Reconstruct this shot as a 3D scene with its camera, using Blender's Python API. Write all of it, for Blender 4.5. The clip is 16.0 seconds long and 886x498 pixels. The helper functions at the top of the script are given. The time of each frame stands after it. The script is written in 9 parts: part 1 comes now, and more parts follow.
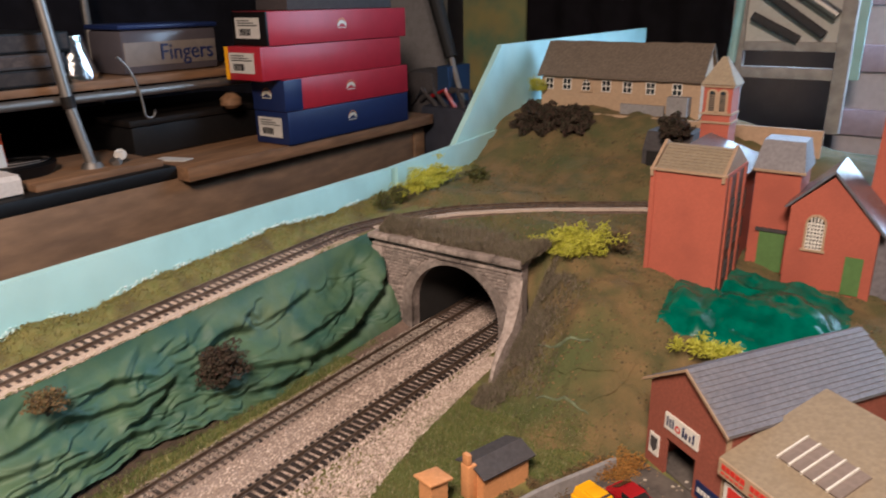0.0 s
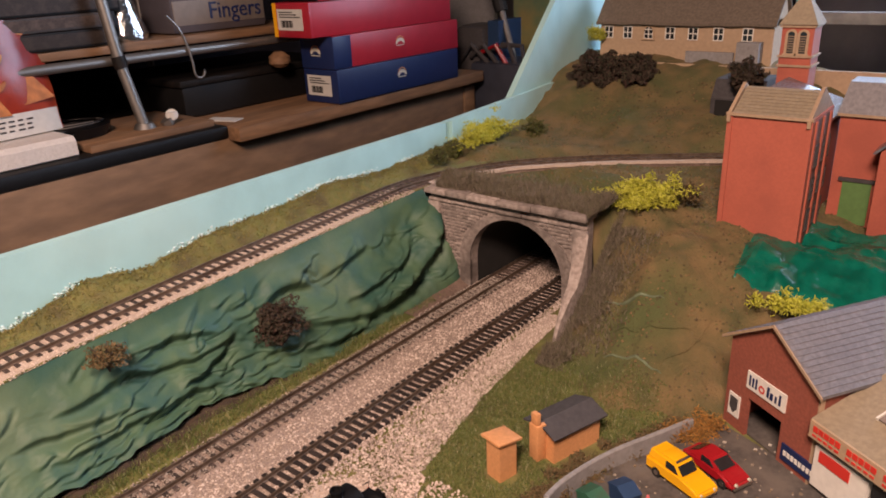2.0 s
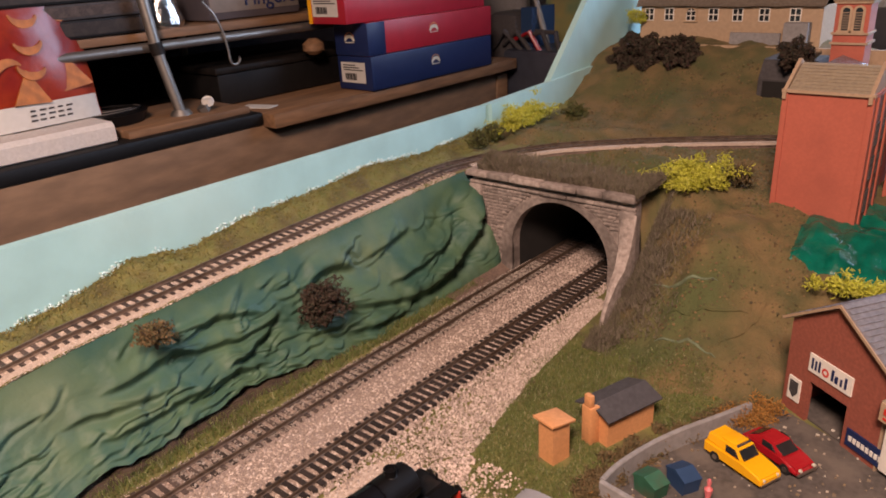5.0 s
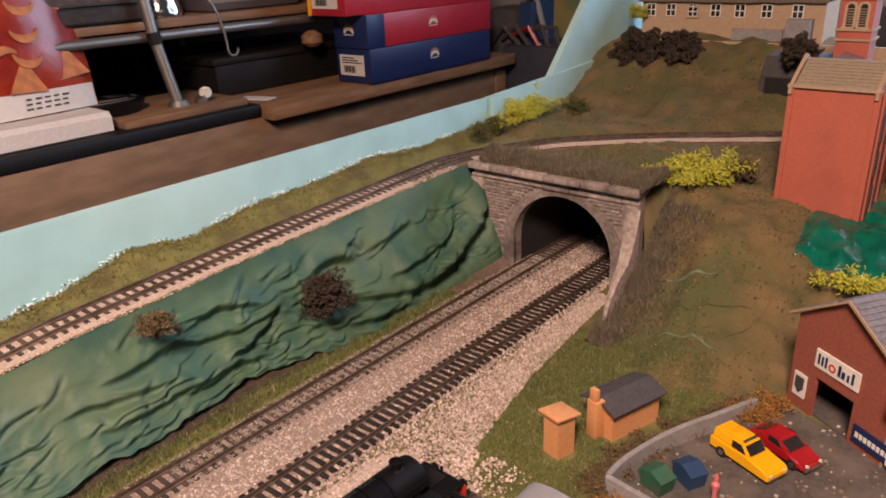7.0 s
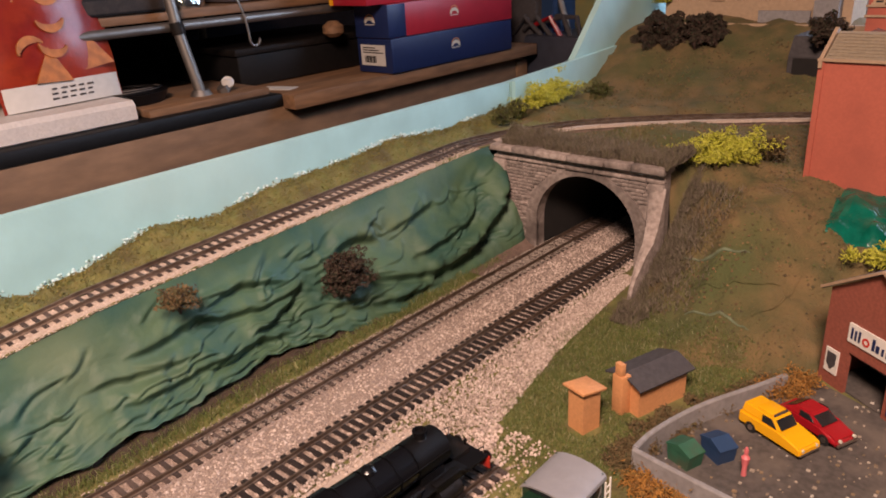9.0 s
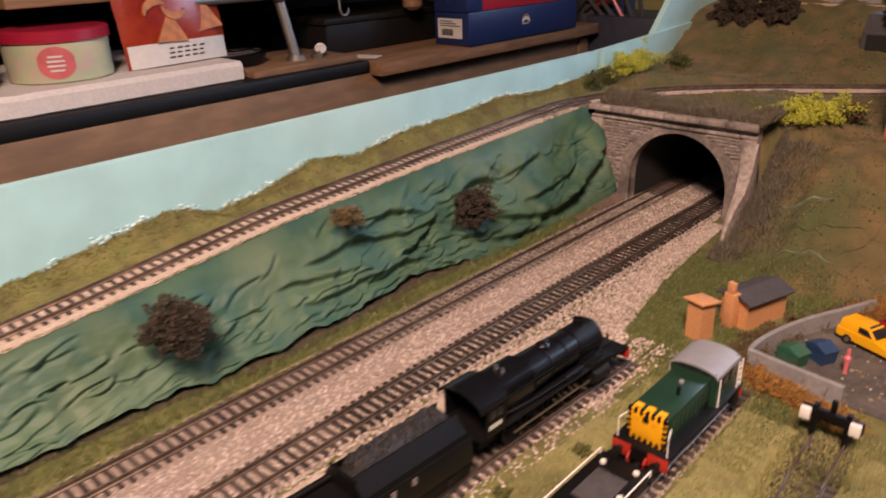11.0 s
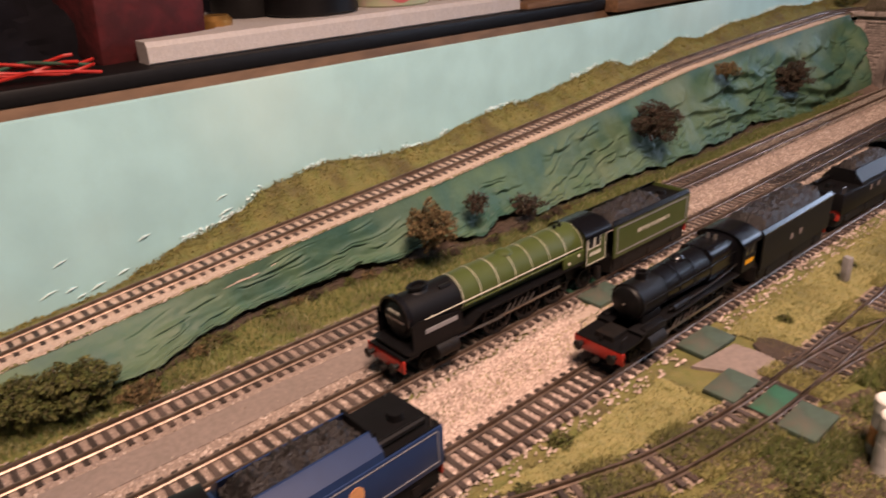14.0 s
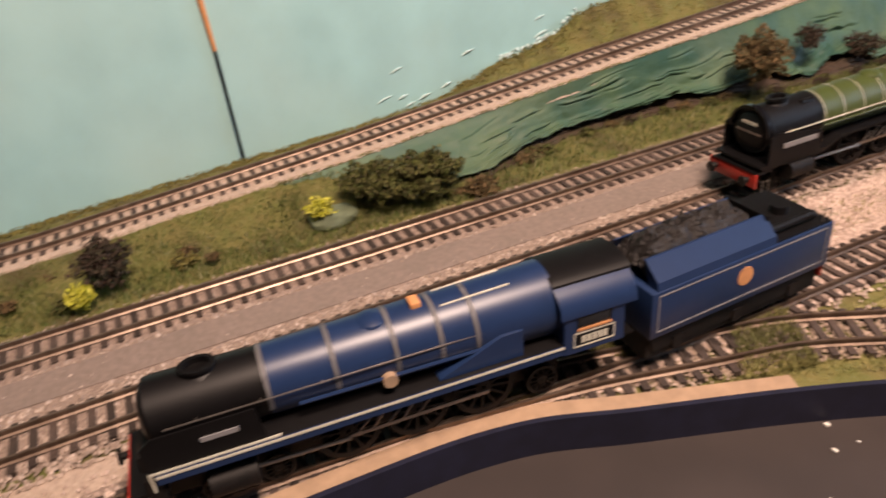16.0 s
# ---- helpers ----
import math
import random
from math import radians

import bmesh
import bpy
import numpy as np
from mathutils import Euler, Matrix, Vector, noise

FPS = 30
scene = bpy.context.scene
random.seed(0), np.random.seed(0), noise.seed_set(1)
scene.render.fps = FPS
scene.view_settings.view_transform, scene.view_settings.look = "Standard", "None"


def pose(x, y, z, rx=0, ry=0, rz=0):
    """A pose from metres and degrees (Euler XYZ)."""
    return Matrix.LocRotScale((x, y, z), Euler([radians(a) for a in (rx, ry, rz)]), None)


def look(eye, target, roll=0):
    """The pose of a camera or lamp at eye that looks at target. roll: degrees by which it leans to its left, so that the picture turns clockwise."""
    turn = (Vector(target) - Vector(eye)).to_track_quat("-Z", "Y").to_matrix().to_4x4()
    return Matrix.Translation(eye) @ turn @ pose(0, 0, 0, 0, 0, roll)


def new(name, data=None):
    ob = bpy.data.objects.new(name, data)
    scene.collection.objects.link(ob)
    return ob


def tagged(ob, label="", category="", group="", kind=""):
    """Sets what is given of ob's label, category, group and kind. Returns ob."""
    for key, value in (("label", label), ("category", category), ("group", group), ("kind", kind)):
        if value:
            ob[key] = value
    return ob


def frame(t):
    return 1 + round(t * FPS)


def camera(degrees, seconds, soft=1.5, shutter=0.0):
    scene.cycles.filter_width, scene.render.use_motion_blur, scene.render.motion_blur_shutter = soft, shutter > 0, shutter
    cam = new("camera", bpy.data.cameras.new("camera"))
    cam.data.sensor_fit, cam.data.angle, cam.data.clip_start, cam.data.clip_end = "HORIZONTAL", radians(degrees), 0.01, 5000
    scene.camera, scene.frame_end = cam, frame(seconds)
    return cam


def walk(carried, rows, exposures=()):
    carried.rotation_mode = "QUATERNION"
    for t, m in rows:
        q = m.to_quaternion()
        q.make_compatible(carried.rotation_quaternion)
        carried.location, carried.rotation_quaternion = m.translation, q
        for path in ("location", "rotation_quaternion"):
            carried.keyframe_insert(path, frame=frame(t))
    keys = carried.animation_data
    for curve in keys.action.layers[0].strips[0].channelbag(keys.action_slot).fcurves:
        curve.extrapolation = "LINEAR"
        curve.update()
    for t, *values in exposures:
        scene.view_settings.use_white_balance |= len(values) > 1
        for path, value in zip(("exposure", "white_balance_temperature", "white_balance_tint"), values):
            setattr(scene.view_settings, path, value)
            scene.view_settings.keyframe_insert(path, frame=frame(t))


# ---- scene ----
# metres; x across the tracks, y along them towards the tunnel, z up from the rail tops
cam = camera(63.0, 16.0, soft=1.8, shutter=0.4)
EXPOSURES = [(0.0, 0.05, 6100.0, 2.0), (0.5, -0.03, 6300.0, 0.0), (1.0, 0.0, 6600.0, 8.0), (1.5, 0.0, 6800.0, 11.0), (2.5, -0.05, 6800.0, 15.0), (8.0, -0.05, 6800.0, 15.0), (11.0, -0.1, 6800.0, 15.0), (12.5, -0.09, 6900.0, 15.0), (13.5, -0.27, 6900.0, 15.0), (14.0, -0.42, 6900.0, 15.0), (15.0, -0.45, 6900.0, 13.0), (16.0, -0.3, 6700.0, 9.0)]
# seconds, eye x y z, yaw to the left of +y, pitch, roll
PATH = [
    (0.0, 0.4295, -0.5132, 0.3425, 35.05, -19.00, -0.80),
    (0.5, 0.4163, -0.5025, 0.3307, 38.21, -20.55, -1.05),
    (1.0, 0.4063, -0.4992, 0.3282, 38.68, -21.38, -1.27),
    (1.5, 0.4038, -0.5015, 0.3253, 38.99, -21.46, -1.65),
    (2.0, 0.4046, -0.5044, 0.3241, 38.93, -21.65, -2.51),
    (2.5, 0.3992, -0.5050, 0.3239, 39.46, -21.84, -2.21),
    (3.0, 0.3959, -0.5046, 0.3182, 39.53, -21.89, -2.47),
    (3.5, 0.3930, -0.5051, 0.3208, 39.73, -21.89, -2.87),
    (4.0, 0.3871, -0.5098, 0.3167, 40.26, -22.01, -2.64),
    (4.5, 0.3873, -0.5111, 0.3122, 41.11, -21.96, -3.23),
    (7.0, 0.3773, -0.5137, 0.3050, 40.47, -22.29, -2.42),
    (7.5, 0.3785, -0.5147, 0.3011, 41.39, -22.09, -2.91),
    (8.0, 0.3783, -0.5135, 0.2969, 41.80, -22.01, -3.21),
    (10.5, 0.3725, -0.5656, 0.2774, 43.61, -22.93, -2.34),
    (11.0, 0.3698, -0.6451, 0.2782, 44.02, -23.17, -1.97),
    (11.5, 0.3676, -0.7331, 0.2695, 44.20, -23.31, -2.51),
    (12.0, 0.3713, -0.8355, 0.2578, 44.14, -23.37, -2.47),
    (12.5, 0.3689, -0.9186, 0.2571, 44.42, -23.31, -2.65),
    (13.0, 0.3658, -0.9910, 0.2499, 45.00, -23.28, -2.33),
    (13.5, 0.3657, -1.0489, 0.2485, 46.13, -23.55, -2.00),
    (14.0, 0.3486, -1.0930, 0.2352, 49.55, -23.86, -2.72),
    (14.5, 0.3368, -1.1085, 0.2158, 51.67, -24.38, -3.12),
    (15.0, 0.3333, -1.1303, 0.2034, 53.98, -27.79, -3.82),
    (15.5, 0.3274, -1.1524, 0.1992, 59.82, -29.97, -5.39),
    (16.0, 0.3226, -1.1739, 0.1963, 67.83, -31.13, -5.98),
]


def row_pose(x, y, z, yaw, pitch, roll):
    a, b = radians(yaw), radians(pitch)
    ahead = Vector((-math.sin(a) * math.cos(b), math.cos(a) * math.cos(b), math.sin(b)))
    return look((x, y, z), Vector((x, y, z)) + ahead, roll)


walk(cam, [(t, row_pose(*p)) for t, *p in PATH], exposures=EXPOSURES)

# ---- light ----
world = bpy.data.worlds.new("room_air")
scene.world = world
world.use_nodes = True
world.node_tree.nodes["Background"].inputs[0].default_value = (0.60, 0.66, 0.80, 1)
world.node_tree.nodes["Background"].inputs[1].default_value = 0.06


def lamp(name, kind, m, energy, color, size=1.0, size_y=None):
    data = bpy.data.lights.new(name, kind)
    data.energy, data.color = energy, color
    if kind == "AREA":
        data.shape = "RECTANGLE"
        data.size, data.size_y = size, size_y or size
    else:
        data.shadow_soft_size = size
    ob = new(name, data)
    ob.matrix_world = m
    return ob


lamp("ceiling_lamp_light", "AREA", look((0.54, -0.98, 1.05), (0.0, -0.5, 0)), 37.0, (1.0, 0.73, 0.60), 0.30, 0.30)
lamp("window_daylight", "AREA", look((0.86, 1.48, 0.60), (0.60, 0.0, 0.2)), 36.0, (0.55, 0.72, 1.0), 1.0, 0.80)

lamp("window_daylight_north", "AREA", look((0.13, 1.48, 0.74), (0.13, 0.0, 0.2)), 11.0, (0.55, 0.72, 1.0), 0.46, 0.58)


# ---- materials ----
def mat(name, color, rough=0.6, metal=0.0, var=0.25, scale=300.0, bump=0.15, fine=None, color2=None, spec=0.5, coat=0.0, dirt=None, dirt_scale=60.0, dirt_amount=0.4, dist=0.0006, piece=0.0):
    """A surface with grain at two scales: patches (dirt) and fine relief."""
    m = bpy.data.materials.new(name)
    m.use_nodes = True
    nt = m.node_tree
    n, link = nt.nodes, nt.links
    p = n["Principled BSDF"]
    p.inputs["Roughness"].default_value = rough
    p.inputs["Metallic"].default_value = metal
    p.inputs["Specular IOR Level"].default_value = spec
    p.inputs["Coat Weight"].default_value = coat
    tc = n.new("ShaderNodeTexCoord")
    n1 = n.new("ShaderNodeTexNoise")
    n1.inputs["Scale"].default_value, n1.inputs["Detail"].default_value = scale, 6
    n2 = n.new("ShaderNodeTexNoise")
    n2.inputs["Scale"].default_value, n2.inputs["Detail"].default_value = dirt_scale, 4
    link.new(tc.outputs["Object"], n1.inputs["Vector"])
    link.new(tc.outputs["Object"], n2.inputs["Vector"])
    c2 = color2 or tuple(c * (1 - var) for c in color)
    mix = n.new("ShaderNodeMix")
    mix.data_type = "RGBA"
    ramp = n.new("ShaderNodeMapRange")
    ramp.inputs[1].default_value, ramp.inputs[2].default_value = 0.35, 0.65
    link.new(n1.outputs["Fac"], ramp.inputs[0])
    link.new(ramp.outputs[0], mix.inputs[0])
    mix.inputs[6].default_value, mix.inputs[7].default_value = (*color, 1), (*c2, 1)
    mix2 = n.new("ShaderNodeMix")
    mix2.data_type = "RGBA"
    ramp2 = n.new("ShaderNodeMapRange")
    ramp2.inputs[1].default_value, ramp2.inputs[2].default_value, ramp2.inputs[4].default_value = 0.48, 0.68, dirt_amount
    link.new(n2.outputs["Fac"], ramp2.inputs[0])
    link.new(ramp2.outputs[0], mix2.inputs[0])
    link.new(mix.outputs[2], mix2.inputs[6])
    d = dirt or tuple(c * (1 - var) for c in color)
    mix2.inputs[7].default_value = (*d, 1)
    out = mix2.outputs[2]
    if piece:
        oi = n.new("ShaderNodeObjectInfo")
        hsv = n.new("ShaderNodeHueSaturation")
        pr = n.new("ShaderNodeMapRange")
        pr.inputs[3].default_value, pr.inputs[4].default_value = 1 - piece, 1 + piece
        link.new(oi.outputs["Random"], pr.inputs[0])
        link.new(pr.outputs[0], hsv.inputs["Value"])
        link.new(out, hsv.inputs["Color"])
        out = hsv.outputs[0]
    link.new(out, p.inputs["Base Color"])
    if bump:
        b = n.new("ShaderNodeBump")
        b.inputs["Strength"].default_value, b.inputs["Distance"].default_value = bump, dist
        n3 = n.new("ShaderNodeTexNoise")
        n3.inputs["Scale"].default_value, n3.inputs["Detail"].default_value = fine or scale * 3, 5
        link.new(tc.outputs["Object"], n3.inputs["Vector"])
        link.new(n3.outputs["Fac"], b.inputs["Height"])
        link.new(b.outputs["Normal"], p.inputs["Normal"])
    return m


def island_mat(name, colors, rough=0.8, patch=None):
    """Loose pieces, each of its own colour, with broad patches of another tint."""
    m = bpy.data.materials.new(name)
    m.use_nodes = True
    nt = m.node_tree
    n, link = nt.nodes, nt.links
    p = n["Principled BSDF"]
    p.inputs["Roughness"].default_value = rough
    g = n.new("ShaderNodeNewGeometry")
    r = n.new("ShaderNodeValToRGB")
    els = r.color_ramp.elements
    while len(els) < len(colors):
        els.new(0.5)
    for i, c in enumerate(colors):
        els[i].position, els[i].color = i / max(1, len(colors) - 1), (*c, 1)
    link.new(g.outputs["Random Per Island"], r.inputs[0])
    link.new(r.outputs[0], p.inputs["Base Color"])
    if patch:
        tex = n.new("ShaderNodeTexNoise")
        tex.inputs["Scale"].default_value = 21
        tex.inputs["Detail"].default_value = 4
        link.new(g.outputs["Position"], tex.inputs["Vector"])
        step = n.new("ShaderNodeMapRange")
        step.inputs["From Min"].default_value, step.inputs["From Max"].default_value = 0.47, 0.62
        step.inputs["To Max"].default_value = 0.85
        link.new(tex.outputs[0], step.inputs["Value"])
        mix = n.new("ShaderNodeMix")
        mix.data_type = "RGBA"
        mix.inputs[7].default_value = (*patch, 1)
        link.new(step.outputs[0], mix.inputs[0])
        link.new(r.outputs[0], mix.inputs[6])
        link.new(mix.outputs[2], p.inputs["Base Color"])
    return m


M = dict(
    board=mat("sky_blue_paint", (0.36, 0.62, 0.64), 0.55, var=0.12, scale=25, bump=0.25, fine=140, dirt=(0.44, 0.64, 0.62), dirt_scale=5, dirt_amount=0.6),
    board_edge=mat("pale_board_edge", (0.55, 0.72, 0.72), 0.6, var=0.15, scale=60),
    wood=mat("old_timber", (0.25, 0.15, 0.086), 0.7, var=0.28, scale=60, bump=0.5, fine=260, dirt=(0.12, 0.075, 0.05), dirt_scale=22, dirt_amount=0.6),
    plank=mat("pale_plank", (0.25, 0.135, 0.068), 0.65, var=0.4, scale=110, bump=0.4, fine=320, dirt=(0.11, 0.062, 0.036), dirt_scale=30, dirt_amount=0.6),
    black_vinyl=mat("black_vinyl", (0.008, 0.0072, 0.0072), 0.55, spec=0.3, var=0.3, scale=120, bump=0.1),
    foam=mat("white_polystyrene", (0.62, 0.57, 0.53), 0.75, var=0.12, scale=220, bump=0.5, fine=260, dist=0.002),
    green_cloth=mat("green_plaster_cloth", (0.066, 0.125, 0.066), 0.62, var=0.35, scale=30, bump=0.5, fine=350, dirt=(0.105, 0.15, 0.085), dirt_scale=11, dirt_amount=0.85, color2=(0.028, 0.085, 0.064)),
    earth=mat("brown_earth", (0.062, 0.040, 0.026), 0.9, var=0.4, scale=150, bump=0.8, fine=500, dirt=(0.05, 0.04, 0.02), dirt_scale=40, dist=0.0012),
    teal=mat("glossy_teal_paint", (0.0, 0.13, 0.085), 0.22, var=0.4, scale=60, bump=0.5, fine=160, dist=0.002),
    hill=mat("brown_green_scatter", (0.180, 0.120, 0.052), 0.95, var=0.4, scale=40, bump=1.0, fine=420, color2=(0.085, 0.078, 0.030), dirt=(0.075, 0.088, 0.030), dirt_scale=9, dirt_amount=0.95, dist=0.0018),
    grass=mat("grass_scatter", (0.125, 0.135, 0.036), 0.95, var=0.4, scale=110, bump=0.9, fine=700, color2=(0.175, 0.155, 0.052), dirt=(0.085, 0.068, 0.030), dirt_scale=32, dirt_amount=0.9, dist=0.0015),
    ballast=mat("ballast", (0.36, 0.28, 0.235), 0.9, var=0.4, scale=700, bump=1.0, fine=900, color2=(0.20, 0.15, 0.125), dirt=(0.30, 0.23, 0.185), dirt_scale=30, dist=0.0012),
    pale_sand=mat("pale_sand", (0.50, 0.40, 0.33), 0.92, var=0.3, scale=500, bump=0.9, fine=900, color2=(0.38, 0.30, 0.245), dirt=(0.42, 0.33, 0.26), dirt_scale=40, dist=0.001),
    greystrip=mat("grey_path", (0.24, 0.19, 0.165), 0.9, var=0.2, scale=300, bump=0.3, dirt=(0.17, 0.14, 0.12), dirt_scale=40),
    rail=mat("nickel_rail", (0.27, 0.20, 0.155), 0.42, metal=0.75, var=0.4, scale=150, bump=0.05, dirt=(0.10, 0.06, 0.04), dirt_scale=30, dirt_amount=0.6),
    sleeper=mat("brown_sleeper", (0.050, 0.034, 0.028), 0.7, var=0.4, scale=400, bump=0.2, dirt=(0.11, 0.08, 0.065), dirt_scale=90, piece=0.5),
    oily_sleeper=mat("oily_dark_sleeper", (0.022, 0.016, 0.014), 0.6, var=0.4, scale=300, bump=0.2, dirt=(0.05, 0.036, 0.03), dirt_scale=70, piece=0.4),
    stone=mat("weathered_grey_stone", (0.34, 0.285, 0.255), 0.88, var=0.4, scale=210, bump=0.8, fine=420, color2=(0.21, 0.17, 0.15), dirt=(0.085, 0.068, 0.06), dirt_scale=38, dirt_amount=0.7, dist=0.0013, piece=0.28),
    # near-black colour that stands in for the shade inside tunnel and portal box
    dark=mat("tunnel_shade", (0.012, 0.010, 0.009), 0.9, var=0.3, scale=80),
    red_brick=mat("red_brick_card", (0.42, 0.105, 0.066), 0.75, var=0.10, scale=420, bump=0.12, dirt=(0.30, 0.075, 0.05), dirt_scale=26, dirt_amount=0.55),
    turf=mat("pale_static_turf", (0.30, 0.26, 0.105), 0.95, var=0.3, scale=160, bump=1.0, fine=900, color2=(0.225, 0.21, 0.075), dirt=(0.13, 0.12, 0.042), dirt_scale=17, dirt_amount=0.95, dist=0.0014),
    garage_brick=mat("dusky_brick_card", (0.30, 0.085, 0.055), 0.8, var=0.25, scale=400, bump=0.2, dirt=(0.22, 0.065, 0.045), dirt_scale=50),
    crease=mat("pale_creased_cloth", (0.16, 0.20, 0.12), 0.8, var=0.4, scale=150, bump=0.5, dirt=(0.07, 0.07, 0.03), dirt_scale=60),
    barge=mat("tan_barge_board", (0.40, 0.275, 0.18), 0.8, var=0.2, scale=200, bump=0.1),
    slate=mat("slate_card", (0.185, 0.175, 0.19), 0.55, var=0.3, scale=300, bump=0.3, dirt=(0.12, 0.115, 0.135), dirt_scale=50),
    roof_tan=mat("tan_roof", (0.30, 0.24, 0.165), 0.8, var=0.2, scale=300, bump=0.3),
    cream=mat("cream_render", (0.44, 0.31, 0.20), 0.8, var=0.15, scale=200, bump=0.2),
    thatch=mat("grey_brown_roof", (0.16, 0.125, 0.095), 0.9, var=0.3, scale=300, bump=0.5),
    white=mat("white_paint", (0.75, 0.72, 0.66), 0.6, var=0.1, scale=200, bump=0.05),
    black=mat("satin_black", (0.0045, 0.004, 0.0045), 0.48, spec=0.26, var=0.3, scale=200, bump=0.06),
    black_gloss=mat("gloss_black", (0.005, 0.005, 0.0065), 0.25, var=0.2, scale=150, bump=0.03),
    chassis=mat("dirty_black_chassis", (0.008, 0.0065, 0.006), 0.6, spec=0.3, var=0.5, scale=300, bump=0.2, dirt=(0.024, 0.014, 0.010), dirt_scale=90),
    loco_green=mat("olive_green_enamel", (0.062, 0.084, 0.023), 0.38, var=0.1, scale=200, bump=0.03, dirt=(0.055, 0.080, 0.020)),
    dark_green=mat("brunswick_green_enamel", (0.012, 0.040, 0.022), 0.35, var=0.15, scale=200, bump=0.03),
    loco_blue=mat("express_blue_enamel", (0.013, 0.031, 0.092), 0.36, var=0.1, scale=200, bump=0.03),
    coal=mat("coal", (0.016, 0.012, 0.011), 0.5, var=0.6, scale=700, bump=1.0, fine=700, dist=0.0015),
    buffer_red=mat("buffer_beam_red", (0.40, 0.028, 0.018), 0.4, var=0.15, scale=200, bump=0.03),
    lining=mat("pale_lining", (0.62, 0.60, 0.50), 0.5, var=0.1, scale=200, bump=0.0),
    steel=mat("steel_rods", (0.45, 0.40, 0.36), 0.3, metal=0.9, var=0.2, scale=200, bump=0.03),
    chrome=mat("chrome_tube", (0.30, 0.28, 0.26), 0.50, metal=0.9, var=0.1, scale=100, bump=0.02),
    yellow=mat("warning_yellow", (0.85, 0.40, 0.01), 0.45, var=0.1, scale=200, bump=0.03),
    grey=mat("grey_paint", (0.25, 0.245, 0.255), 0.45, var=0.1, scale=200, bump=0.03),
    orange=mat("orange_brick_card", (0.62, 0.29, 0.12), 0.75, var=0.15, scale=400, bump=0.15, dirt=(0.54, 0.24, 0.09), dirt_scale=60),
    felt=mat("dark_grey_felt", (0.060, 0.054, 0.056), 0.85, var=0.3, scale=250, bump=0.3),
    tarmac=mat("tarmac_card", (0.095, 0.082, 0.074), 0.85, var=0.35, scale=260, bump=0.4, dirt=(0.15, 0.125, 0.105), dirt_scale=34, dirt_amount=0.7),
    concrete=mat("grey_wall", (0.27, 0.26, 0.26), 0.8, var=0.2, scale=250, bump=0.3, dirt=(0.17, 0.155, 0.15), dirt_scale=60),
    car_yellow=mat("yellow_car_paint", (0.85, 0.42, 0.01), 0.25, var=0.05, scale=200, bump=0.0),
    car_red=mat("red_car_paint", (0.33, 0.012, 0.018), 0.22, var=0.08, scale=200, bump=0.0),
    window_dark=mat("dark_glazing", (0.02, 0.022, 0.025), 0.12, var=0.2, scale=100, bump=0.0),
    rubber=mat("black_rubber", (0.012, 0.012, 0.012), 0.7, var=0.2, scale=200),
    navy=mat("navy_box_card", (0.010, 0.022, 0.090), 0.45, var=0.1, scale=60, bump=0.04),
    red_card=mat("red_box_card", (0.38, 0.016, 0.032), 0.42, var=0.12, scale=40, bump=0.04),
    label=mat("white_label", (0.60, 0.58, 0.54), 0.55, var=0.08, scale=100, bump=0.02),
    brown_chip=mat("dusty_brown_fill", (0.17, 0.115, 0.09), 0.95, var=0.4, scale=500, bump=0.9, fine=800, dirt=(0.26, 0.185, 0.15), dirt_scale=45, dist=0.001),
    edge_blue=mat("dark_blue_edging", (0.012, 0.014, 0.035), 0.5, var=0.3, scale=120, bump=0.1),
    floor_brown=mat("dark_brown_board", (0.034, 0.025, 0.023), 0.7, var=0.2, scale=30, bump=0.1, dirt=(0.06, 0.045, 0.04), dirt_scale=8),
    panel_green=mat("green_card", (0.022, 0.105, 0.058), 0.7, var=0.3, scale=120, bump=0.2, dirt=(0.07, 0.075, 0.045), dirt_scale=60, dirt_amount=0.7),
    panel_grey=mat("grey_green_card", (0.055, 0.085, 0.062), 0.75, var=0.3, scale=120, bump=0.2, dirt=(0.11, 0.09, 0.065), dirt_scale=60, dirt_amount=0.7),
    wall_paint=mat("pale_wall", (0.32, 0.29, 0.28), 0.8, var=0.1, scale=15, bump=0.1),
    dark_cloth=mat("dark_cloth", (0.010, 0.009, 0.012), 0.95, spec=0.15, var=0.4, scale=20, bump=0.3),
    red_plastic=mat("red_plastic", (0.62, 0.04, 0.03), 0.35, var=0.08, scale=80, bump=0.0),
    green_door=mat("green_door_paint", (0.10, 0.20, 0.06), 0.6, var=0.15, scale=200, bump=0.05),
)


def wrinkled(m, scale, stretch, strength, dist):
    """Adds sharp cloth creases to a surface's relief."""
    nt = m.node_tree
    n, link = nt.nodes, nt.links
    tc, mp, tex, bp = n.new("ShaderNodeTexCoord"), n.new("ShaderNodeMapping"), n.new("ShaderNodeTexNoise"), n.new("ShaderNodeBump")
    mp.inputs["Rotation"].default_value = (0.25, 0.2, 0.22)
    mp.inputs["Scale"].default_value = stretch
    tex.noise_type = "RIDGED_MULTIFRACTAL"
    tex.inputs["Scale"].default_value, tex.inputs["Detail"].default_value, tex.inputs["Distortion"].default_value = scale, 4, 0.4
    bp.inputs["Strength"].default_value, bp.inputs["Distance"].default_value = strength, dist
    link.new(tc.outputs["Object"], mp.inputs["Vector"])
    link.new(mp.outputs[0], tex.inputs["Vector"])
    link.new(tex.outputs["Fac"], bp.inputs["Height"])
    old = next(x for x in n if x.bl_idname == "ShaderNodeBump" and x != bp)
    link.new(bp.outputs["Normal"], old.inputs["Normal"])


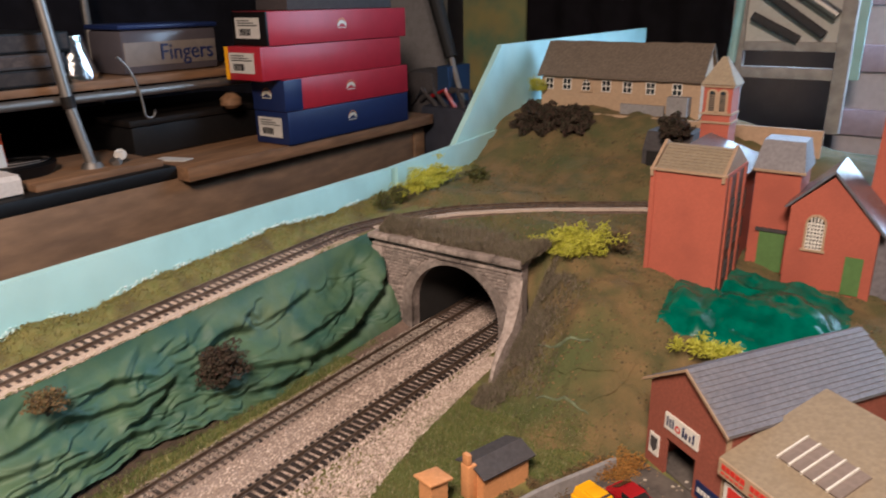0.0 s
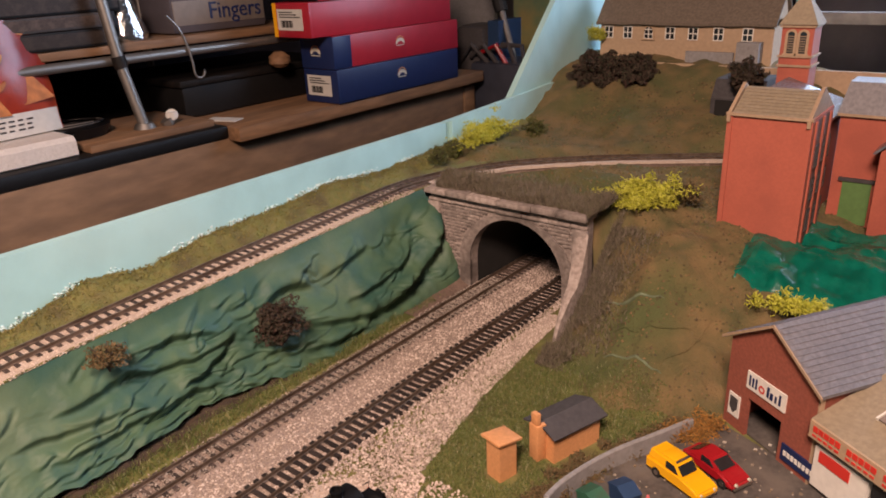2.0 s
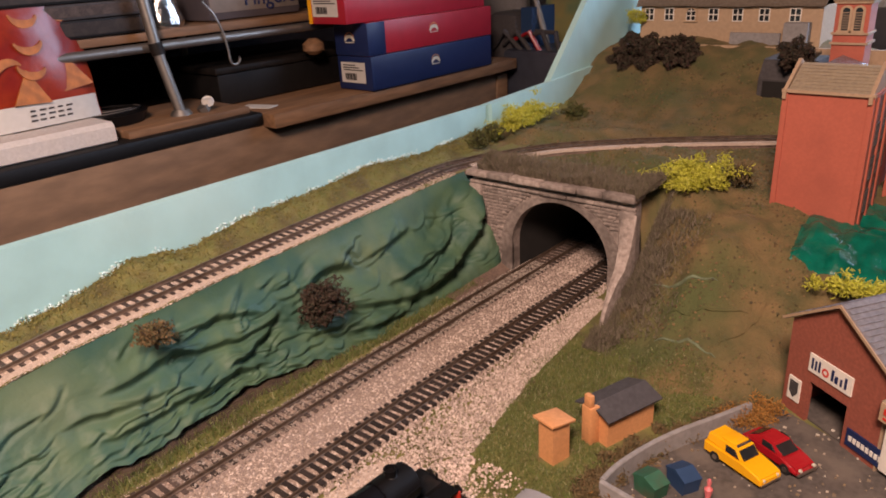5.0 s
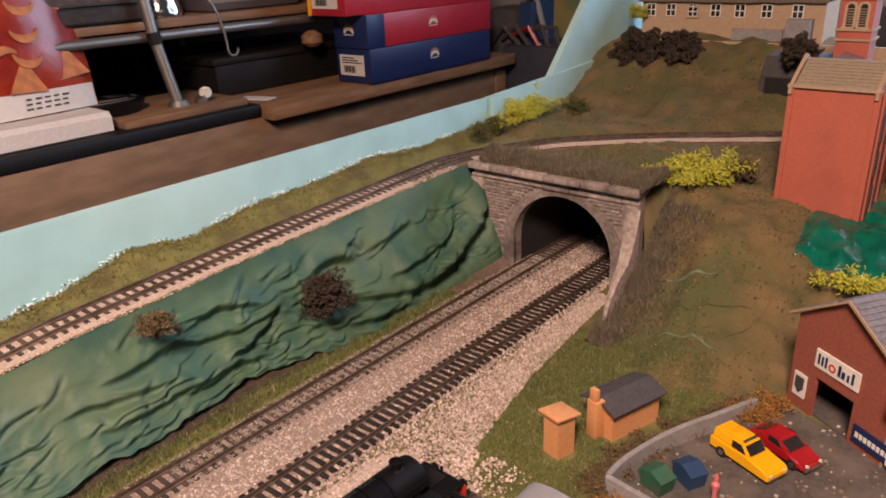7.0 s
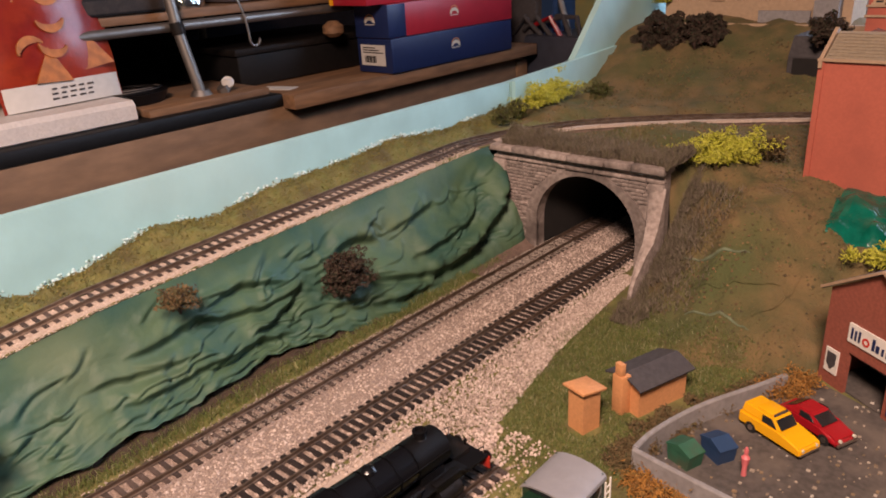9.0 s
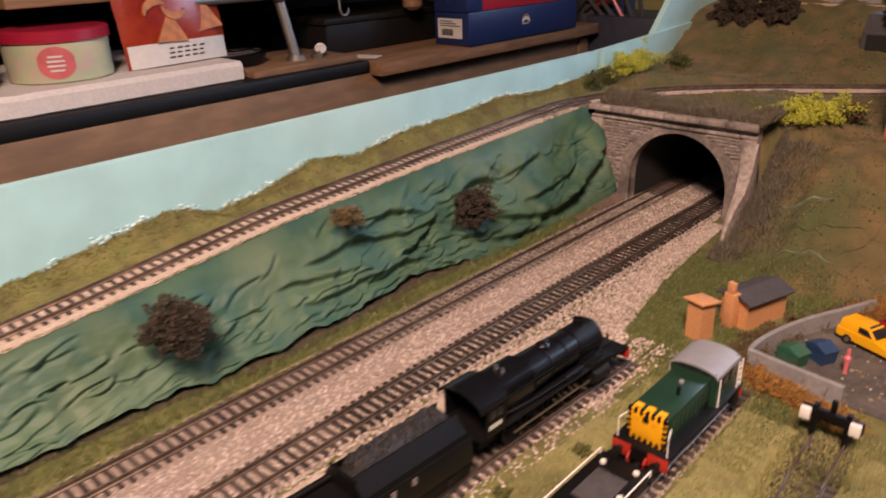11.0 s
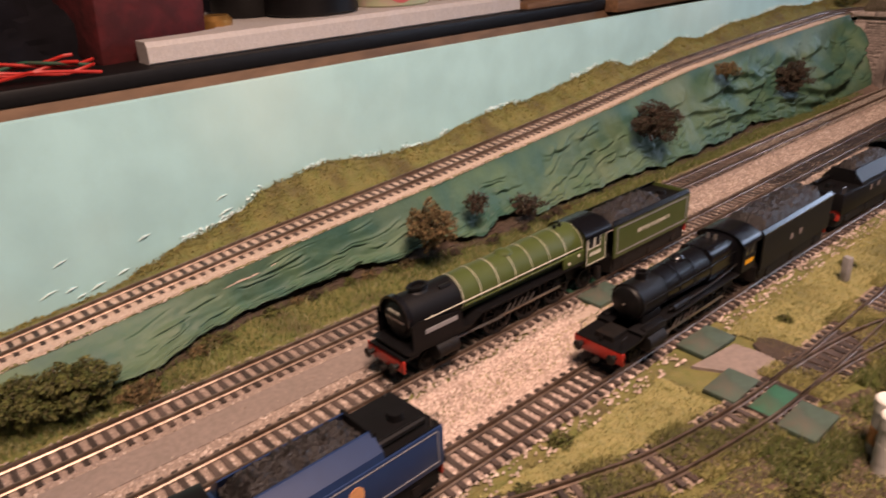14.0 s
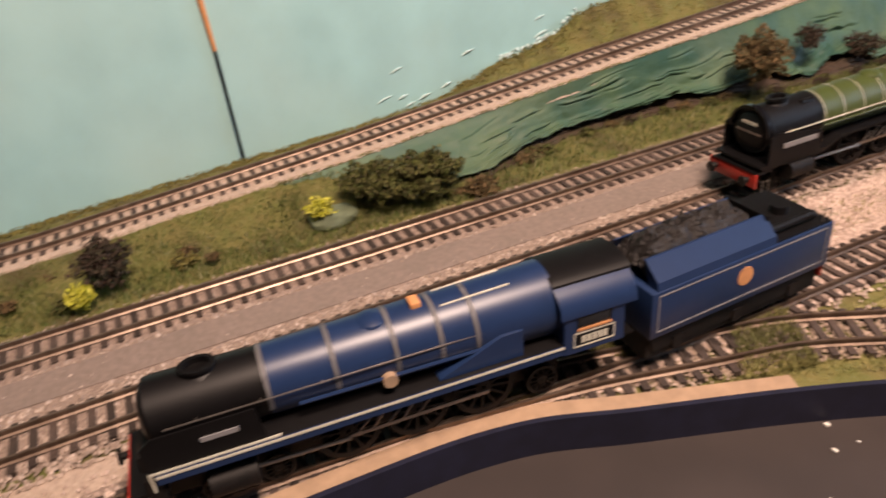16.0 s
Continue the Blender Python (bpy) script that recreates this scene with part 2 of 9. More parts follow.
def grained(m, stretch):
    """Draws the patches and grain of a surface out along one axis."""
    nt = m.node_tree
    mp = nt.nodes.new("ShaderNodeMapping")
    mp.inputs["Scale"].default_value = stretch
    tc = next(x for x in nt.nodes if x.bl_idname == "ShaderNodeTexCoord")
    nt.links.new(tc.outputs["Object"], mp.inputs["Vector"])
    for tex in [x for x in nt.nodes if x.bl_idname == "ShaderNodeTexNoise"]:
        nt.links.new(mp.outputs[0], tex.inputs["Vector"])


grained(M["wood"], (1.0, 0.28, 1.0))
grained(M["plank"], (1.0, 0.12, 1.0))
wrinkled(M["green_cloth"], 34.0, (1.6, 0.6, 1.3), 0.16, 0.003)
wrinkled(M["hill"], 26.0, (1.0, 1.0, 1.0), 0.5, 0.003)


# ---- mesh helpers ----
def finish(name, bm, material, smooth=True):
    bmesh.ops.recalc_face_normals(bm, faces=bm.faces)
    me = bpy.data.meshes.new(name)
    if smooth and len(bm.faces) < 6000:
        bm.normal_update()
        for e in bm.edges:
            e.smooth = len(e.link_faces) == 2 and e.calc_face_angle() < 0.46
    bm.to_mesh(me)
    bm.free()
    me.materials.append(M[material] if isinstance(material, str) else material)
    if smooth:
        sharp = [e.use_edge_sharp for e in me.edges]
        for p in me.polygons:
            p.use_smooth = not all(sharp[me.loops[i].edge_index] for i in p.loop_indices)
    return me


def part(name, bm, material, parent=None, label="", smooth=True, kind=""):
    ob = new(name, finish(name, bm, material, smooth))
    ob.parent = parent
    return tagged(ob, label=label, kind=kind)


def thing(name, m, label, category, group="", kind=""):
    ob = new(name)
    ob.empty_display_size = 0.02
    ob.matrix_world = m
    return tagged(ob, label, category, group, kind)


def solo(name, bm, material, label, category, group="", kind="", m=None, smooth=True):
    ob = new(name, finish(name, bm, material, smooth))
    if m is not None:
        ob.matrix_world = m
    return tagged(ob, label, category, group, kind)


def box(bm, x0, x1, y0, y1, z0, z1, m=None, bevel=0.0):
    vs = [bm.verts.new(p) for p in ((x0, y0, z0), (x1, y0, z0), (x1, y1, z0), (x0, y1, z0), (x0, y0, z1), (x1, y0, z1), (x1, y1, z1), (x0, y1, z1))]
    fs = [bm.faces.new([vs[i] for i in f]) for f in ((0, 3, 2, 1), (4, 5, 6, 7), (0, 1, 5, 4), (1, 2, 6, 5), (2, 3, 7, 6), (3, 0, 4, 7))]
    if bevel:
        es = list({e for f in fs for e in f.edges})
        r = bmesh.ops.bevel(bm, geom=es, offset=bevel, segments=2, affect="EDGES", profile=0.5)
        vs = list({v for f in r["faces"] for v in f.verts} | {v for v in vs if v.is_valid})
    if m is not None:
        for v in vs:
            v.co = m @ v.co
    return vs


def boxed(*a, m=None, bevel=0.0):
    bm = bmesh.new()
    box(bm, *a, m=m, bevel=bevel)
    return bm


def prism(bm, pts, axis, a, b):
    """A profile of (u, v) pulled along an axis from a to b. axis x: (y, z); y: (x, z); z: (x, y)."""
    def at(u, v, w):
        return {"x": (w, u, v), "y": (u, w, v), "z": (u, v, w)}[axis]
    lo = [bm.verts.new(at(u, v, a)) for u, v in pts]
    hi = [bm.verts.new(at(u, v, b)) for u, v in pts]
    bm.faces.new(lo)
    bm.faces.new(hi[::-1])
    for i in range(len(pts)):
        j = (i + 1) % len(pts)
        bm.faces.new((lo[i], lo[j], hi[j], hi[i]))
    return lo + hi


def prismed(pts, axis, a, b):
    bm = bmesh.new()
    prism(bm, pts, axis, a, b)
    return bm


def tube(bm, pts, r, seg=8, close=True):
    """A round bar along points; r is one radius or one for each point."""
    pts = [Vector(p) for p in pts]
    rs = r if isinstance(r, (list, tuple)) else [r] * len(pts)
    rings = []
    for i, p in enumerate(pts):
        d = (pts[min(i + 1, len(pts) - 1)] - pts[max(i - 1, 0)]).normalized()
        side = d.cross(Vector((0, 0, 1)))
        if side.length < 1e-3:
            side = d.cross(Vector((0, 1, 0)))
        side.normalize()
        up = side.cross(d)
        rings.append([bm.verts.new(p + rs[i] * (math.cos(k * 2 * math.pi / seg) * side + math.sin(k * 2 * math.pi / seg) * up)) for k in range(seg)])
    for a, b in zip(rings, rings[1:]):
        for k in range(seg):
            bm.faces.new((a[k], a[(k + 1) % seg], b[(k + 1) % seg], b[k]))
    if close:
        bm.faces.new(rings[0][::-1])
        bm.faces.new(rings[-1])
    return rings


def tubed(pts, r, seg=8):
    bm = bmesh.new()
    tube(bm, pts, r, seg)
    return bm


def sweep(bm, path, profile, close=True):
    """A profile of (side, up) carried level along a path of points."""
    path = [Vector(p) for p in path]
    rings = []
    for i, p in enumerate(path):
        d = path[min(i + 1, len(path) - 1)] - path[max(i - 1, 0)]
        side = Vector((d.y, -d.x, 0)).normalized()
        rings.append([bm.verts.new(p + side * u + Vector((0, 0, v))) for u, v in profile])
    for a, b in zip(rings, rings[1:]):
        for k in range(len(profile) if close else len(profile) - 1):
            j = (k + 1) % len(profile)
            bm.faces.new((a[k], a[j], b[j], b[k]))
    if close:
        bm.faces.new(rings[0][::-1])
        bm.faces.new(rings[-1])


def curve_points(pts, step):
    """Evenly spaced points on a smooth line through pts."""
    pts = [Vector(p) for p in pts]
    dense = []
    for i in range(len(pts) - 1):
        p0, p1, p2, p3 = pts[max(i - 1, 0)], pts[i], pts[i + 1], pts[min(i + 2, len(pts) - 1)]
        n = max(2, int((p2 - p1).length / 0.002))
        for k in range(n):
            t = k / n
            dense.append(0.5 * (2 * p1 + (p2 - p0) * t + (2 * p0 - 5 * p1 + 4 * p2 - p3) * t * t + (3 * p1 - p0 - 3 * p2 + p3) * t ** 3))
    dense.append(pts[-1])
    out, run = [dense[0]], 0.0
    for a, b in zip(dense, dense[1:]):
        d = (b - a).length
        while run + d >= step:
            a = a + (b - a) * ((step - run) / d)
            d = (b - a).length
            out.append(a)
            run = 0.0
        run += d
    return out


def lerp(table, y):
    return float(np.interp(y, [a for a, _ in table], [b for _, b in table]))


def nz(x, y, z=0.0, s=1.0):
    return noise.noise(Vector((x * s, y * s, z * s)))


def grid(bm, xs, ys, f):
    vs = [[bm.verts.new(f(x, y)) for y in ys] for x in xs]
    for i in range(len(xs) - 1):
        for j in range(len(ys) - 1):
            bm.faces.new((vs[i][j], vs[i + 1][j], vs[i + 1][j + 1], vs[i][j + 1]))
    return vs

# ---- levels of the land ----
T6_Z = [(-1.7, -0.002), (-1.25, 0.006), (-1.06, 0.019), (-0.96, 0.028), (-0.86, 0.037), (-0.71, 0.048), (-0.49, 0.068), (-0.35, 0.083), (-0.19, 0.091), (0.05, 0.100), (1.0, 0.101)]
VERGE_Z = [(-1.7, -0.004), (-1.27, -0.004), (-1.12, 0.004), (-0.98, 0.010), (-0.93, 0.027), (-0.87, 0.040), (-0.85, 0.053), (-0.79, 0.062), (-0.74, 0.055), (-0.68, 0.053), (-0.61, 0.067), (-0.53, 0.071), (-0.45, 0.082), (-0.41, 0.090), (-0.37, 0.078), (-0.33, 0.082), (-0.27, 0.099), (-0.22, 0.091), (-0.15, 0.101), (-0.08, 0.103), (0.0, 0.109), (0.08, 0.103), (0.2, 0.108), (1.0, 0.11)]
TOE_X = [(-1.7, -0.06), (-1.2, -0.055), (-1.0, -0.045), (-0.91, -0.078), (-0.82, -0.072), (-0.7, -0.05), (-0.5, -0.052), (-0.4, -0.040), (-0.33, -0.043), (-0.24, -0.052), (-0.12, -0.040), (0.08, -0.040)]
GROUND = -0.006
EDGE = [(0.142, -1.75), (0.142, -1.30), (0.142, -1.15), (0.147, -1.083), (0.164, -1.036), (0.188, -0.973), (0.213, -0.918), (0.230, -0.883), (0.236, -0.852), (0.30, -0.83), (0.95, -0.80)]


def smooth(a, b, v):
    t = min(1.0, max(0.0, (v - a) / (b - a)))
    return t * t * (3 - 2 * t)


T6 = [(-0.11, -1.72), (-0.11, -0.5), (-0.11, 0.0), (-0.10, 0.10), (-0.08, 0.149), (-0.051, 0.199), (-0.012, 0.237), (0.029, 0.271), (0.083, 0.307), (0.147, 0.347), (0.20, 0.375)]


def gap(line, x, y):
    """Distance from a spot to a line of points."""
    best = 9.0
    for (a, b), (c, d) in zip(line, line[1:]):
        ux, uy = c - a, d - b
        k = min(1.0, max(0.0, ((x - a) * ux + (y - b) * uy) / (ux * ux + uy * uy)))
        best = min(best, math.hypot(x - a - k * ux, y - b - k * uy))
    return best


def land(x, y):
    """Height of the hill behind and beside the tunnel mouth."""
    foot = lerp([(-0.2, 0.05), (0.11, 0.0), (0.14, -0.035), (0.2, -0.07), (0.28, -0.03), (0.4, 0.03), (0.9, 0.1)], x) + (0.018 * nz(x, 0, 4, 22) + 0.008 * nz(x, 0, 9, 70) if x > 0.125 else 0)
    top = lerp([(-0.2, 0.101), (0.12, 0.100), (0.2, 0.082), (0.3, 0.06), (0.5, 0.045), (0.9, 0.04)], x)
    up = smooth(foot, foot + 0.19, y)
    if x < 0.112:
        up = max(up, 0.93 if y > 0.0835 else 0.0)
    z = GROUND - 0.003 + (top - GROUND + 0.003) * up
    z += smooth(0.34, 0.56, y) * 0.075
    z -= smooth(0.645, 0.72, y) * 0.13
    lumps = smooth(foot, foot + 0.05, y) * (1 - 0.8 * smooth(0.6, 0.66, y))
    z += lumps * (0.010 * nz(x, y, 0, 14) + 0.006 * (0.4 - abs(nz(x * 0.6, y, 3, 30))) + 0.003 * nz(x, y, 6, 60) + 0.0020 * nz(x, y, 5, 130))
    if y > 0.05 and x < 0.2:
        z = z + (0.0915 - z) * (1 - smooth(0.024, 0.050, gap(T6, x, y)))
    return z


# ---- the room ----
def slab(name, *a, material, label, category="", bevel=0.0):
    return solo(name, boxed(*a, bevel=bevel), material, label, category or name.split("_")[0], kind="structure")


slab("floor", -3.0, 3.0, -3.5, 3.5, -0.95, -0.90, material="floor_brown", label="dark brown floor of the railway room")
slab("ceiling", -3.0, 3.0, -3.5, 3.5, 2.0, 2.05, material="wall_paint", label="plain pale ceiling of the railway room")
slab("wall_west", -3.05, -3.0, -3.5, 3.5, -0.9, 2.0, material="wall_paint", label="plain pale wall behind the shelves")
slab("wall_east", 3.0, 3.05, -3.5, 3.5, -0.9, 2.0, material="wall_paint", label="plain pale wall behind the operator")
slab("wall_south", -3.0, 3.0, -3.55, -3.5, -0.9, 2.0, material="wall_paint", label="plain pale wall at the room end")
slab("wall_north", -3.0, 3.0, 3.5, 3.55, -0.9, 2.0, material="wall_paint", label="plain pale wall at the far end")

# baseboard
bm = bmesh.new()
outline = [(-0.155, -1.75)] + EDGE + [(0.95, 1.15), (-0.155, 1.15)]
prism(bm, outline, "z", -0.05, GROUND)
solo("ground", bm, "grass", "grass-scattered top of the model railway baseboard", "ground", kind="structure")
# lower board in the operating well
slab("well_board", 0.10, 1.6, -2.2, -0.6, -0.040, -0.0190, material="floor_brown", label="dark brown lower board speckled with white bits", category="board")

# trestles that carry the boards
for x, y, z in ((-0.12, -1.6, -0.05), (-0.12, -0.2, -0.05), (-0.12, 1.05, -0.05), (0.90, -0.70, -0.05), (0.90, 1.05, -0.05), (1.5, -2.1, -0.040), (0.2, -2.1, -0.040), (1.5, -0.75, -0.040)):
    slab("trestle_leg", x - 0.03, x + 0.03, y - 0.03, y + 0.03, -0.90, z, material="wood", label="plain timber leg under the layout board", category="leg")

# backscene board
bm = bmesh.new()
prism(bm, [(-1.75, -0.06), (0.206, -0.06), (0.206, 0.136), (-1.0, 0.138), (-1.75, 0.131)], "x", -0.164, -0.155)
solo("backscene_board", bm, "board", "pale sky-blue painted backscene board along the track", "backscene board", kind="structure")
bm = bmesh.new()
prism(bm, [(0.210, -0.06), (1.12, -0.06), (1.12, 0.278), (0.488, 0.276), (0.355, 0.141), (0.210, 0.136)], "x", -0.165, -0.156)
solo("backscene_board_end", bm, "board", "sky-blue painted end board with a sloping cut edge", "backscene board", kind="structure")

bm = bmesh.new()
prism(bm, [(0.212, 0.09), (0.49, 0.09), (0.49, 0.150), (0.212, 0.1375)], "x", -0.1555, -0.150)
solo("backscene_board_overlap", bm, "board", "thin sky-blue board lapped over the joint of the backscene", "backscene board", kind="structure")

# embankment of crumpled cloth
SLOPE = 0.11
# folds of the cloth: start (along, down the slope 0 to 1), end, sideways bow, height, width
FOLDS = [
    (-0.094, 0.28, -0.034, 0.21, 0.001, 0.0040, 0.011), (-0.160, 0.25, -0.111, 0.29, -0.005, 0.0062, 0.014), (-0.284, 0.28, -0.250, 0.22, 0.0, 0.0036, 0.009),
    (-0.256, 0.23, -0.216, 0.36, -0.002, 0.0040, 0.010), (-0.292, 0.32, -0.248, 0.48, 0.002, 0.0040, 0.011), (-0.252, 0.50, -0.199, 0.43, 0.003, 0.0042, 0.010),
    (0.074, 0.12, -0.056, 0.80, 0.022, 0.0110, 0.024), (-0.048, 0.81, -0.133, 0.57, 0.004, 0.0060, 0.014), (-0.078, 0.58, 0.014, 0.46, 0.004, 0.0066, 0.016),
    (-0.142, 0.80, -0.066, 0.90, 0.002, 0.0045, 0.012), (-0.345, 0.36, -0.288, 0.30, 0.002, 0.0046, 0.018), (-0.375, 0.47, -0.300, 0.62, -0.002, 0.0040, 0.016),
    (-0.356, 0.73, -0.218, 0.84, -0.003, 0.0048, 0.016), (-0.252, 0.72, -0.203, 0.45, 0.004, 0.0042, 0.011),
]
rnd = random.Random(77)
small = []
for k in range(300):
    y, u = rnd.uniform(-1.0, 0.05), rnd.uniform(0.16, 0.97)
    busy = 1.0 if y > -0.36 else 0.75 if y > -0.62 and u > 0.4 else 0.35
    if rnd.random() > busy:
        continue
    l, a = rnd.uniform(0.012, 0.040), rnd.gauss(0.35, 0.45)
    h = rnd.uniform(0.0008, 0.0026) * (1.0 if y > -0.62 else 0.7)
    small.append((y, u, y + l * math.cos(a), u - l * math.sin(a) / SLOPE, rnd.gauss(0, 0.003), h, rnd.uniform(0.0035, 0.008)))
BU, BY = np.linspace(0, 1, 106), np.arange(-1.11, 0.0701, 0.0019)
GU, GY = np.meshgrid(BU * SLOPE, BY, indexing="ij")
CREASE = np.zeros_like(GU)
for y0, u0, y1, u1, bow, h, w in FOLDS + small:
    dy, du = y1 - y0, (u1 - u0) * SLOPE
    ln = math.hypot(dy, du)
    ny, nu = -du / ln, dy / ln
    if nu < 0:
        ny, nu = -ny, -nu
    k = ((GY - y0) * dy + (GU - u0 * SLOPE) * du) / ln ** 2
    off = (GY - y0) * ny + (GU - u0 * SLOPE) * nu - bow * 4 * k * (1 - k)
    ends = np.clip((k + 0.12) / 0.3, 0, 1) * np.clip((1.12 - k) / 0.3, 0, 1)
    form = np.where(off < 0, np.exp(-(off / w) ** 2), np.exp(-(off / (0.15 * w)) ** 2)) - 0.60 * np.exp(-((off - 0.42 * w) / (0.34 * w)) ** 2)
    CREASE += h * ends * ends * (3 - 2 * ends) * form


def ridge(a, b, seed):
    """Sharp folded ridges, 0 to 1."""
    return max(0.0, 1 - 2.6 * abs(nz(a, b, seed))) ** 1.9


def bank_at(i, j):
    u, y = float(BU[i]), float(BY[j])
    zt, xt = lerp(T6_Z, y) - 0.004, lerp(TOE_X, y)
    torn = max(smooth(-0.56, -0.66, y), 0.55 * smooth(-0.14, -0.22, y)) * smooth(-1.12, -1.0, y)
    end = 1 - torn * (0.24 + 0.16 * nz(y, 0, 3, 26) + 0.06 * nz(y, 0, 8, 90))
    v = u * end
    d = 0.1 * v
    xt += (0.005 * nz(y, 0, 14, 30) + 0.003 * nz(y, 0, 15, 85)) * smooth(-0.66, -0.56, y)
    x = -0.084 + (xt + 0.084) * v
    z = zt + (GROUND - 0.002 - zt) * (v ** 0.85)
    body = math.sin(math.pi * min(1, v)) ** 0.7
    x += 0.017 * smooth(0.01, 0.068, y) * math.sin(math.pi * min(1, v * 0.95)) ** 0.8
    hold = smooth(0.02, 0.16, u) * smooth(-1.08, -0.95, y)
    n = float(CREASE[i, j]) * hold
    n += body * (0.0042 * nz(y * 9, d * 20, 2.0) + 0.0022 * nz(y * 24 + d * 30, d * 50 - y * 10, 5.0)) * (0.35 + 0.65 * smooth(-0.5, -0.34, y))
    n += 0.0007 * body * nz(x + y * 0.4, y, z, 120) + 0.0003 * body * nz(x, y, z, 330)
    hem = torn * smooth(0.72, 1.0, u)
    n += hem * (0.0035 * ridge(y * 30, (d + 0.3 * y) * 150, 5.0) + 0.0025 * nz(y * 34, d * 20, 6.0))
    return Vector((x + n * 0.9 + 0.004 * hem, y + 0.002 * body * nz(x, y, z + 3, 60), z + n * 0.62 + 0.002 * hem))


bm = bmesh.new()
grid(bm, range(len(BU)), range(len(BY)), bank_at)
solo("embankment", bm, "green_cloth", "crumpled green-painted cloth embankment below the upper track", "embankment", kind="structure", smooth=True)
# grass over the low end of the bank
bm = bmesh.new()
us, ys = np.linspace(0, 1, 40), np.arange(-1.72, -0.93, 0.004)
sheet = grid(bm, us, ys, lambda u, y: Vector((-0.084 + (lerp(TOE_X, y) + 0.088) * u, y, lerp(T6_Z, y) - 0.0052 + (GROUND - lerp(T6_Z, y) + 0.003) * u ** 0.85 + 0.0030 * nz(u * 0.06, y, 3, 40) * math.sin(math.pi * u) + 0.0022)))
gone = []
for i in range(len(us) - 1):
    for j in range(len(ys) - 1):
        if us[i] < smooth(-1.12, -0.965, ys[j] + 0.02 * nz(us[i] * 0.06, ys[j], 1, 70)):
            gone.append(next(f for f in sheet[i][j].link_faces if sheet[i + 1][j + 1] in f.verts))
bmesh.ops.delete(bm, geom=gone, context="FACES")
solo("grass_slope", bm, "grass", "grassy slope below the low end of the upper track", "slope", kind="structure", smooth=True)
# bare earth under the torn edge of the cloth
bm = bmesh.new()
grid(bm, np.linspace(0, 1, 20), np.arange(-1.06, -0.14, 0.003), lambda u, y: Vector((-0.084 + (lerp(TOE_X, y) + 0.084) * 0.55 - 0.006 + (0.012 + 0.45 * (lerp(TOE_X, y) + 0.084)) * u + 0.003 * nz(u, y, 2, 60), y, GROUND - 0.003 + (lerp(T6_Z, y) - GROUND) * (0.30 if y < -0.665 else 0.30 - 0.17 * smooth(-0.665, -0.6, y)) * (1 - u) ** 0.8 * (1 + 0.4 * nz(u * 0.03, y, 5, 70)) + 0.002 * abs(nz(u * 0.03, y, 9, 160)))))
solo("earth_bank", bm, "earth", "bare dark earth under the torn edge of the green cloth", "earth", kind="structure", smooth=True)
# shelf and verge behind the upper track
bm = bmesh.new()
grid(bm, np.linspace(-0.1545, -0.086, 30), np.arange(-1.72, 0.6, 0.0035),
     lambda x, y: Vector((x, y, lerp(T6_Z, y) - 0.0045 + (lerp(VERGE_Z, y) - lerp(T6_Z, y) + 0.004) * smooth(-0.128, -0.15, x) + 0.0012 * nz(x, y, 2, 120) + smooth(-0.126, -0.136, x) * (0.0042 * abs(nz(x, y, 4, 52)) + 0.0022 * nz(x, y, 6, 140)))))
solo("verge", bm, "grass", "mossy grass verge along the upper track", "verge", kind="structure", smooth=True)

# hill
bm = bmesh.new()
xs, ys = np.concatenate([np.arange(-0.155, 0.45, 0.005), np.linspace(0.46, 0.95, 30)]), np.concatenate([np.arange(-0.08, 0.46, 0.005), np.linspace(0.47, 1.15, 50)])
vs = {}
for i, x in enumerate(xs):
    for j, y in enumerate(ys):
        vs[i, j] = bm.verts.new((x, y, land(x, y)))
for i in range(len(xs) - 1):
    for j in range(len(ys) - 1):
        if xs[i] < 0.112 and ys[j] < 0.083:
            continue
        bm.faces.new((vs[i, j], vs[i + 1, j], vs[i + 1, j + 1], vs[i, j + 1]))
bmesh.ops.delete(bm, geom=[v for v in bm.verts if not v.link_faces], context="VERTS")
solo("hill", bm, "hill", "brown and green scatter-covered hillside over the tunnel", "hill", kind="structure", smooth=True)

# ---- track ----
SLEEPER = finish("sleeper", boxed(-0.015, 0.015, -0.0016, 0.0016, -0.0055, -0.0030), "sleeper")


OILY = finish("sleeper", boxed(-0.0155, 0.0155, -0.0018, 0.0018, -0.0055, -0.0028), "oily_sleeper")


def track(name, line, label, step=0.0074, z=None, oily=9.0):
    """Two rails on sleepers along a centre line of (x, y[, z])."""
    pts = curve_points([(*p, 0.0) if len(p) == 2 else p for p in line], step)
    if z:
        pts = [Vector((p.x, p.y, lerp(z, p.y))) for p in pts]
    top = tagged(new(name), label, "railway track", "tracks")
    for side in (-1, 1):
        bm = bmesh.new()
        off = []
        for i, p in enumerate(pts):
            d = pts[min(i + 1, len(pts) - 1)] - pts[max(i - 1, 0)]
            off.append(p + Vector((d.y, -d.x, 0)).normalized() * (0.00875 * side))
        sweep(bm, off, [(-0.0006, 0), (0.0006, 0), (0.0006, -0.0009), (0.0003, -0.0011), (0.0003, -0.0024), (0.0011, -0.0031), (-0.0011, -0.0031), (-0.0003, -0.0024), (-0.0003, -0.0011), (-0.0006, -0.0009)])
        part("rail", bm, "rail", top)
    for i, p in enumerate(pts[:300]):
        d = pts[min(i + 1, len(pts) - 1)] - pts[max(i - 1, 0)]
        s = new("sleeper", OILY if p.y > oily + 0.06 * nz(0, p.y, 2, 40) else SLEEPER)
        s.parent = top
        s.matrix_local = Matrix.LocRotScale(p, Euler((0, 0, math.atan2(d.y, d.x) - math.pi / 2 + random.gauss(0, 0.01))), None)
    return top


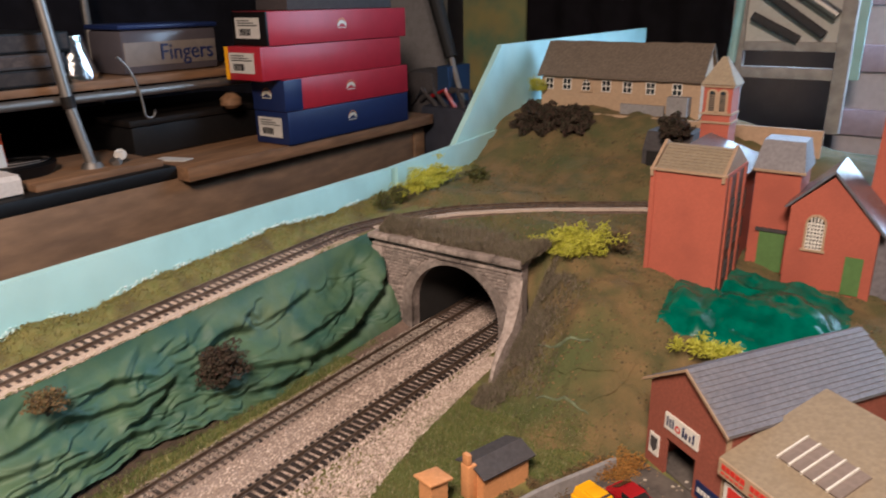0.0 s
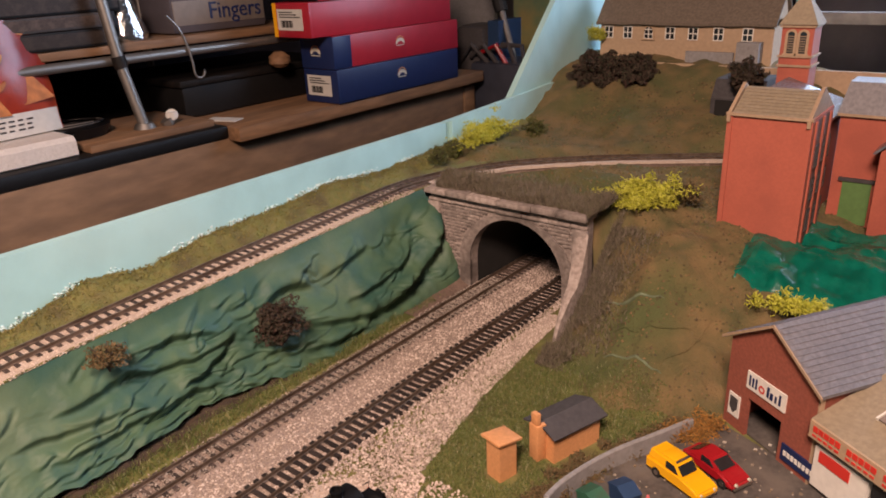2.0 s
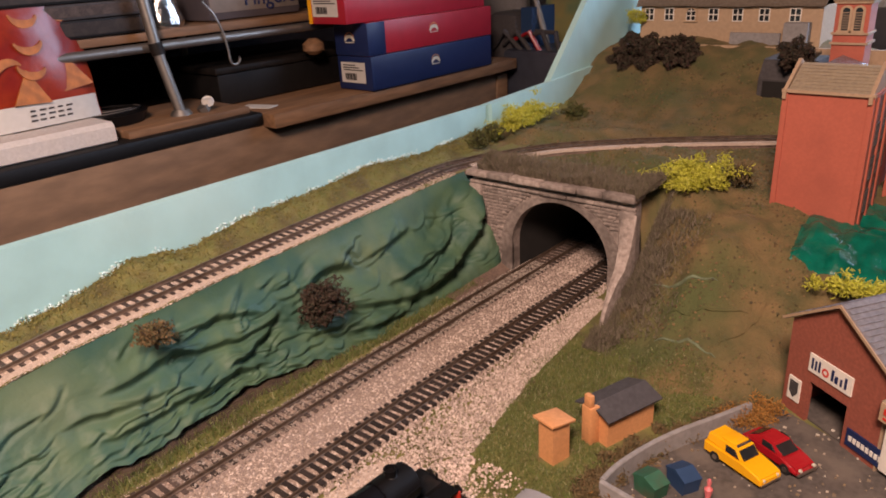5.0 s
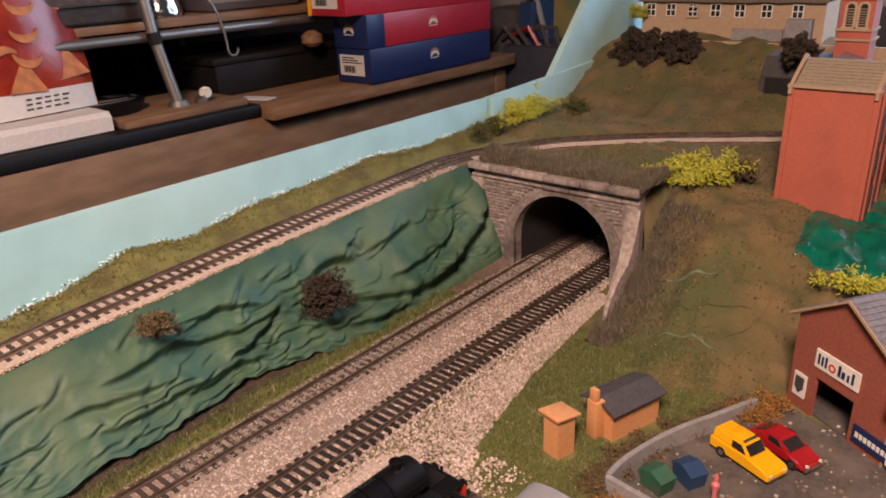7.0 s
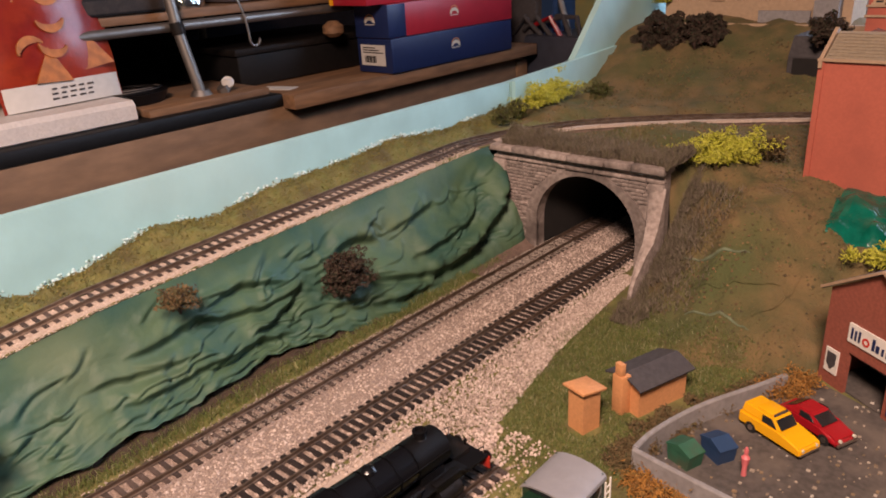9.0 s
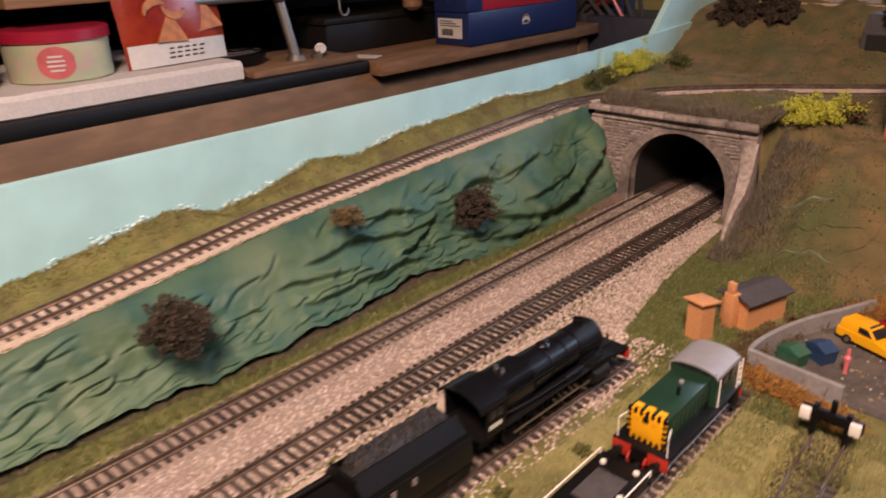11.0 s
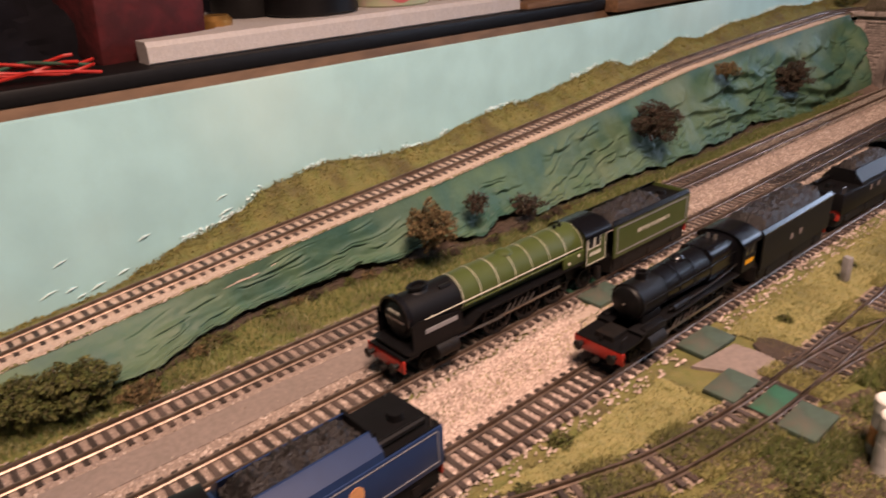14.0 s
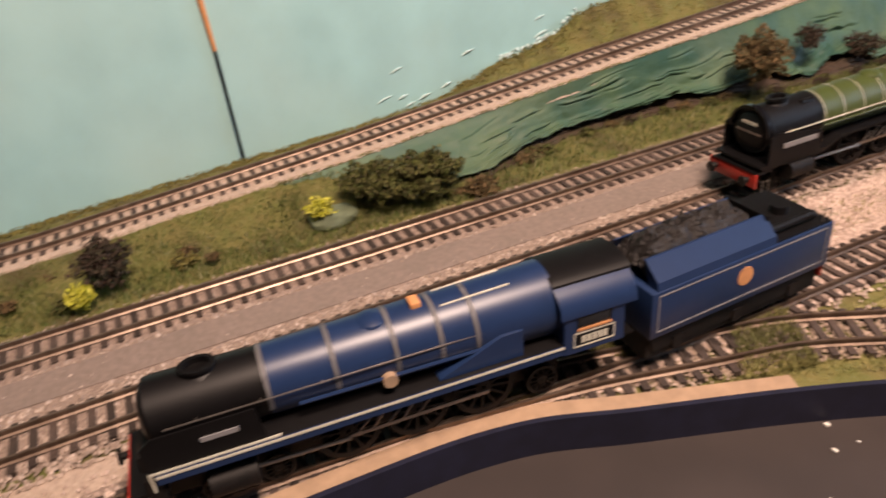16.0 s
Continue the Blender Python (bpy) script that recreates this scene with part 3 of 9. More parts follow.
T1 = [(-0.008, -1.45), (-0.008, -0.6), (-0.008, 0.0), (0.0, 0.4), (0.02, 0.55)]
T2 = [(0.058, -1.45), (0.058, -0.6), (0.058, 0.0), (0.066, 0.4), (0.086, 0.55)]
T3 = [(0.112, -1.45), (0.115, -1.3), (0.119, -1.2), (0.125, -1.12), (0.132, -1.03), (0.1365, -0.95), (0.138, -0.6), (0.142, -0.4), (0.150, -0.235)]
T4 = [(0.1265, -1.11), (0.137, -1.046), (0.151, -0.992), (0.161, -0.955), (0.182, -0.912), (0.196, -0.875), (0.206, -0.845), (0.214, -0.80), (0.219, -0.75), (0.221, -0.65), (0.2215, -0.45), (0.2215, -0.22)]
T5 = [(0.2195, -0.745), (0.223, -0.70), (0.233, -0.645), (0.250, -0.60), (0.267, -0.555), (0.283, -0.48), (0.2935, -0.40), (0.2955, -0.33), (0.292, -0.275), (0.2905, -0.233)]
track("track_far", T1, "double-track line of brown sleepers and nickel rails in ballast")
track("track_near", T2, "running line of brown sleepers and nickel rails in ballast", oily=-0.42)
track("track_loop", T3, "siding of brown sleepers and nickel rails beside the main lines")
track("track_curve", T4, "curved siding leading past the crossing to the shunter")
track("track_spur", T5, "short siding ending at a buffer stop")
track("track_upper", T6, "upper single track on the embankment with pale ballast", z=T6_Z)


def bed(name, line, half, z, material, label, zt=None, wob=0.003, down=0.004):
    """A ragged strip along a line."""
    pts = curve_points([(*p, 0.0) if len(p) == 2 else p for p in line], 0.006)
    bm = bmesh.new()
    rows_ = []
    for i, p in enumerate(pts):
        d = pts[min(i + 1, len(pts) - 1)] - pts[max(i - 1, 0)]
        side = Vector((d.y, -d.x, 0)).normalized()
        zz = (lerp(zt, p.y) if zt else 0) + z
        r = []
        for k in range(9):
            u = -1 + k / 4
            w = half * u * (1 + (wob / half) * nz(p.x * 3 + u * 5, p.y, 1, 60) * abs(u))
            r.append(bm.verts.new(p + side * w + Vector((0, 0, zz - p.z + 0.0006 * nz(p.x + u, p.y, 7, 200) - (down if abs(u) == 1 else 0)))))
        rows_.append(r)
    for a, b in zip(rows_, rows_[1:]):
        for k in range(8):
            bm.faces.new((a[k], a[k + 1], b[k + 1], b[k]))
    return solo(name, bm, material, label, "ballast", kind="structure", smooth=True)


bed("ballast_main", [(0.025, -1.75), (0.025, 0.0), (0.034, 0.4)], 0.057, -0.0042, "ballast", "pale pinkish granular ballast under the main lines")
bed("ballast_loop", [(x - 0.004, y) for x, y in T3], 0.0215, -0.0045, "ballast", "pale ballast under the siding")
bed("ballast_upper", [(x + 0.0065, y) for x, y in T6[:3]], 0.0195, -0.0036, "pale_sand", "pale sandy ballast under the upper track", zt=T6_Z, down=0.009)
bed("ballast_curve", [(x + 0.003, y - 0.002) for x, y in T6[2:]], 0.0135, -0.0036, "brown_chip", "dusty ballast under the curve of the upper track", zt=T6_Z, down=0.006)

bed("ballast_shoulder", [(x + 0.0085, y - 0.0105) for x, y in T6[3:]], 0.0042, -0.0022, "pale_sand", "thin pale shoulder of ballast along the curve", zt=T6_Z, wob=0.0015, down=0.003)

# ---- tunnel mouth ----
bm = bmesh.new()
cx, r, spring = 0.034, 0.0555, 0.026
arc = [(cx + r * math.cos(a), spring + r * math.sin(a)) for a in np.linspace(math.pi, 0, 25)]
prof = [(-0.052, GROUND), (-0.072, 0.03), (-0.072, 0.096), (0.114, 0.096), (0.114, GROUND), (cx + r, GROUND)] + arc[::-1] + [(cx - r, GROUND)]
prism(bm, prof, "y", 0.070, 0.082)
portal = thing("tunnel_mouth", pose(0, 0, 0), "weathered grey stone double-track tunnel mouth with curved wing wall", "tunnel portal")
part("front_wall", bm, "stone", portal)
# smooth arch ring, narrow at the crown and broad at the jambs
bm = bmesh.new()
inner, outer = [(cx + r, GROUND)], [(cx + r + 0.013, GROUND)]
for a in np.linspace(0, math.pi, 37):
    w = 0.0035 + 0.0095 * abs(math.cos(a)) ** 1.6 + 0.0005 * nz(a, 0, 1, 5)
    inner.append((cx + r * math.cos(a), spring + r * math.sin(a)))
    outer.append((cx + (r + w) * math.cos(a), spring + (r + w) * math.sin(a)))
inner.append((cx - r, GROUND))
outer.append((cx - r - 0.013, GROUND))
rows_ = [[bm.verts.new((x, y, z)) for (x, z), y in ((p, 0.0675), (q, 0.0675), (q, 0.0715), (p, 0.0715))] for p, q in zip(inner, outer)]
for a, b in zip(rows_, rows_[1:]):
    for k in range(4):
        bm.faces.new((a[k], b[k], b[(k + 1) % 4], a[(k + 1) % 4]))
part("arch_ring", bm, "stone", portal, "smooth worn arch ring")
# thin uneven courses
BLOCKS = [finish("stone_block", boxed(-w / 2, w / 2, -0.0010, 0.001, -0.00155, 0.00155, bevel=0.0003), "stone") for w in (0.0055, 0.0080, 0.0115)]
rnd = random.Random(4)
for j in range(27):
    z = GROUND + 0.0022 + j * 0.0035
    x = -0.071 + rnd.uniform(0, 0.005) + (0.012 if z < 0.028 else 0)
    while x < 0.1:
        k = rnd.randrange(3)
        w = (0.0055, 0.0080, 0.0115)[k]
        mx = x + w / 2
        x += w + rnd.uniform(0.0001, 0.0006)
        far = math.hypot(mx - cx, max(0, z - spring))
        wide = 0.0035 + 0.0095 * min(1, abs(mx - cx) / max(far, 1e-6)) ** 1.6
        if far < r + wide + w * 0.36 or mx + w / 2 > 0.103 or z > 0.0865:
            continue
        b = new("stone_block", BLOCKS[k])
        b.parent = portal
        b.matrix_local = Matrix.LocRotScale((mx, 0.0696 + rnd.uniform(-0.0006, 0.0004), z), Euler((0, rnd.gauss(0, 0.02), 0)), None)
# string course and coping in worn lengths
x = -0.0735
while x < 0.112:
    w = min(rnd.uniform(0.018, 0.034), 0.1155 - x)
    part("string_course", boxed(x, x + w - 0.0004, 0.0665 + rnd.uniform(-0.0005, 0.0005), 0.0715, 0.0868 + rnd.uniform(-0.0004, 0.0004), 0.0902, bevel=0.0009), "stone", portal)
    x += w
x = -0.0755
while x < 0.114:
    w = min(rnd.uniform(0.022, 0.040), 0.1175 - x)
    c = part("coping", boxed(x, x + w - 0.0005, 0.0615 + rnd.uniform(-0.0008, 0.0008), 0.085, 0.0958, 0.1022 + rnd.uniform(-0.0008, 0.0006), bevel=0.0013), "stone", portal)
    x += w
for s in (-0.066, 0.108):
    part("pilaster", boxed(s - 0.0075, s + 0.0075, 0.0645, 0.071, GROUND if s > 0 else 0.03, 0.0866, bevel=0.0010), "stone", portal)
# wing wall that sweeps down and thins out towards its tip
bm = bmesh.new()
a = []
for k in range(15):
    u = k / 14
    y = 0.066 - 0.052 * u
    hi = lerp([(0.0, 0.084), (0.1, 0.066), (0.2, 0.051), (0.35, 0.038), (0.6, 0.029), (0.85, 0.014), (1.0, -0.002)], u) + 0.0008 * nz(u, 0, 3, 9)
    x1 = 0.1175 - 0.003 * u ** 2
    x0 = x1 - (0.0155 - 0.012 * u ** 0.8)
    a.append([bm.verts.new(q) for q in ((x0, y, GROUND), (x1, y, GROUND), (x1, y, hi), ((x0 + x1) / 2, y - 0.0006, hi + 0.0006), (x0, y, hi - 0.001))])
for q, w in zip(a, a[1:]):
    for k in range(5):
        bm.faces.new((q[k], q[(k + 1) % 5], w[(k + 1) % 5], w[k]))
bm.faces.new(a[0][::-1]), bm.faces.new(a[-1])
part("wing_wall", bm, "stone", portal, "slender curved wing wall")
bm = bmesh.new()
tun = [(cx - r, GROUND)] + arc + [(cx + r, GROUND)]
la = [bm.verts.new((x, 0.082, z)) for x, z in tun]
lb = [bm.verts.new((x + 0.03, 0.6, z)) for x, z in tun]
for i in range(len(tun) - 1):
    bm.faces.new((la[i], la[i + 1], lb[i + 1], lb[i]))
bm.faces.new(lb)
# lining coloured near-black to give the tunnel its darkness
part("lining", bm, "dark", portal, "tunnel lining coloured near-black for the dark inside")
bm = bmesh.new()
grid(bm, np.linspace(-0.045, 0.002, 16), np.linspace(-0.02, 0.30, 60), lambda x, y: Vector((x + 0.02 * max(0, y - 0.1), y, -0.0045 + 0.0012 * nz(x, y, 3, 70) + 0.010 * smooth(-0.014, -0.045, x) * smooth(0.0, 0.09, y))))
solo("tunnel_earth", bm, "brown_chip", "brown earth on the tunnel floor beside the far track", "earth", kind="structure", smooth=True)


# ---- locomotives (local x forward from the front buffers at 0, y to the left, z up from the rails) ----
MM = 0.001
WHEELS = {}


def wheel_mesh(d, spokes=12):
    if d in WHEELS:
        return WHEELS[d]
    bm = bmesh.new()
    r, n = d / 2, spokes * 2
    hole, hub, rim, tyre = [[bm.verts.new((rr * r * MM * math.cos((k + o) * 2 * math.pi / n), 0, rr * r * MM * math.sin((k + o) * 2 * math.pi / n))) for k in range(n)] for rr, o in ((0.06, 0), (0.26, 0), (0.84, 0), (1.0, 0))]
    for k in range(n):
        j = (k + 1) % n
        bm.faces.new((hole[k], hole[j], hub[j], hub[k]))
        bm.faces.new((rim[k], rim[j], tyre[j], tyre[k]))
        if k % 2 == 0:
            # a spoke, narrowed towards the rim
            a, b = rim[k].co.lerp(rim[j].co, 0.32), rim[k].co.lerp(rim[j].co, 0.68)
            rim[k].co, rim[j].co = a, b
            bm.faces.new((hub[k], hub[j], rim[j], rim[k]))
    bm.normal_update()
    bmesh.ops.solidify(bm, geom=list(bm.faces), thickness=1.9 * MM)
    mid = (max(v.co.y for v in bm.verts) + min(v.co.y for v in bm.verts)) / 2
    for v in bm.verts:
        v.co.y -= mid
    WHEELS[d] = finish("wheel", bm, "chassis")
    return WHEELS[d]


def wheels(top, xs, d):
    for x in xs:
        for y in (-8.6, 8.6):
            w = new("wheel", wheel_mesh(d))
            w.parent = top
            w.location = (x * MM, y * MM, d / 2 * MM)


def mmbox(x0, x1, y0, y1, z0, z1, bevel=0.0):
    return boxed(x0 * MM, x1 * MM, y0 * MM, y1 * MM, z0 * MM, z1 * MM, bevel=bevel * MM)


def barrel(x0, x1, r0, r1, zc0, zc1=None, seg=32, mid=None):
    zc1 = zc0 if zc1 is None else zc1
    pts, rs = [(x0, zc0, r0)] + (mid or []) + [(x1, zc1, r1)], None
    bm = bmesh.new()
    tube(bm, [(x * MM, 0, z * MM) for x, z, _ in pts], [r * MM for *_, r in pts], seg)
    return bm


def band(top, x, r, zc, lo=-20, material="lining", w=0.45):
    bm = bmesh.new()
    n = 26
    a = [math.radians(lo + (180 - 2 * lo) * k / n) for k in range(n + 1)]
    ring = [[bm.verts.new((x * MM + dx * MM, (r + 0.25) * MM * math.cos(t), zc * MM + (r + 0.25) * MM * math.sin(t))) for t in a] for dx in (-w, w)]
    for k in range(n):
        bm.faces.new((ring[0][k], ring[0][k + 1], ring[1][k + 1], ring[1][k]))
    bmesh.ops.solidify(bm, geom=list(bm.faces), thickness=0.2 * MM)
    part("boiler_band", bm, material, top, "thin pale boiler band")


def buffers(top, x, z, sign=1, red=True, width=17):
    part("buffer_beam", mmbox(x - 1.2 if sign > 0 else x, x if sign > 0 else x + 1.2, -width, width, z - 4, z + 4, 0.2), "buffer_red" if red else "black", top, "red buffer beam" if red else "")
    for y in (-11.5, 11.5):
        bm = bmesh.new()
        tube(bm, [((x + s * sign) * MM, y * MM, z * MM) for s in (0, 3.5, 3.6, 4.4)], [1.6 * MM, 1.3 * MM, 3.1 * MM, 2.9 * MM], 12)
        part("buffer", bm, "chassis", top)
    part("coupling_hook", mmbox(min(x, x + 4 * sign), max(x, x + 4 * sign), -1.5, 1.5, z - 7, z - 4.5, 0.3), "chassis", top)


def letters(text, size, m, material, parent, name="lettering"):
    cu = bpy.data.curves.new("lettering_shape", "FONT")
    cu.body, cu.size, cu.extrude, cu.align_x, cu.align_y = text, size, size * 0.02, "CENTER", "CENTER"
    tmp = new("lettering_source", cu)
    bpy.context.view_layer.update()
    me = bpy.data.meshes.new_from_object(tmp.evaluated_get(bpy.context.evaluated_depsgraph_get()))
    bpy.data.objects.remove(tmp)
    me.materials.clear()
    me.materials.append(M[material])
    ob = new(name, me)
    ob.parent = parent
    ob.matrix_local = m
    return ob


def coal_heap(x0, x1, half, z0, z1):
    bm = bmesh.new()
    xs, ys = np.linspace(x0, x1, 40), np.linspace(-half, half, 22)

    def f(x, y):
        u = min((x - x0), (x1 - x)) / 8
        e = smooth(0, 1, u) * (1 - (abs(y) / half) ** 4)
        return Vector((x * MM, y * MM, (z0 + (z1 - z0) * e + 3.6 * abs(nz(x, y, 2, 0.26)) + 2.6 * nz(x, y, 8, 0.62)) * MM))
    grid(bm, xs, ys, f)
    return bm


def arch_roof(x0, x1, half, z0, rise, thick=0.8, over=0.6):
    n = 14
    up = [((half + over) * math.cos(a) * MM, (z0 + rise * math.sin(a)) * MM) for a in np.linspace(0, math.pi, n)]
    lo = [((half + over) * math.cos(a) * MM, (z0 - thick + rise * math.sin(a)) * MM) for a in np.linspace(math.pi, 0, n)]
    return prismed(up + lo, "x", x0 * MM, x1 * MM)


def cab(top, x0, x1, half, z0, z1, rise, side, roof, windows, lined=True, front=True):
    for s in (-1, 1):
        side_ob = part("cab_side", mmbox(x0 + 5, x1, min(s * half, s * (half - 0.8)), max(s * half, s * (half - 0.8)), z0, z1), side, top)
        for (wx0, wx1, wz0, wz1) in windows:
            part("window", mmbox(wx0, wx1, min(s * (half + 0.15), s * (half - 1)), max(s * (half + 0.15), s * (half - 1)), wz0, wz1, 0.1), "window_dark", side_ob, "dark glazed cab window")
            bm = bmesh.new()
            for a in ((wx0 - .5, wx1 + .5, wz1, wz1 + .5), (wx0 - .5, wx1 + .5, wz0 - .5, wz0), (wx0 - .5, wx0, wz0, wz1), (wx1, wx1 + .5, wz0, wz1)):
                box(bm, a[0] * MM, a[1] * MM, min(s * (half + .35), s * (half - .2)) * MM, max(s * (half + .35), s * (half - .2)) * MM, a[2] * MM, a[3] * MM)
            part("window_frame", bm, "lining" if lined else "black", side_ob)
        if lined:
            bm = bmesh.new()
            y0, y1 = sorted((s * (half + 0.25) * MM, s * (half - 0.1) * MM))
            for a in ((x1 - 1.2, x1 - 0.6, z0, z1), (x0 + 5.6, x0 + 6.2, z0, z1), (x0 + 5.6, x1 - 0.6, z0 + 0.5, z0 + 1.1)):
                box(bm, a[0] * MM, a[1] * MM, y0, y1, a[2] * MM, a[3] * MM)
            part("lining", bm, "lining", side_ob)
    if front:
        n = 10
        prof = [(-half * MM, z0 * MM)] + [(half * math.cos(a) * MM, (z1 + (rise - 1) * math.sin(a)) * MM) for a in np.linspace(math.pi, 0, n)] + [(half * MM, z0 * MM)]
        part("cab_front", prismed(prof, "x", (x1 - 0.9) * MM, x1 * MM), side, top)
    part("cab_roof", arch_roof(x0, x1 + 1, half, z1, rise), roof, top, "curved cab roof")
    part("cab_floor", mmbox(x0, x1 - 1, -half + 1, half - 1, z0, z0 + 1), "black", top)


def emblem_bars(top, x0, x1, z0, z1, half, n, material="lining"):
    """Unreadable figures as plain bars on both sides."""
    for s in (-1, 1):
        bm = bmesh.new()
        w = (x1 - x0) / n
        for k in range(n):
            box(bm, (x0 + k * w + w * 0.12) * MM, (x0 + (k + 1) * w - w * 0.12) * MM, min(s * half, s * (half + 0.2)) * MM, max(s * half, s * (half + 0.2)) * MM, z0 * MM, z1 * MM)
        part("number_bars", bm, material, top)


def frame_line(top, x0, x1, z0, z1, half, material="lining", w=0.6):
    for s in (-1, 1):
        bm = bmesh.new()
        y0, y1 = sorted((s * half * MM, s * (half + 0.2) * MM))
        for a in ((x0, x1, z0, z0 + w), (x0, x1, z1 - w, z1), (x0, x0 + w, z0, z1), (x1 - w, x1, z0, z1)):
            box(bm, a[0] * MM, a[1] * MM, y0, y1, a[2] * MM, a[3] * MM)
        part("panel_lining", bm, material, top, "thin pale lining")


def motion_gear(top, xs, z, half=11.5):
    for s in (-1, 1):
        part("coupling_rod", mmbox(min(xs) - 1, max(xs) + 1, min(s * half, s * (half + 0.8)), max(s * half, s * (half + 0.8)), z - 0.8, z + 0.8, 0.2), "steel", top, "steel coupling rod")
        bm = bmesh.new()
        tube(bm, [(max(xs) * MM, s * (half + 1.4) * MM, z * MM), (-33 * MM, s * (half + 1.4) * MM, (z + 1.5) * MM)], 0.8 * MM, 6)
        part("connecting_rod", bm, "steel", top)
        part("cylinder", barrel(-42, -26, 5.2, 5.2, 13, seg=14, mid=None), "chassis", top).location = (0, s * 13.5 * MM, 0)
        bm = bmesh.new()
        for k in range(5):
            x = max(xs) - 3 - k * 5.5
            tube(bm, [(x * MM, s * (half + 2) * MM, (z + 2) * MM), ((x - 5) * MM, s * (half + 2) * MM, (z + 7 + 1.5 * (k % 2)) * MM)], 0.5 * MM, 5)
        part("valve_gear", bm, "steel", top)


def hand_rails(top, x0, x1, r, zc, material="steel", ang=12):
    for s in (-1, 1):
        y, z = s * (r + 1.0) * math.cos(math.radians(ang)), zc + (r + 1.0) * math.sin(math.radians(ang))
        bm = bmesh.new()
        tube(bm, [(x0 * MM, y * MM, z * MM), (x1 * MM, y * MM, z * MM)], 0.32 * MM, 6)
        for k in range(6):
            x = x0 + (x1 - x0) * (k + 0.5) / 6
            tube(bm, [(x * MM, y * MM, z * MM), (x * MM, (y - s * 1.4) * MM, z * MM)], 0.3 * MM, 5)
        part("handrail", bm, material, top)


def chimney(top, x, z0, z1, r, long=1.0):
    bm = bmesh.new()
    hs = ((z0, 1.35), (z0 + 1, 1.05), (z1 - 1.2, 1.0), (z1 - 1.0, 1.18), (z1, 1.15), (z1, 0.8), (z1 - 2, 0.75))
    n = 18
    rings = [[bm.verts.new(((x + rr * r * long * math.cos(k * 2 * math.pi / n)) * MM, rr * r * math.sin(k * 2 * math.pi / n) * MM, z * MM)) for k in range(n)] for z, rr in hs]
    for a, b in zip(rings, rings[1:]):
        for k in range(n):
            bm.faces.new((a[k], a[(k + 1) % n], b[(k + 1) % n], b[k]))
    bm.faces.new(rings[-1])
    part("chimney", bm, "black", top)


def dome(top, x, z, r, material, h=0.7):
    bm = bmesh.new()
    bmesh.ops.create_uvsphere(bm, u_segments=16, v_segments=8, radius=r * MM, matrix=Matrix.Translation((x * MM, 0, z * MM)) @ Matrix.Diagonal((1, 1, h, 1)))
    part("dome", bm, material, top, smooth=True)


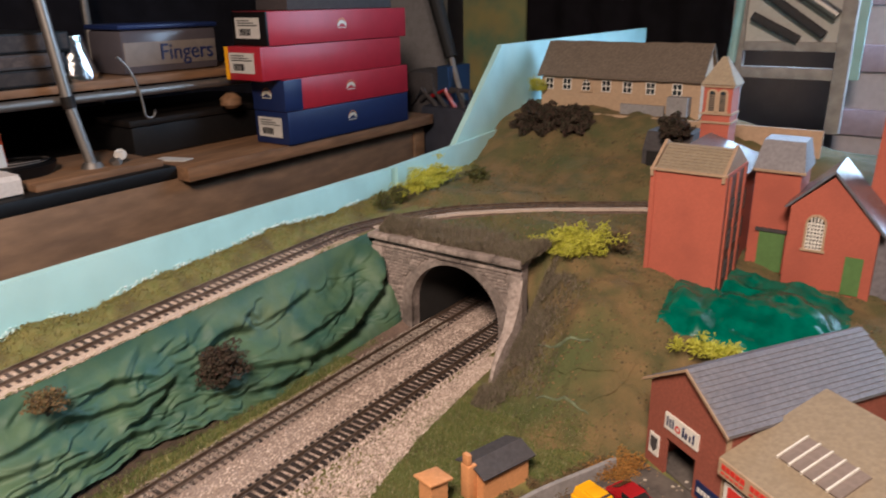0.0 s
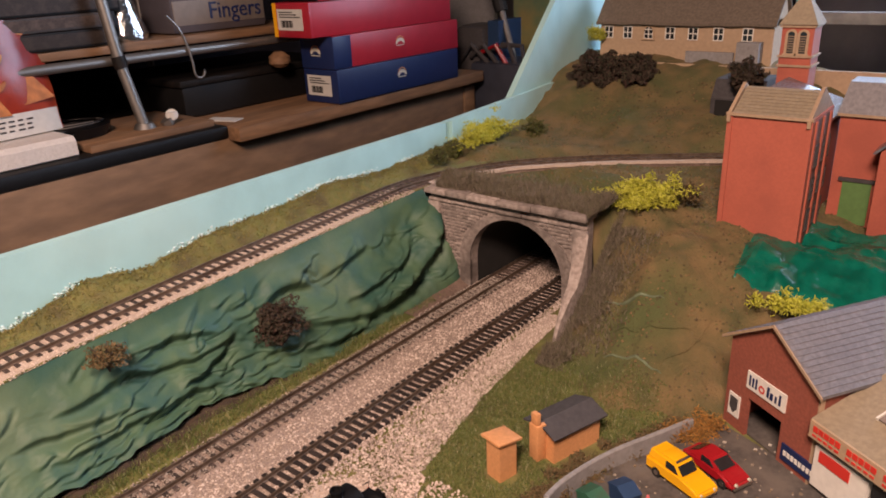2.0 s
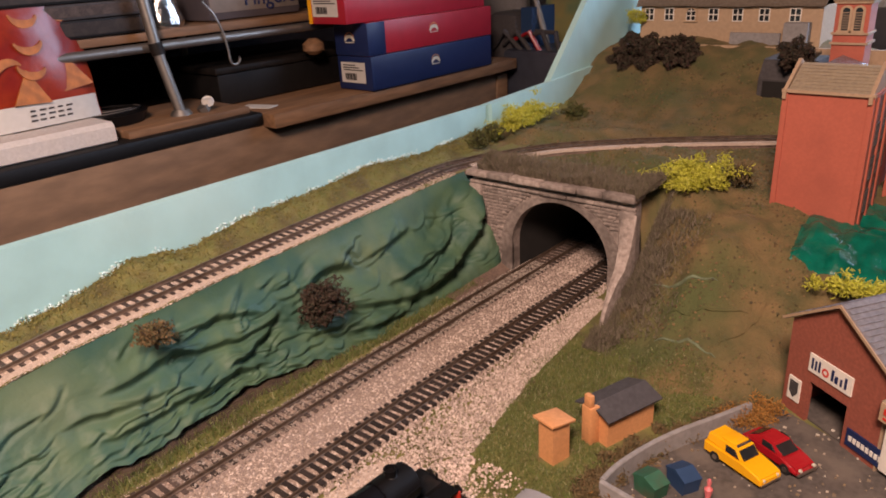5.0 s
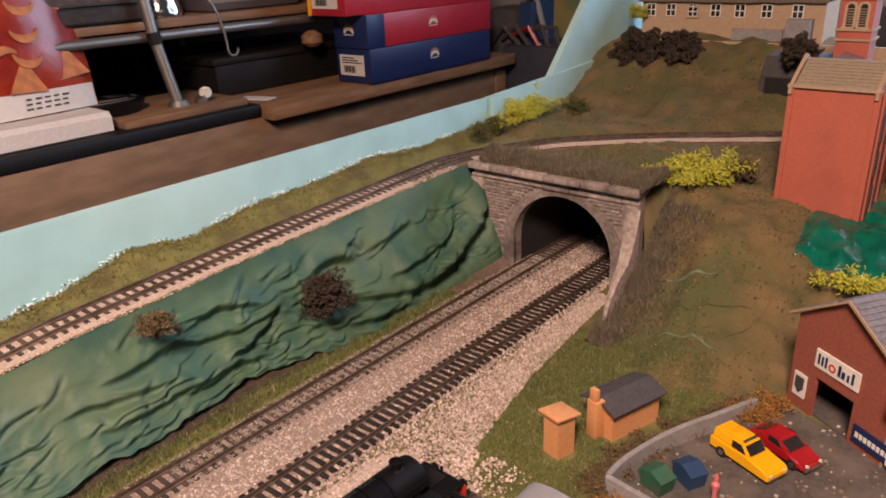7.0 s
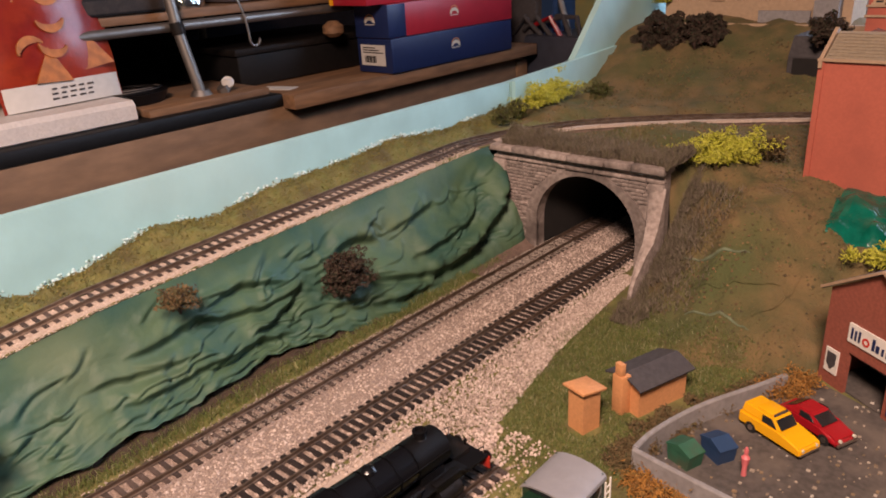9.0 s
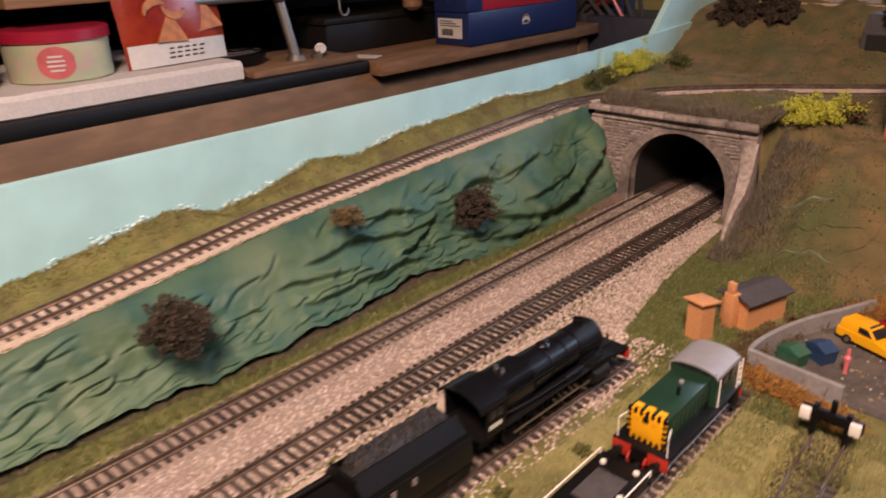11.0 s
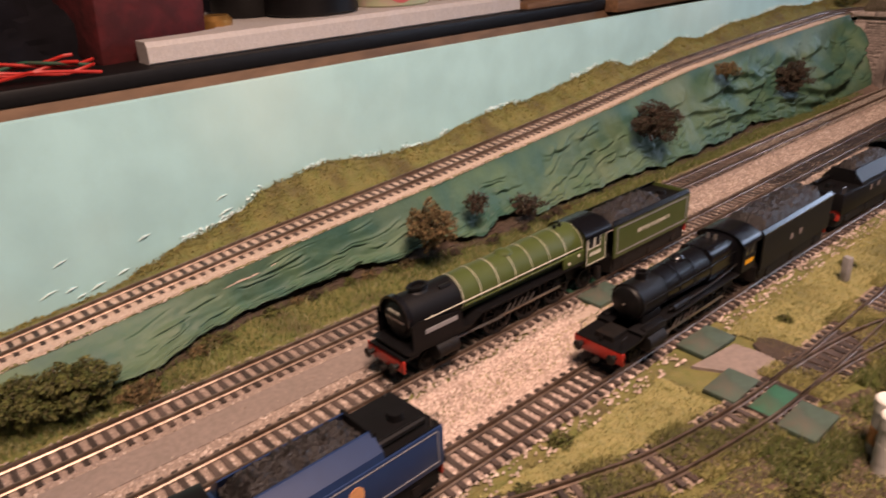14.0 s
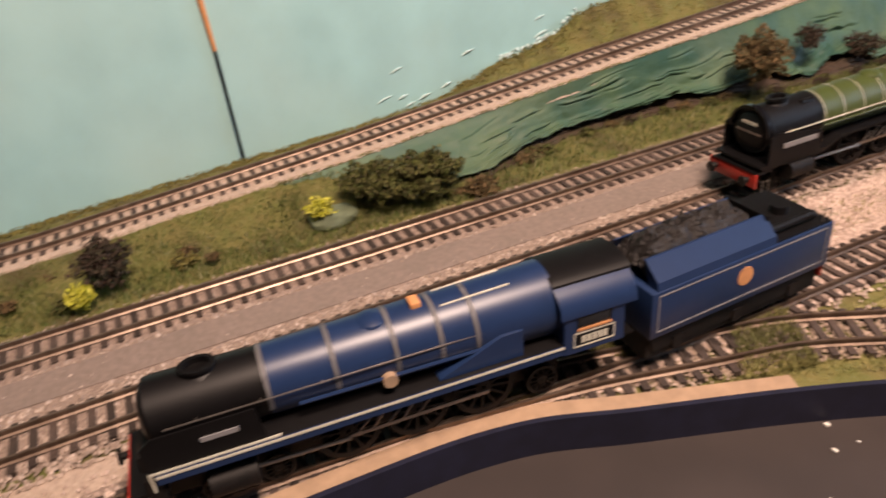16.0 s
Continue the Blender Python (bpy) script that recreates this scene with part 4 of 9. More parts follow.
def tender(top, x0, x1, half, z0, z1, material, kind, coal_z, dia=13.5, low=0.58):
    """A tender from x0 (front) back to x1."""
    part("tender_frame", mmbox(x1 + 1, x0 - 1, -half + 3, half - 3, 4, z0), "chassis", top)
    for s in (-1, 1):
        bm = bmesh.new()
        y0, y1 = sorted((s * (half - 3.2) * MM, s * (half - 2.2) * MM))
        prism(bm, [((x1 + 2) * MM, z0 * MM), ((x1 + 4) * MM, 7 * MM), ((x0 - 4) * MM, 7 * MM), ((x0 - 2) * MM, z0 * MM)], "y", y0, y1)
        for k in range(3):
            x = x0 - 16 - k * (x0 - x1 - 32) / 2
            box(bm, (x - 2.4) * MM, (x + 2.4) * MM, (y0 if s < 0 else y1) - 0.0006, (y0 if s < 0 else y1) + 0.0006, 5 * MM, 11 * MM)
        part("axle_guard", bm, "chassis", top)
    wheels(top, [x0 - 16 - k * (x0 - x1 - 32) / 2 for k in range(3)], dia)
    t = 0.9
    if kind == "high":
        for s in (-1, 1):
            part("tender_side", mmbox(x1, x0, min(s * half, s * (half - t)), max(s * half, s * (half - t)), z0, z1 - 3), material, top)
            bm = bmesh.new()
            pr = [(s * half * MM, (z1 - 3.1) * MM), (s * (half + 0.2) * MM, (z1 - 2) * MM), (s * (half - 2.2) * MM, z1 * MM), (s * (half - 3.2) * MM, z1 * MM), (s * (half - 1.2) * MM, (z1 - 3.1) * MM)]
            prism(bm, pr if s > 0 else pr[::-1], "x", x1 * MM, x0 * MM)
            part("coping", bm, "black_gloss", top, "curved glossy black coping")
        part("tender_back", mmbox(x1, x1 + t, -half + t, half - t, z0, z1 - 1), material, top)
        part("water_deck", mmbox(x1 + t, x1 + 24, -half + t, half - t, z1 - 6, z1 - 3.5), "black", top)
        part("filler_lid", barrel(0, 3, 4, 3.6, 0, seg=14), "black", top).matrix_local = Matrix.Translation(((x1 + 14) * MM, 0, (z1 - 3.6) * MM)) @ Matrix.Rotation(-math.pi / 2, 4, "Y")
        part("coal", coal_heap(x1 + (9 if material == "black" else 24), x0 - 2, half - (1.4 if material == "black" else 2.6), z1 - (4 if material == "black" else 7), coal_z), "coal", top, "heap of black coal")
    else:
        zs = z0 + (z1 - z0) * low
        part("tender_side", mmbox(x1, x0, -half, half, z0, zs, 0.3), material, top)
        for s in (-1, 1):
            pr = [(s * (half - 0.6) * MM, zs * MM), (s * (half - 1.2) * MM, (zs + 3.5) * MM), (s * (half - 7.0) * MM, (z1 - 1.5) * MM), (s * (half - 8.5) * MM, z1 * MM), (s * (half - 9.5) * MM, z1 * MM), (s * (half - 5.5) * MM, zs * MM)]
            part("bunker_side", prismed(pr if s > 0 else pr[::-1], "x", (x1 + 32) * MM, (x0 - 3) * MM), material, top)
        part("tank_top", mmbox(x1 + 0.6, x1 + 32, -half + 0.8, half - 0.8, zs, zs + 0.8), "black", top, "flat black tank top")
        part("bulkhead", mmbox(x1 + 31, x1 + 33, -half + 6.5, half - 6.5, zs, z1), "black", top)
        part("filler_lid", barrel(0, 3.4, 4, 3.6, 0, seg=14), "black", top).matrix_local = Matrix.Translation(((x1 + 12) * MM, 0, (zs + 0.8) * MM)) @ Matrix.Rotation(-math.pi / 2, 4, "Y")
        bm = bmesh.new()
        tube(bm, [((x1 + 6) * MM, (half - 6) * MM, (zs + 3) * MM), ((x1 + 40) * MM, (half - 6) * MM, (zs + 3.2) * MM)], 1.8 * MM, 10)
        part("fire_iron_tunnel", bm, "black", top)
        part("coal", coal_heap(x1 + 33, x0 - 3, half - 8, z1 - 6, coal_z), "coal", top, "heap of black coal")
        for y in (-half + 2, half - 2):
            part("lamp_iron", tubed([((x1 + 1) * MM, y * MM, zs * MM), ((x1 + 1) * MM, y * MM, (zs + 6) * MM), ((x1 + 5) * MM, y * MM, (zs + 6) * MM), ((x1 + 5) * MM, y * MM, zs * MM)], 0.35 * MM, 5), "steel", top)
    buffers(top, x1, 14, -1, red=True, width=half - 1)


def green_express(m):
    top = thing("steam_locomotive", m, "apple green express steam locomotive with lined boiler and tender", "locomotive", "locomotives")
    zc, r = 35.5, 13.0
    part("frame", mmbox(-182, -6, -5, 5, 8, 20), "chassis", top)
    plate = [(-160, 25.2), (-62, 25.2), (-54, 21.2), (-4, 21.2), (-4, 20), (-54.6, 20), (-62.4, 24.0), (-160, 24.0)]
    part("running_plate", prismed([(x * MM, z * MM) for x, z in plate], "y", -16.0 * MM, 16.0 * MM), "black", top, "black running plate raised over the wheels")
    part("ash_pan", mmbox(-158, -118, -7, 7, 10, 24), "chassis", top)
    part("front_platform", mmbox(-14, -1, -15.5, 15.5, 16.5, 18), "black", top)
    part("smokebox", barrel(-50, -12, 12.6, 12.6, zc), "black", top, "black smokebox")
    bm = barrel(-12.5, -9.5, 11.0, 7.5, zc, mid=[(-10.6, zc, 10)])
    part("smokebox_door", bm, "black", top, "black smokebox door with a pale number strip")
    part("number_bar", mmbox(-9.9, -9.2, -5, 5, zc + 4, zc + 5.6), "lining", top)
    part("door_strap", mmbox(-9.9, -9.1, -8.5, 8.5, zc - 0.5, zc + 0.3), "steel", top)
    part("boiler", barrel(-160, -50, 13.8, 12.7, zc + 0.3, zc, mid=[(-120, zc + 0.2, 13.6), (-108, zc, 13.0)]), "loco_green", top, "olive green lined boiler", smooth=True)
    for x in (-50.5, -65, -80, -95, -110, -126, -142, -159):
        band(top, x, 13.0 + (0.7 if x < -110 else 0), zc + 0.1)
    for s in (-1, 1):
        y0, y1 = sorted((s * 15.8, s * 16.5))
        d = part("smoke_deflector", prismed([(-46 * MM, 21 * MM), (-46 * MM, 32.5 * MM), (-43 * MM, 33.5 * MM), (-13 * MM, 38.5 * MM), (-9 * MM, 36.5 * MM), (-9 * MM, 21 * MM)], "y", y0 * MM, y1 * MM), "black", top)
        part("nameplate", mmbox(-42, -18, min(s * 16.4, s * 17.0), max(s * 16.4, s * 17.0), 29.0, 31.6), "grey", d, "plain grey nameplate strip")
        part("firebox_side", mmbox(-160, -139, min(s * 13.0, s * 15.2), max(s * 13.0, s * 15.2), 25.2, 34, 0.6), "loco_green", top)
        bm = bmesh.new()
        for x, z in ((-154, 31.5), (-144, 28.5)):
            tube(bm, [(x * MM, s * 15.1 * MM, z * MM), (x * MM, s * 15.7 * MM, z * MM)], 1.1 * MM, 10)
        part("washout_plug", bm, "lining", top)
        part("valance", mmbox(-54, -6, min(s * 15.6, s * 16), max(s * 15.6, s * 16), 18.6, 20), "black", top)
        part("boiler_pipe", tubed([(-50 * MM, s * 13.6 * MM, 33 * MM), (-158 * MM, s * 14.6 * MM, 33.4 * MM)], 0.55 * MM, 6), "loco_green", top)
        part("steps", mmbox(-178, -174, min(s * 13, s * 16), max(s * 13, s * 16), 6, 16), "chassis", top)
    bm = bmesh.new()
    n = 20
    for r0, r1, x0, x1 in ((12.6, 14.2, -12.5, -9),):
        ring = [[bm.verts.new((x * MM, rr * MM * math.cos(a), zc * MM + rr * MM * math.sin(a))) for a in np.linspace(0, math.pi, n)] for rr, x in ((r0, x0), (r1, x0), (r1, x1), (r0, x1))]
        for a in range(4):
            for k in range(n - 1):
                bm.faces.new((ring[a][k], ring[a][k + 1], ring[(a + 1) % 4][k + 1], ring[(a + 1) % 4][k]))
    part("smokebox_rim", bm, "black_gloss", top)
    chimney(top, -27, zc + 11.5, 51.0, 4.0, 1.6)
    dome(top, -97, zc + 12.2, 6.0, "loco_green", 0.42)
    bm = bmesh.new()
    for x in (-146, -151):
        tube(bm, [(x * MM, 0, 48 * MM), (x * MM, 0, 51.5 * MM)], [1.6 * MM, 1.2 * MM], 10)
    part("safety_valve", bm, "black", top)
    part("vacuum_ejector", barrel(-46, -38, 1.5, 1.5, 46.5, seg=8), "black", top).location = (0, 6 * MM, 0)
    hand_rails(top, -158, -14, 13.2, zc, material="lining", ang=3)
    cab(top, -187, -160, 16.4, 21, 41.5, 7.6, "loco_green", "black_gloss", [(-175, -169.5, 33.5, 40.5), (-168, -162.5, 33.5, 40.5)])
    emblem_bars(top, -176, -164, 27.5, 30, 16.4, 5)
    wheels(top, (-82, -110, -138), 26)
    wheels(top, (-24, -44), 12.5)
    wheels(top, (-168,), 14.5)
    motion_gear(top, (-82, -110, -138), 13)
    buffers(top, -1, 14, 1)
    tender(top, -191, -286, 17.0, 17, 44, "loco_green", "high", 45.5)
    frame_line(top, -283, -194, 19.5, 39.5, 17.0, "grey", 0.9)
    for s in (-1, 1):
        letters("BRITISH RAILWAYS", 4.7 * MM, Matrix.Translation((-238.5 * MM, s * 17.25 * MM, 30 * MM)) @ Euler((math.pi / 2, 0, math.pi if s > 0 else 0)).to_matrix().to_4x4(), "lining", top)
    return top


def blue_express(m):
    top = thing("steam_locomotive", m, "blue express steam locomotive with silver bands and black smokebox", "locomotive", "locomotives")
    zc, r = 38.0, 12.0
    part("frame", mmbox(-158, -6, -6, 6, 6, 26), "chassis", top)
    part("running_plate", mmbox(-155, -12, -17.4, 17.4, 25.5, 26.8, 0.2), "black", top, "high black running plate")
    for s in (-1, 1):
        part("valance", mmbox(-155, -12, min(s * 17.4, s * 18.0), max(s * 17.4, s * 18.0), 23.2, 26.9), "loco_blue", top, "dark valance edged in pale blue")
        part("valance_lining", mmbox(-155, -12, min(s * 17.9, s * 18.25), max(s * 17.9, s * 18.25), 26.0, 26.9), "lining", top)
        d = part("smoke_deflector", prismed([(-48 * MM, 27 * MM), (-46 * MM, 41 * MM), (-14 * MM, 41 * MM), (-10 * MM, 38 * MM), (-10 * MM, 27 * MM)], "y", *[v * MM for v in sorted((s * 16.2, s * 16.9))]), "black", top)
        bm = bmesh.new()
        y0, y1 = [v * MM for v in sorted((s * 16.8, s * 17.2))]
        for a in ((-52, -10, 27, 27.8), (-10.8, -10, 20, 28)):
            box(bm, a[0] * MM, a[1] * MM, y0, y1, a[2] * MM, a[3] * MM)
        part("deflector_lining", bm, "lining", d)
        part("nameplate", mmbox(-40, -28, min(s * 16.8, s * 17.3), max(s * 16.8, s * 17.3), 34.5, 36.3), "grey", d)
        part("injector_pipe", tubed([(-60 * MM, s * 12.8 * MM, 34 * MM), (-128 * MM, s * 14 * MM, 34 * MM)], 0.7 * MM, 6), "loco_blue", top)
        bm = bmesh.new()
        tube(bm, [(-91 * MM, s * 11 * MM, 33 * MM), (-91 * MM, s * 15.0 * MM, 33 * MM)], [3.0 * MM, 2.6 * MM], 14)
        part("clack_valve", bm, "barge", top, "tarnished round pump cover")
        part("firebox_side", prismed([(-140 * MM, 27 * MM), (-140 * MM, 38 * MM), (-132 * MM, 38 * MM), (-108 * MM, 27.5 * MM), (-108 * MM, 27 * MM)], "y", *[v * MM for v in sorted((s * 10, s * 15.5))]), "loco_blue", top)
        part("front_steps", mmbox(-13, -8, min(s * 12, s * 16.5), max(s * 12, s * 16.5), 6, 25), "chassis", top)
    part("front_platform", mmbox(-14, -2, -16, 16, 18, 19.5), "black", top)
    part("smokebox", barrel(-51, -14, 12.0, 12.0, zc), "black", top, "satin black smokebox")
    part("smokebox_door", barrel(-14.5, -11, 10.5, 6.5, zc, mid=[(-12.4, zc, 9.4)]), "black", top)
    part("boiler", barrel(-112, -51, 13.4, 12.1, zc, zc), "loco_blue", top, "dark blue boiler with silver bands", smooth=True)
    part("firebox", barrel(-155, -112, 14.6, 13.6, zc, zc), "loco_blue", top, smooth=True)
    for x, rr in ((-51.5, 12.1), (-74, 12.6), (-95, 13.05), (-111, 13.4), (-124, 13.8)):
        band(top, x, rr, zc, material="grey", w=0.9)
    bm = bmesh.new()
    for y in (-5, 5):
        tube(bm, [(-140 * MM, y * MM, (zc + 13.6) * MM), (-114 * MM, y * MM, (zc + 12.6) * MM)], 0.4 * MM, 5)
    part("firebox_rail", bm, "lining", top)
    chimney(top, -32, zc + 10.5, 52.0, 4.2, 1.3)
    dome(top, -90, zc + 11.6, 6.0, "loco_blue", 0.35)
    part("top_feed", mmbox(-108, -104, -3, 3, zc + 12, zc + 15, 0.6), "orange", top)
    hand_rails(top, -140, -18, 12.6, zc, ang=10)
    cab(top, -185, -155, 17.5, 22, 39, 12.0, "loco_blue", "loco_blue", [(-174, -161, 32.5, 38)], lined=False)
    part("roof_panel", arch_roof(-186, -154, 11.0, 39 + 12.0 * 0.775, 3.1, 0.5, 0.4), "black", top, "flat dark roof panel")
    for s in (-1, 1):
        part("number_panel", mmbox(-175, -160, min(s * 17.5, s * 17.75), max(s * 17.5, s * 17.75), 25.5, 30), "black", top)
    frame_line(top, -176, -159, 24.5, 31, 17.6, "lining", 0.5)
    emblem_bars(top, -173, -162, 26.3, 29.2, 17.75, 5)
    for s in (-1, 1):
        part("window_rail", mmbox(-174.5, -160.5, min(s * 17.5, s * 18.0), max(s * 17.5, s * 18.0), 31.8, 32.8), "orange", top, "warm brass window rail")
    wheels(top, (-74, -100, -126), 24.5)
    wheels(top, (-28, -48), 12)
    wheels(top, (-150,), 13)
    motion_gear(top, (-74, -100, -126), 12.2)
    buffers(top, -1, 14, 1)
    body = set(top.children)
    tender(top, -190, -285, 18.0, 16, 47, "loco_blue", "inset", 49, low=0.68)
    frame_line(top, -282, -193, 18.5, 35.5, 18.0, "grey", 0.5)
    for s in (-1, 1):
        bm = bmesh.new()
        y0, y1 = sorted((s * 18.0 * MM, s * 18.3 * MM))
        prism(bm, [((-237 + 4 * math.cos(a)) * MM, (28 + 4 * math.sin(a) * (1.0 if math.sin(a) < 0 else 1.15)) * MM) for a in np.linspace(0, 2 * math.pi, 12, endpoint=False)], "y", y0, y1)
        part("emblem", bm, "orange", top, "small orange crest")
    # tender turned to follow the curve
    turn = Matrix.Translation((-0.186, 0, 0)) @ Matrix.Rotation(math.radians(6.5), 4, "Z") @ Matrix.Translation((0.186, 0, 0))
    for ob in top.children:
        if ob not in body:
            ob.matrix_basis = turn @ ob.matrix_basis
    return top


def black_freight(m, tender_kind, label, running=22.0, high=False):
    top = thing("steam_locomotive", m, label, "locomotive", "locomotives")
    zc = 34.5
    part("frame", mmbox(-140, -6, -6, 6, 6, running), "chassis", top)
    part("running_plate", mmbox(-128, -20, -16, 16, running - 1, running, 0.2), "black", top)
    bm = bmesh.new()
    prism(bm, [(-24 * MM, (running - 1) * MM), (-24 * MM, running * MM), (-20 * MM, 19.5 * MM), (-1 * MM, 18.5 * MM), (-1 * MM, 17.5 * MM), (-20 * MM, 18.2 * MM)], "y", -16 * MM, 16 * MM)
    part("front_platform", bm, "black", top, "sloping black front platform")
    part("lamp_bracket", mmbox(-4, -3, -0.8, 0.8, 19, 24), "black", top)
    part("smokebox", barrel(-50, -27, 11.2, 11.2, zc), "black", top)
    part("smokebox_saddle", mmbox(-48, -30, -9, 9, 18, 27, 0.6), "black", top)
    part("smokebox_door", barrel(-27.5, -24, 10.2, 6.0, zc, mid=[(-25.4, zc, 9.2)]), "black", top)
    part("door_dart", tubed([(-24.4 * MM, 0, zc * MM), (-22.6 * MM, 0, zc * MM)], 0.7 * MM, 6), "steel", top)
    for s in (-1, 1):
        part("cylinder_cover", mmbox(-44, -24, *sorted((s * 11, s * 16)), running - 4, running + 1.2, 0.6), "black", top)
        part("front_handrail", tubed([(-3 * MM, s * 14 * MM, 19 * MM), (-3 * MM, s * 14 * MM, 25 * MM), (-8 * MM, s * 14 * MM, 25.5 * MM)], 0.35 * MM, 5), "chassis", top)
    part("boiler", barrel(-98, -50, 12.2, 11.0, zc), "black_gloss", top, "glossy black boiler", smooth=True)
    part("firebox", prismed([(12.0 * MM * math.copysign(abs(math.cos(a)) ** 0.55, math.cos(a)), zc * MM + 12.2 * MM * math.copysign(abs(math.sin(a)) ** 0.55, math.sin(a))) for a in np.linspace(0, 2 * math.pi, 32, endpoint=False)], "x", -128 * MM, -98 * MM), "black_gloss", top, "square-shouldered black firebox")
    for x, rr in ((-50.5, 11.1), (-64, 11.4), (-80, 11.8), (-97, 12.2)):
        band(top, x, rr, zc, material="black", w=0.6)
    chimney(top, -39, zc + 10, 50.0, 3.4)
    dome(top, -76, zc + 11.2, 4.6, "black_gloss", 0.7)
    bm = bmesh.new()
    for y in (-2.5, 2.5):
        tube(bm, [(-116 * MM, y * MM, 46 * MM), (-116 * MM, y * MM, 49.5 * MM)], [1.4 * MM, 1.0 * MM], 8)
    part("safety_valve", bm, "steel", top)
    hand_rails(top, -126, -28, 11.6, zc, material="black", ang=14)
    cab(top, -150, -128, 16.5, running, 41, 8.0, "black", "black_gloss", [(-143, -137, 33, 40), (-136, -131, 33, 40)], lined=False)
    emblem_bars(top, -143, -132, 27, 30, 16.5, 5, "yellow" if not high else "lining")
    for s in (-1, 1):
        bm = bmesh.new()
        tube(bm, [(-50 * MM, s * 13 * MM, 25 * MM), (-70 * MM, s * 14 * MM, 25 * MM), (-100 * MM, s * 14 * MM, 26 * MM), (-128 * MM, s * 13 * MM, 28 * MM)], 0.7 * MM, 6)
        part("injector_pipe", bm, "chassis", top)
        part("reservoir", barrel(-70, -54, 2.2, 2.2, running + 2.4, seg=10), "black", top).location = (0, s * 13 * MM, 0)
    wheels(top, (-52, -73, -94, -115), 18.5)
    wheels(top, (-24,), 12)
    motion_gear(top, (-52, -73, -94, -115), 9.2)
    buffers(top, -1, 14, 1)
    tender(top, -156, -262, 16.5, 15, 43, "black", tender_kind, 48.5 if tender_kind == "high" else 46)
    for s in (-1, 1):
        bm = bmesh.new()
        for x in (-214, -200):
            box(bm, x * MM, (x + 3) * MM, *sorted((s * 16.5 * MM, s * 16.8 * MM)), 25 * MM, 29 * MM)
        part("emblem_bars", bm, "greystrip", top)
    return top


def old_green(m):
    top = thing("steam_locomotive", m, "small green tank steam locomotive with black smokebox and lined cab", "locomotive", "locomotives")
    zc = 33.6
    part("frame", mmbox(-160, -5, -6, 6, 6, 18), "chassis", top)
    part("running_plate", mmbox(-164, -1, -16.5, 16.5, 17.5, 18.7, 0.2), "black", top)
    part("smokebox", barrel(-50, -22, 13.6, 13.6, zc), "black", top, "sooty black smokebox")
    part("smokebox_saddle", mmbox(-50, -29, -10, 10, 18.5, 27, 0.6), "black", top)
    part("smokebox_door", barrel(-22.5, -18.0, 12.4, 6.5, zc, mid=[(-20.2, zc, 11.0)]), "black", top)
    part("boiler", barrel(-103, -50, 13.1, 12.9, zc), "loco_green", top, "green boiler with pale bands", smooth=True)
    for x in (-62, -76, -88, -98):
        band(top, x, 13.0, zc, w=0.45)
    chimney(top, -36, zc + 12.0, 49, 3.8)
    dome(top, -72, zc + 11.8, 5.0, "loco_green", 0.6)
    for s in (-1, 1):
        part("step_plate", mmbox(-24, -16, *sorted((s * 12, s * 15)), 18.6, 21, 0.4), "black", top)
        part("splasher", prismed([((-62 + 11 * math.cos(a)) * MM, (18.5 + 6.5 * math.sin(a)) * MM) for a in np.linspace(0, math.pi, 14)], "y", *[v * MM for v in sorted((s * 10, s * 15))]), "dark_green", top)
        sheet = part("side_sheet", mmbox(-104, -72, *sorted((s * 12, s * 16.2)), 18.6, 28, 0.5), "loco_green", top, "lined green side sheet")
        bm = bmesh.new()
        y0, y1 = [v * MM for v in sorted((s * 16.1, s * 16.45))]
        for a in ((-103, -73, 19.2, 19.8), (-103, -73, 27, 27.6), (-103, -102.4, 19.2, 27.6), (-73.6, -73, 19.2, 27.6)):
            box(bm, a[0] * MM, a[1] * MM, y0, y1, a[2] * MM, a[3] * MM)
        part("sheet_lining", bm, "greystrip", sheet)
    hand_rails(top, -102, -24, 13.4, zc, ang=8)
    cab(top, -148, -102.5, 16.5, 19, 42, 8.5, "loco_green", "black", [(-124, -117, 32.5, 41), (-115, -107.5, 32.5, 41)])
    bm = bmesh.new()
    for s in (-1, 1):
        ring = [(13.8, 39.6), (14.4, 43.2), (9.0, 47.4), (6.2, 46.8), (10.6, 41.4)]
        pts = [(-102.1 * MM, s * y * MM, z * MM) for y, z in ring + ring[:1]]
        tube(bm, pts, 0.6 * MM, 6)
    part("spectacle_rim", bm, "lining", top, "pale spectacle window rims")
    for s in (-1, 1):
        part("bunker_side", mmbox(-164, -141, *sorted((s * 15.7, s * 16.5)), 18.7, 31, 0.2), "loco_green", top)
    part("bunker_back", mmbox(-164, -163, -15.7, 15.7, 18.7, 31), "loco_green", top)
    part("coal", coal_heap(-162, -147, 15, 22, 29), "coal", top, "small heap of black coal")
    wheels(top, (-62, -90, -118), 20)
    wheels(top, (-30, -150), 12)
    motion_gear(top, (-62, -90, -118), 10)
    buffers(top, -1, 14, 1)
    return top


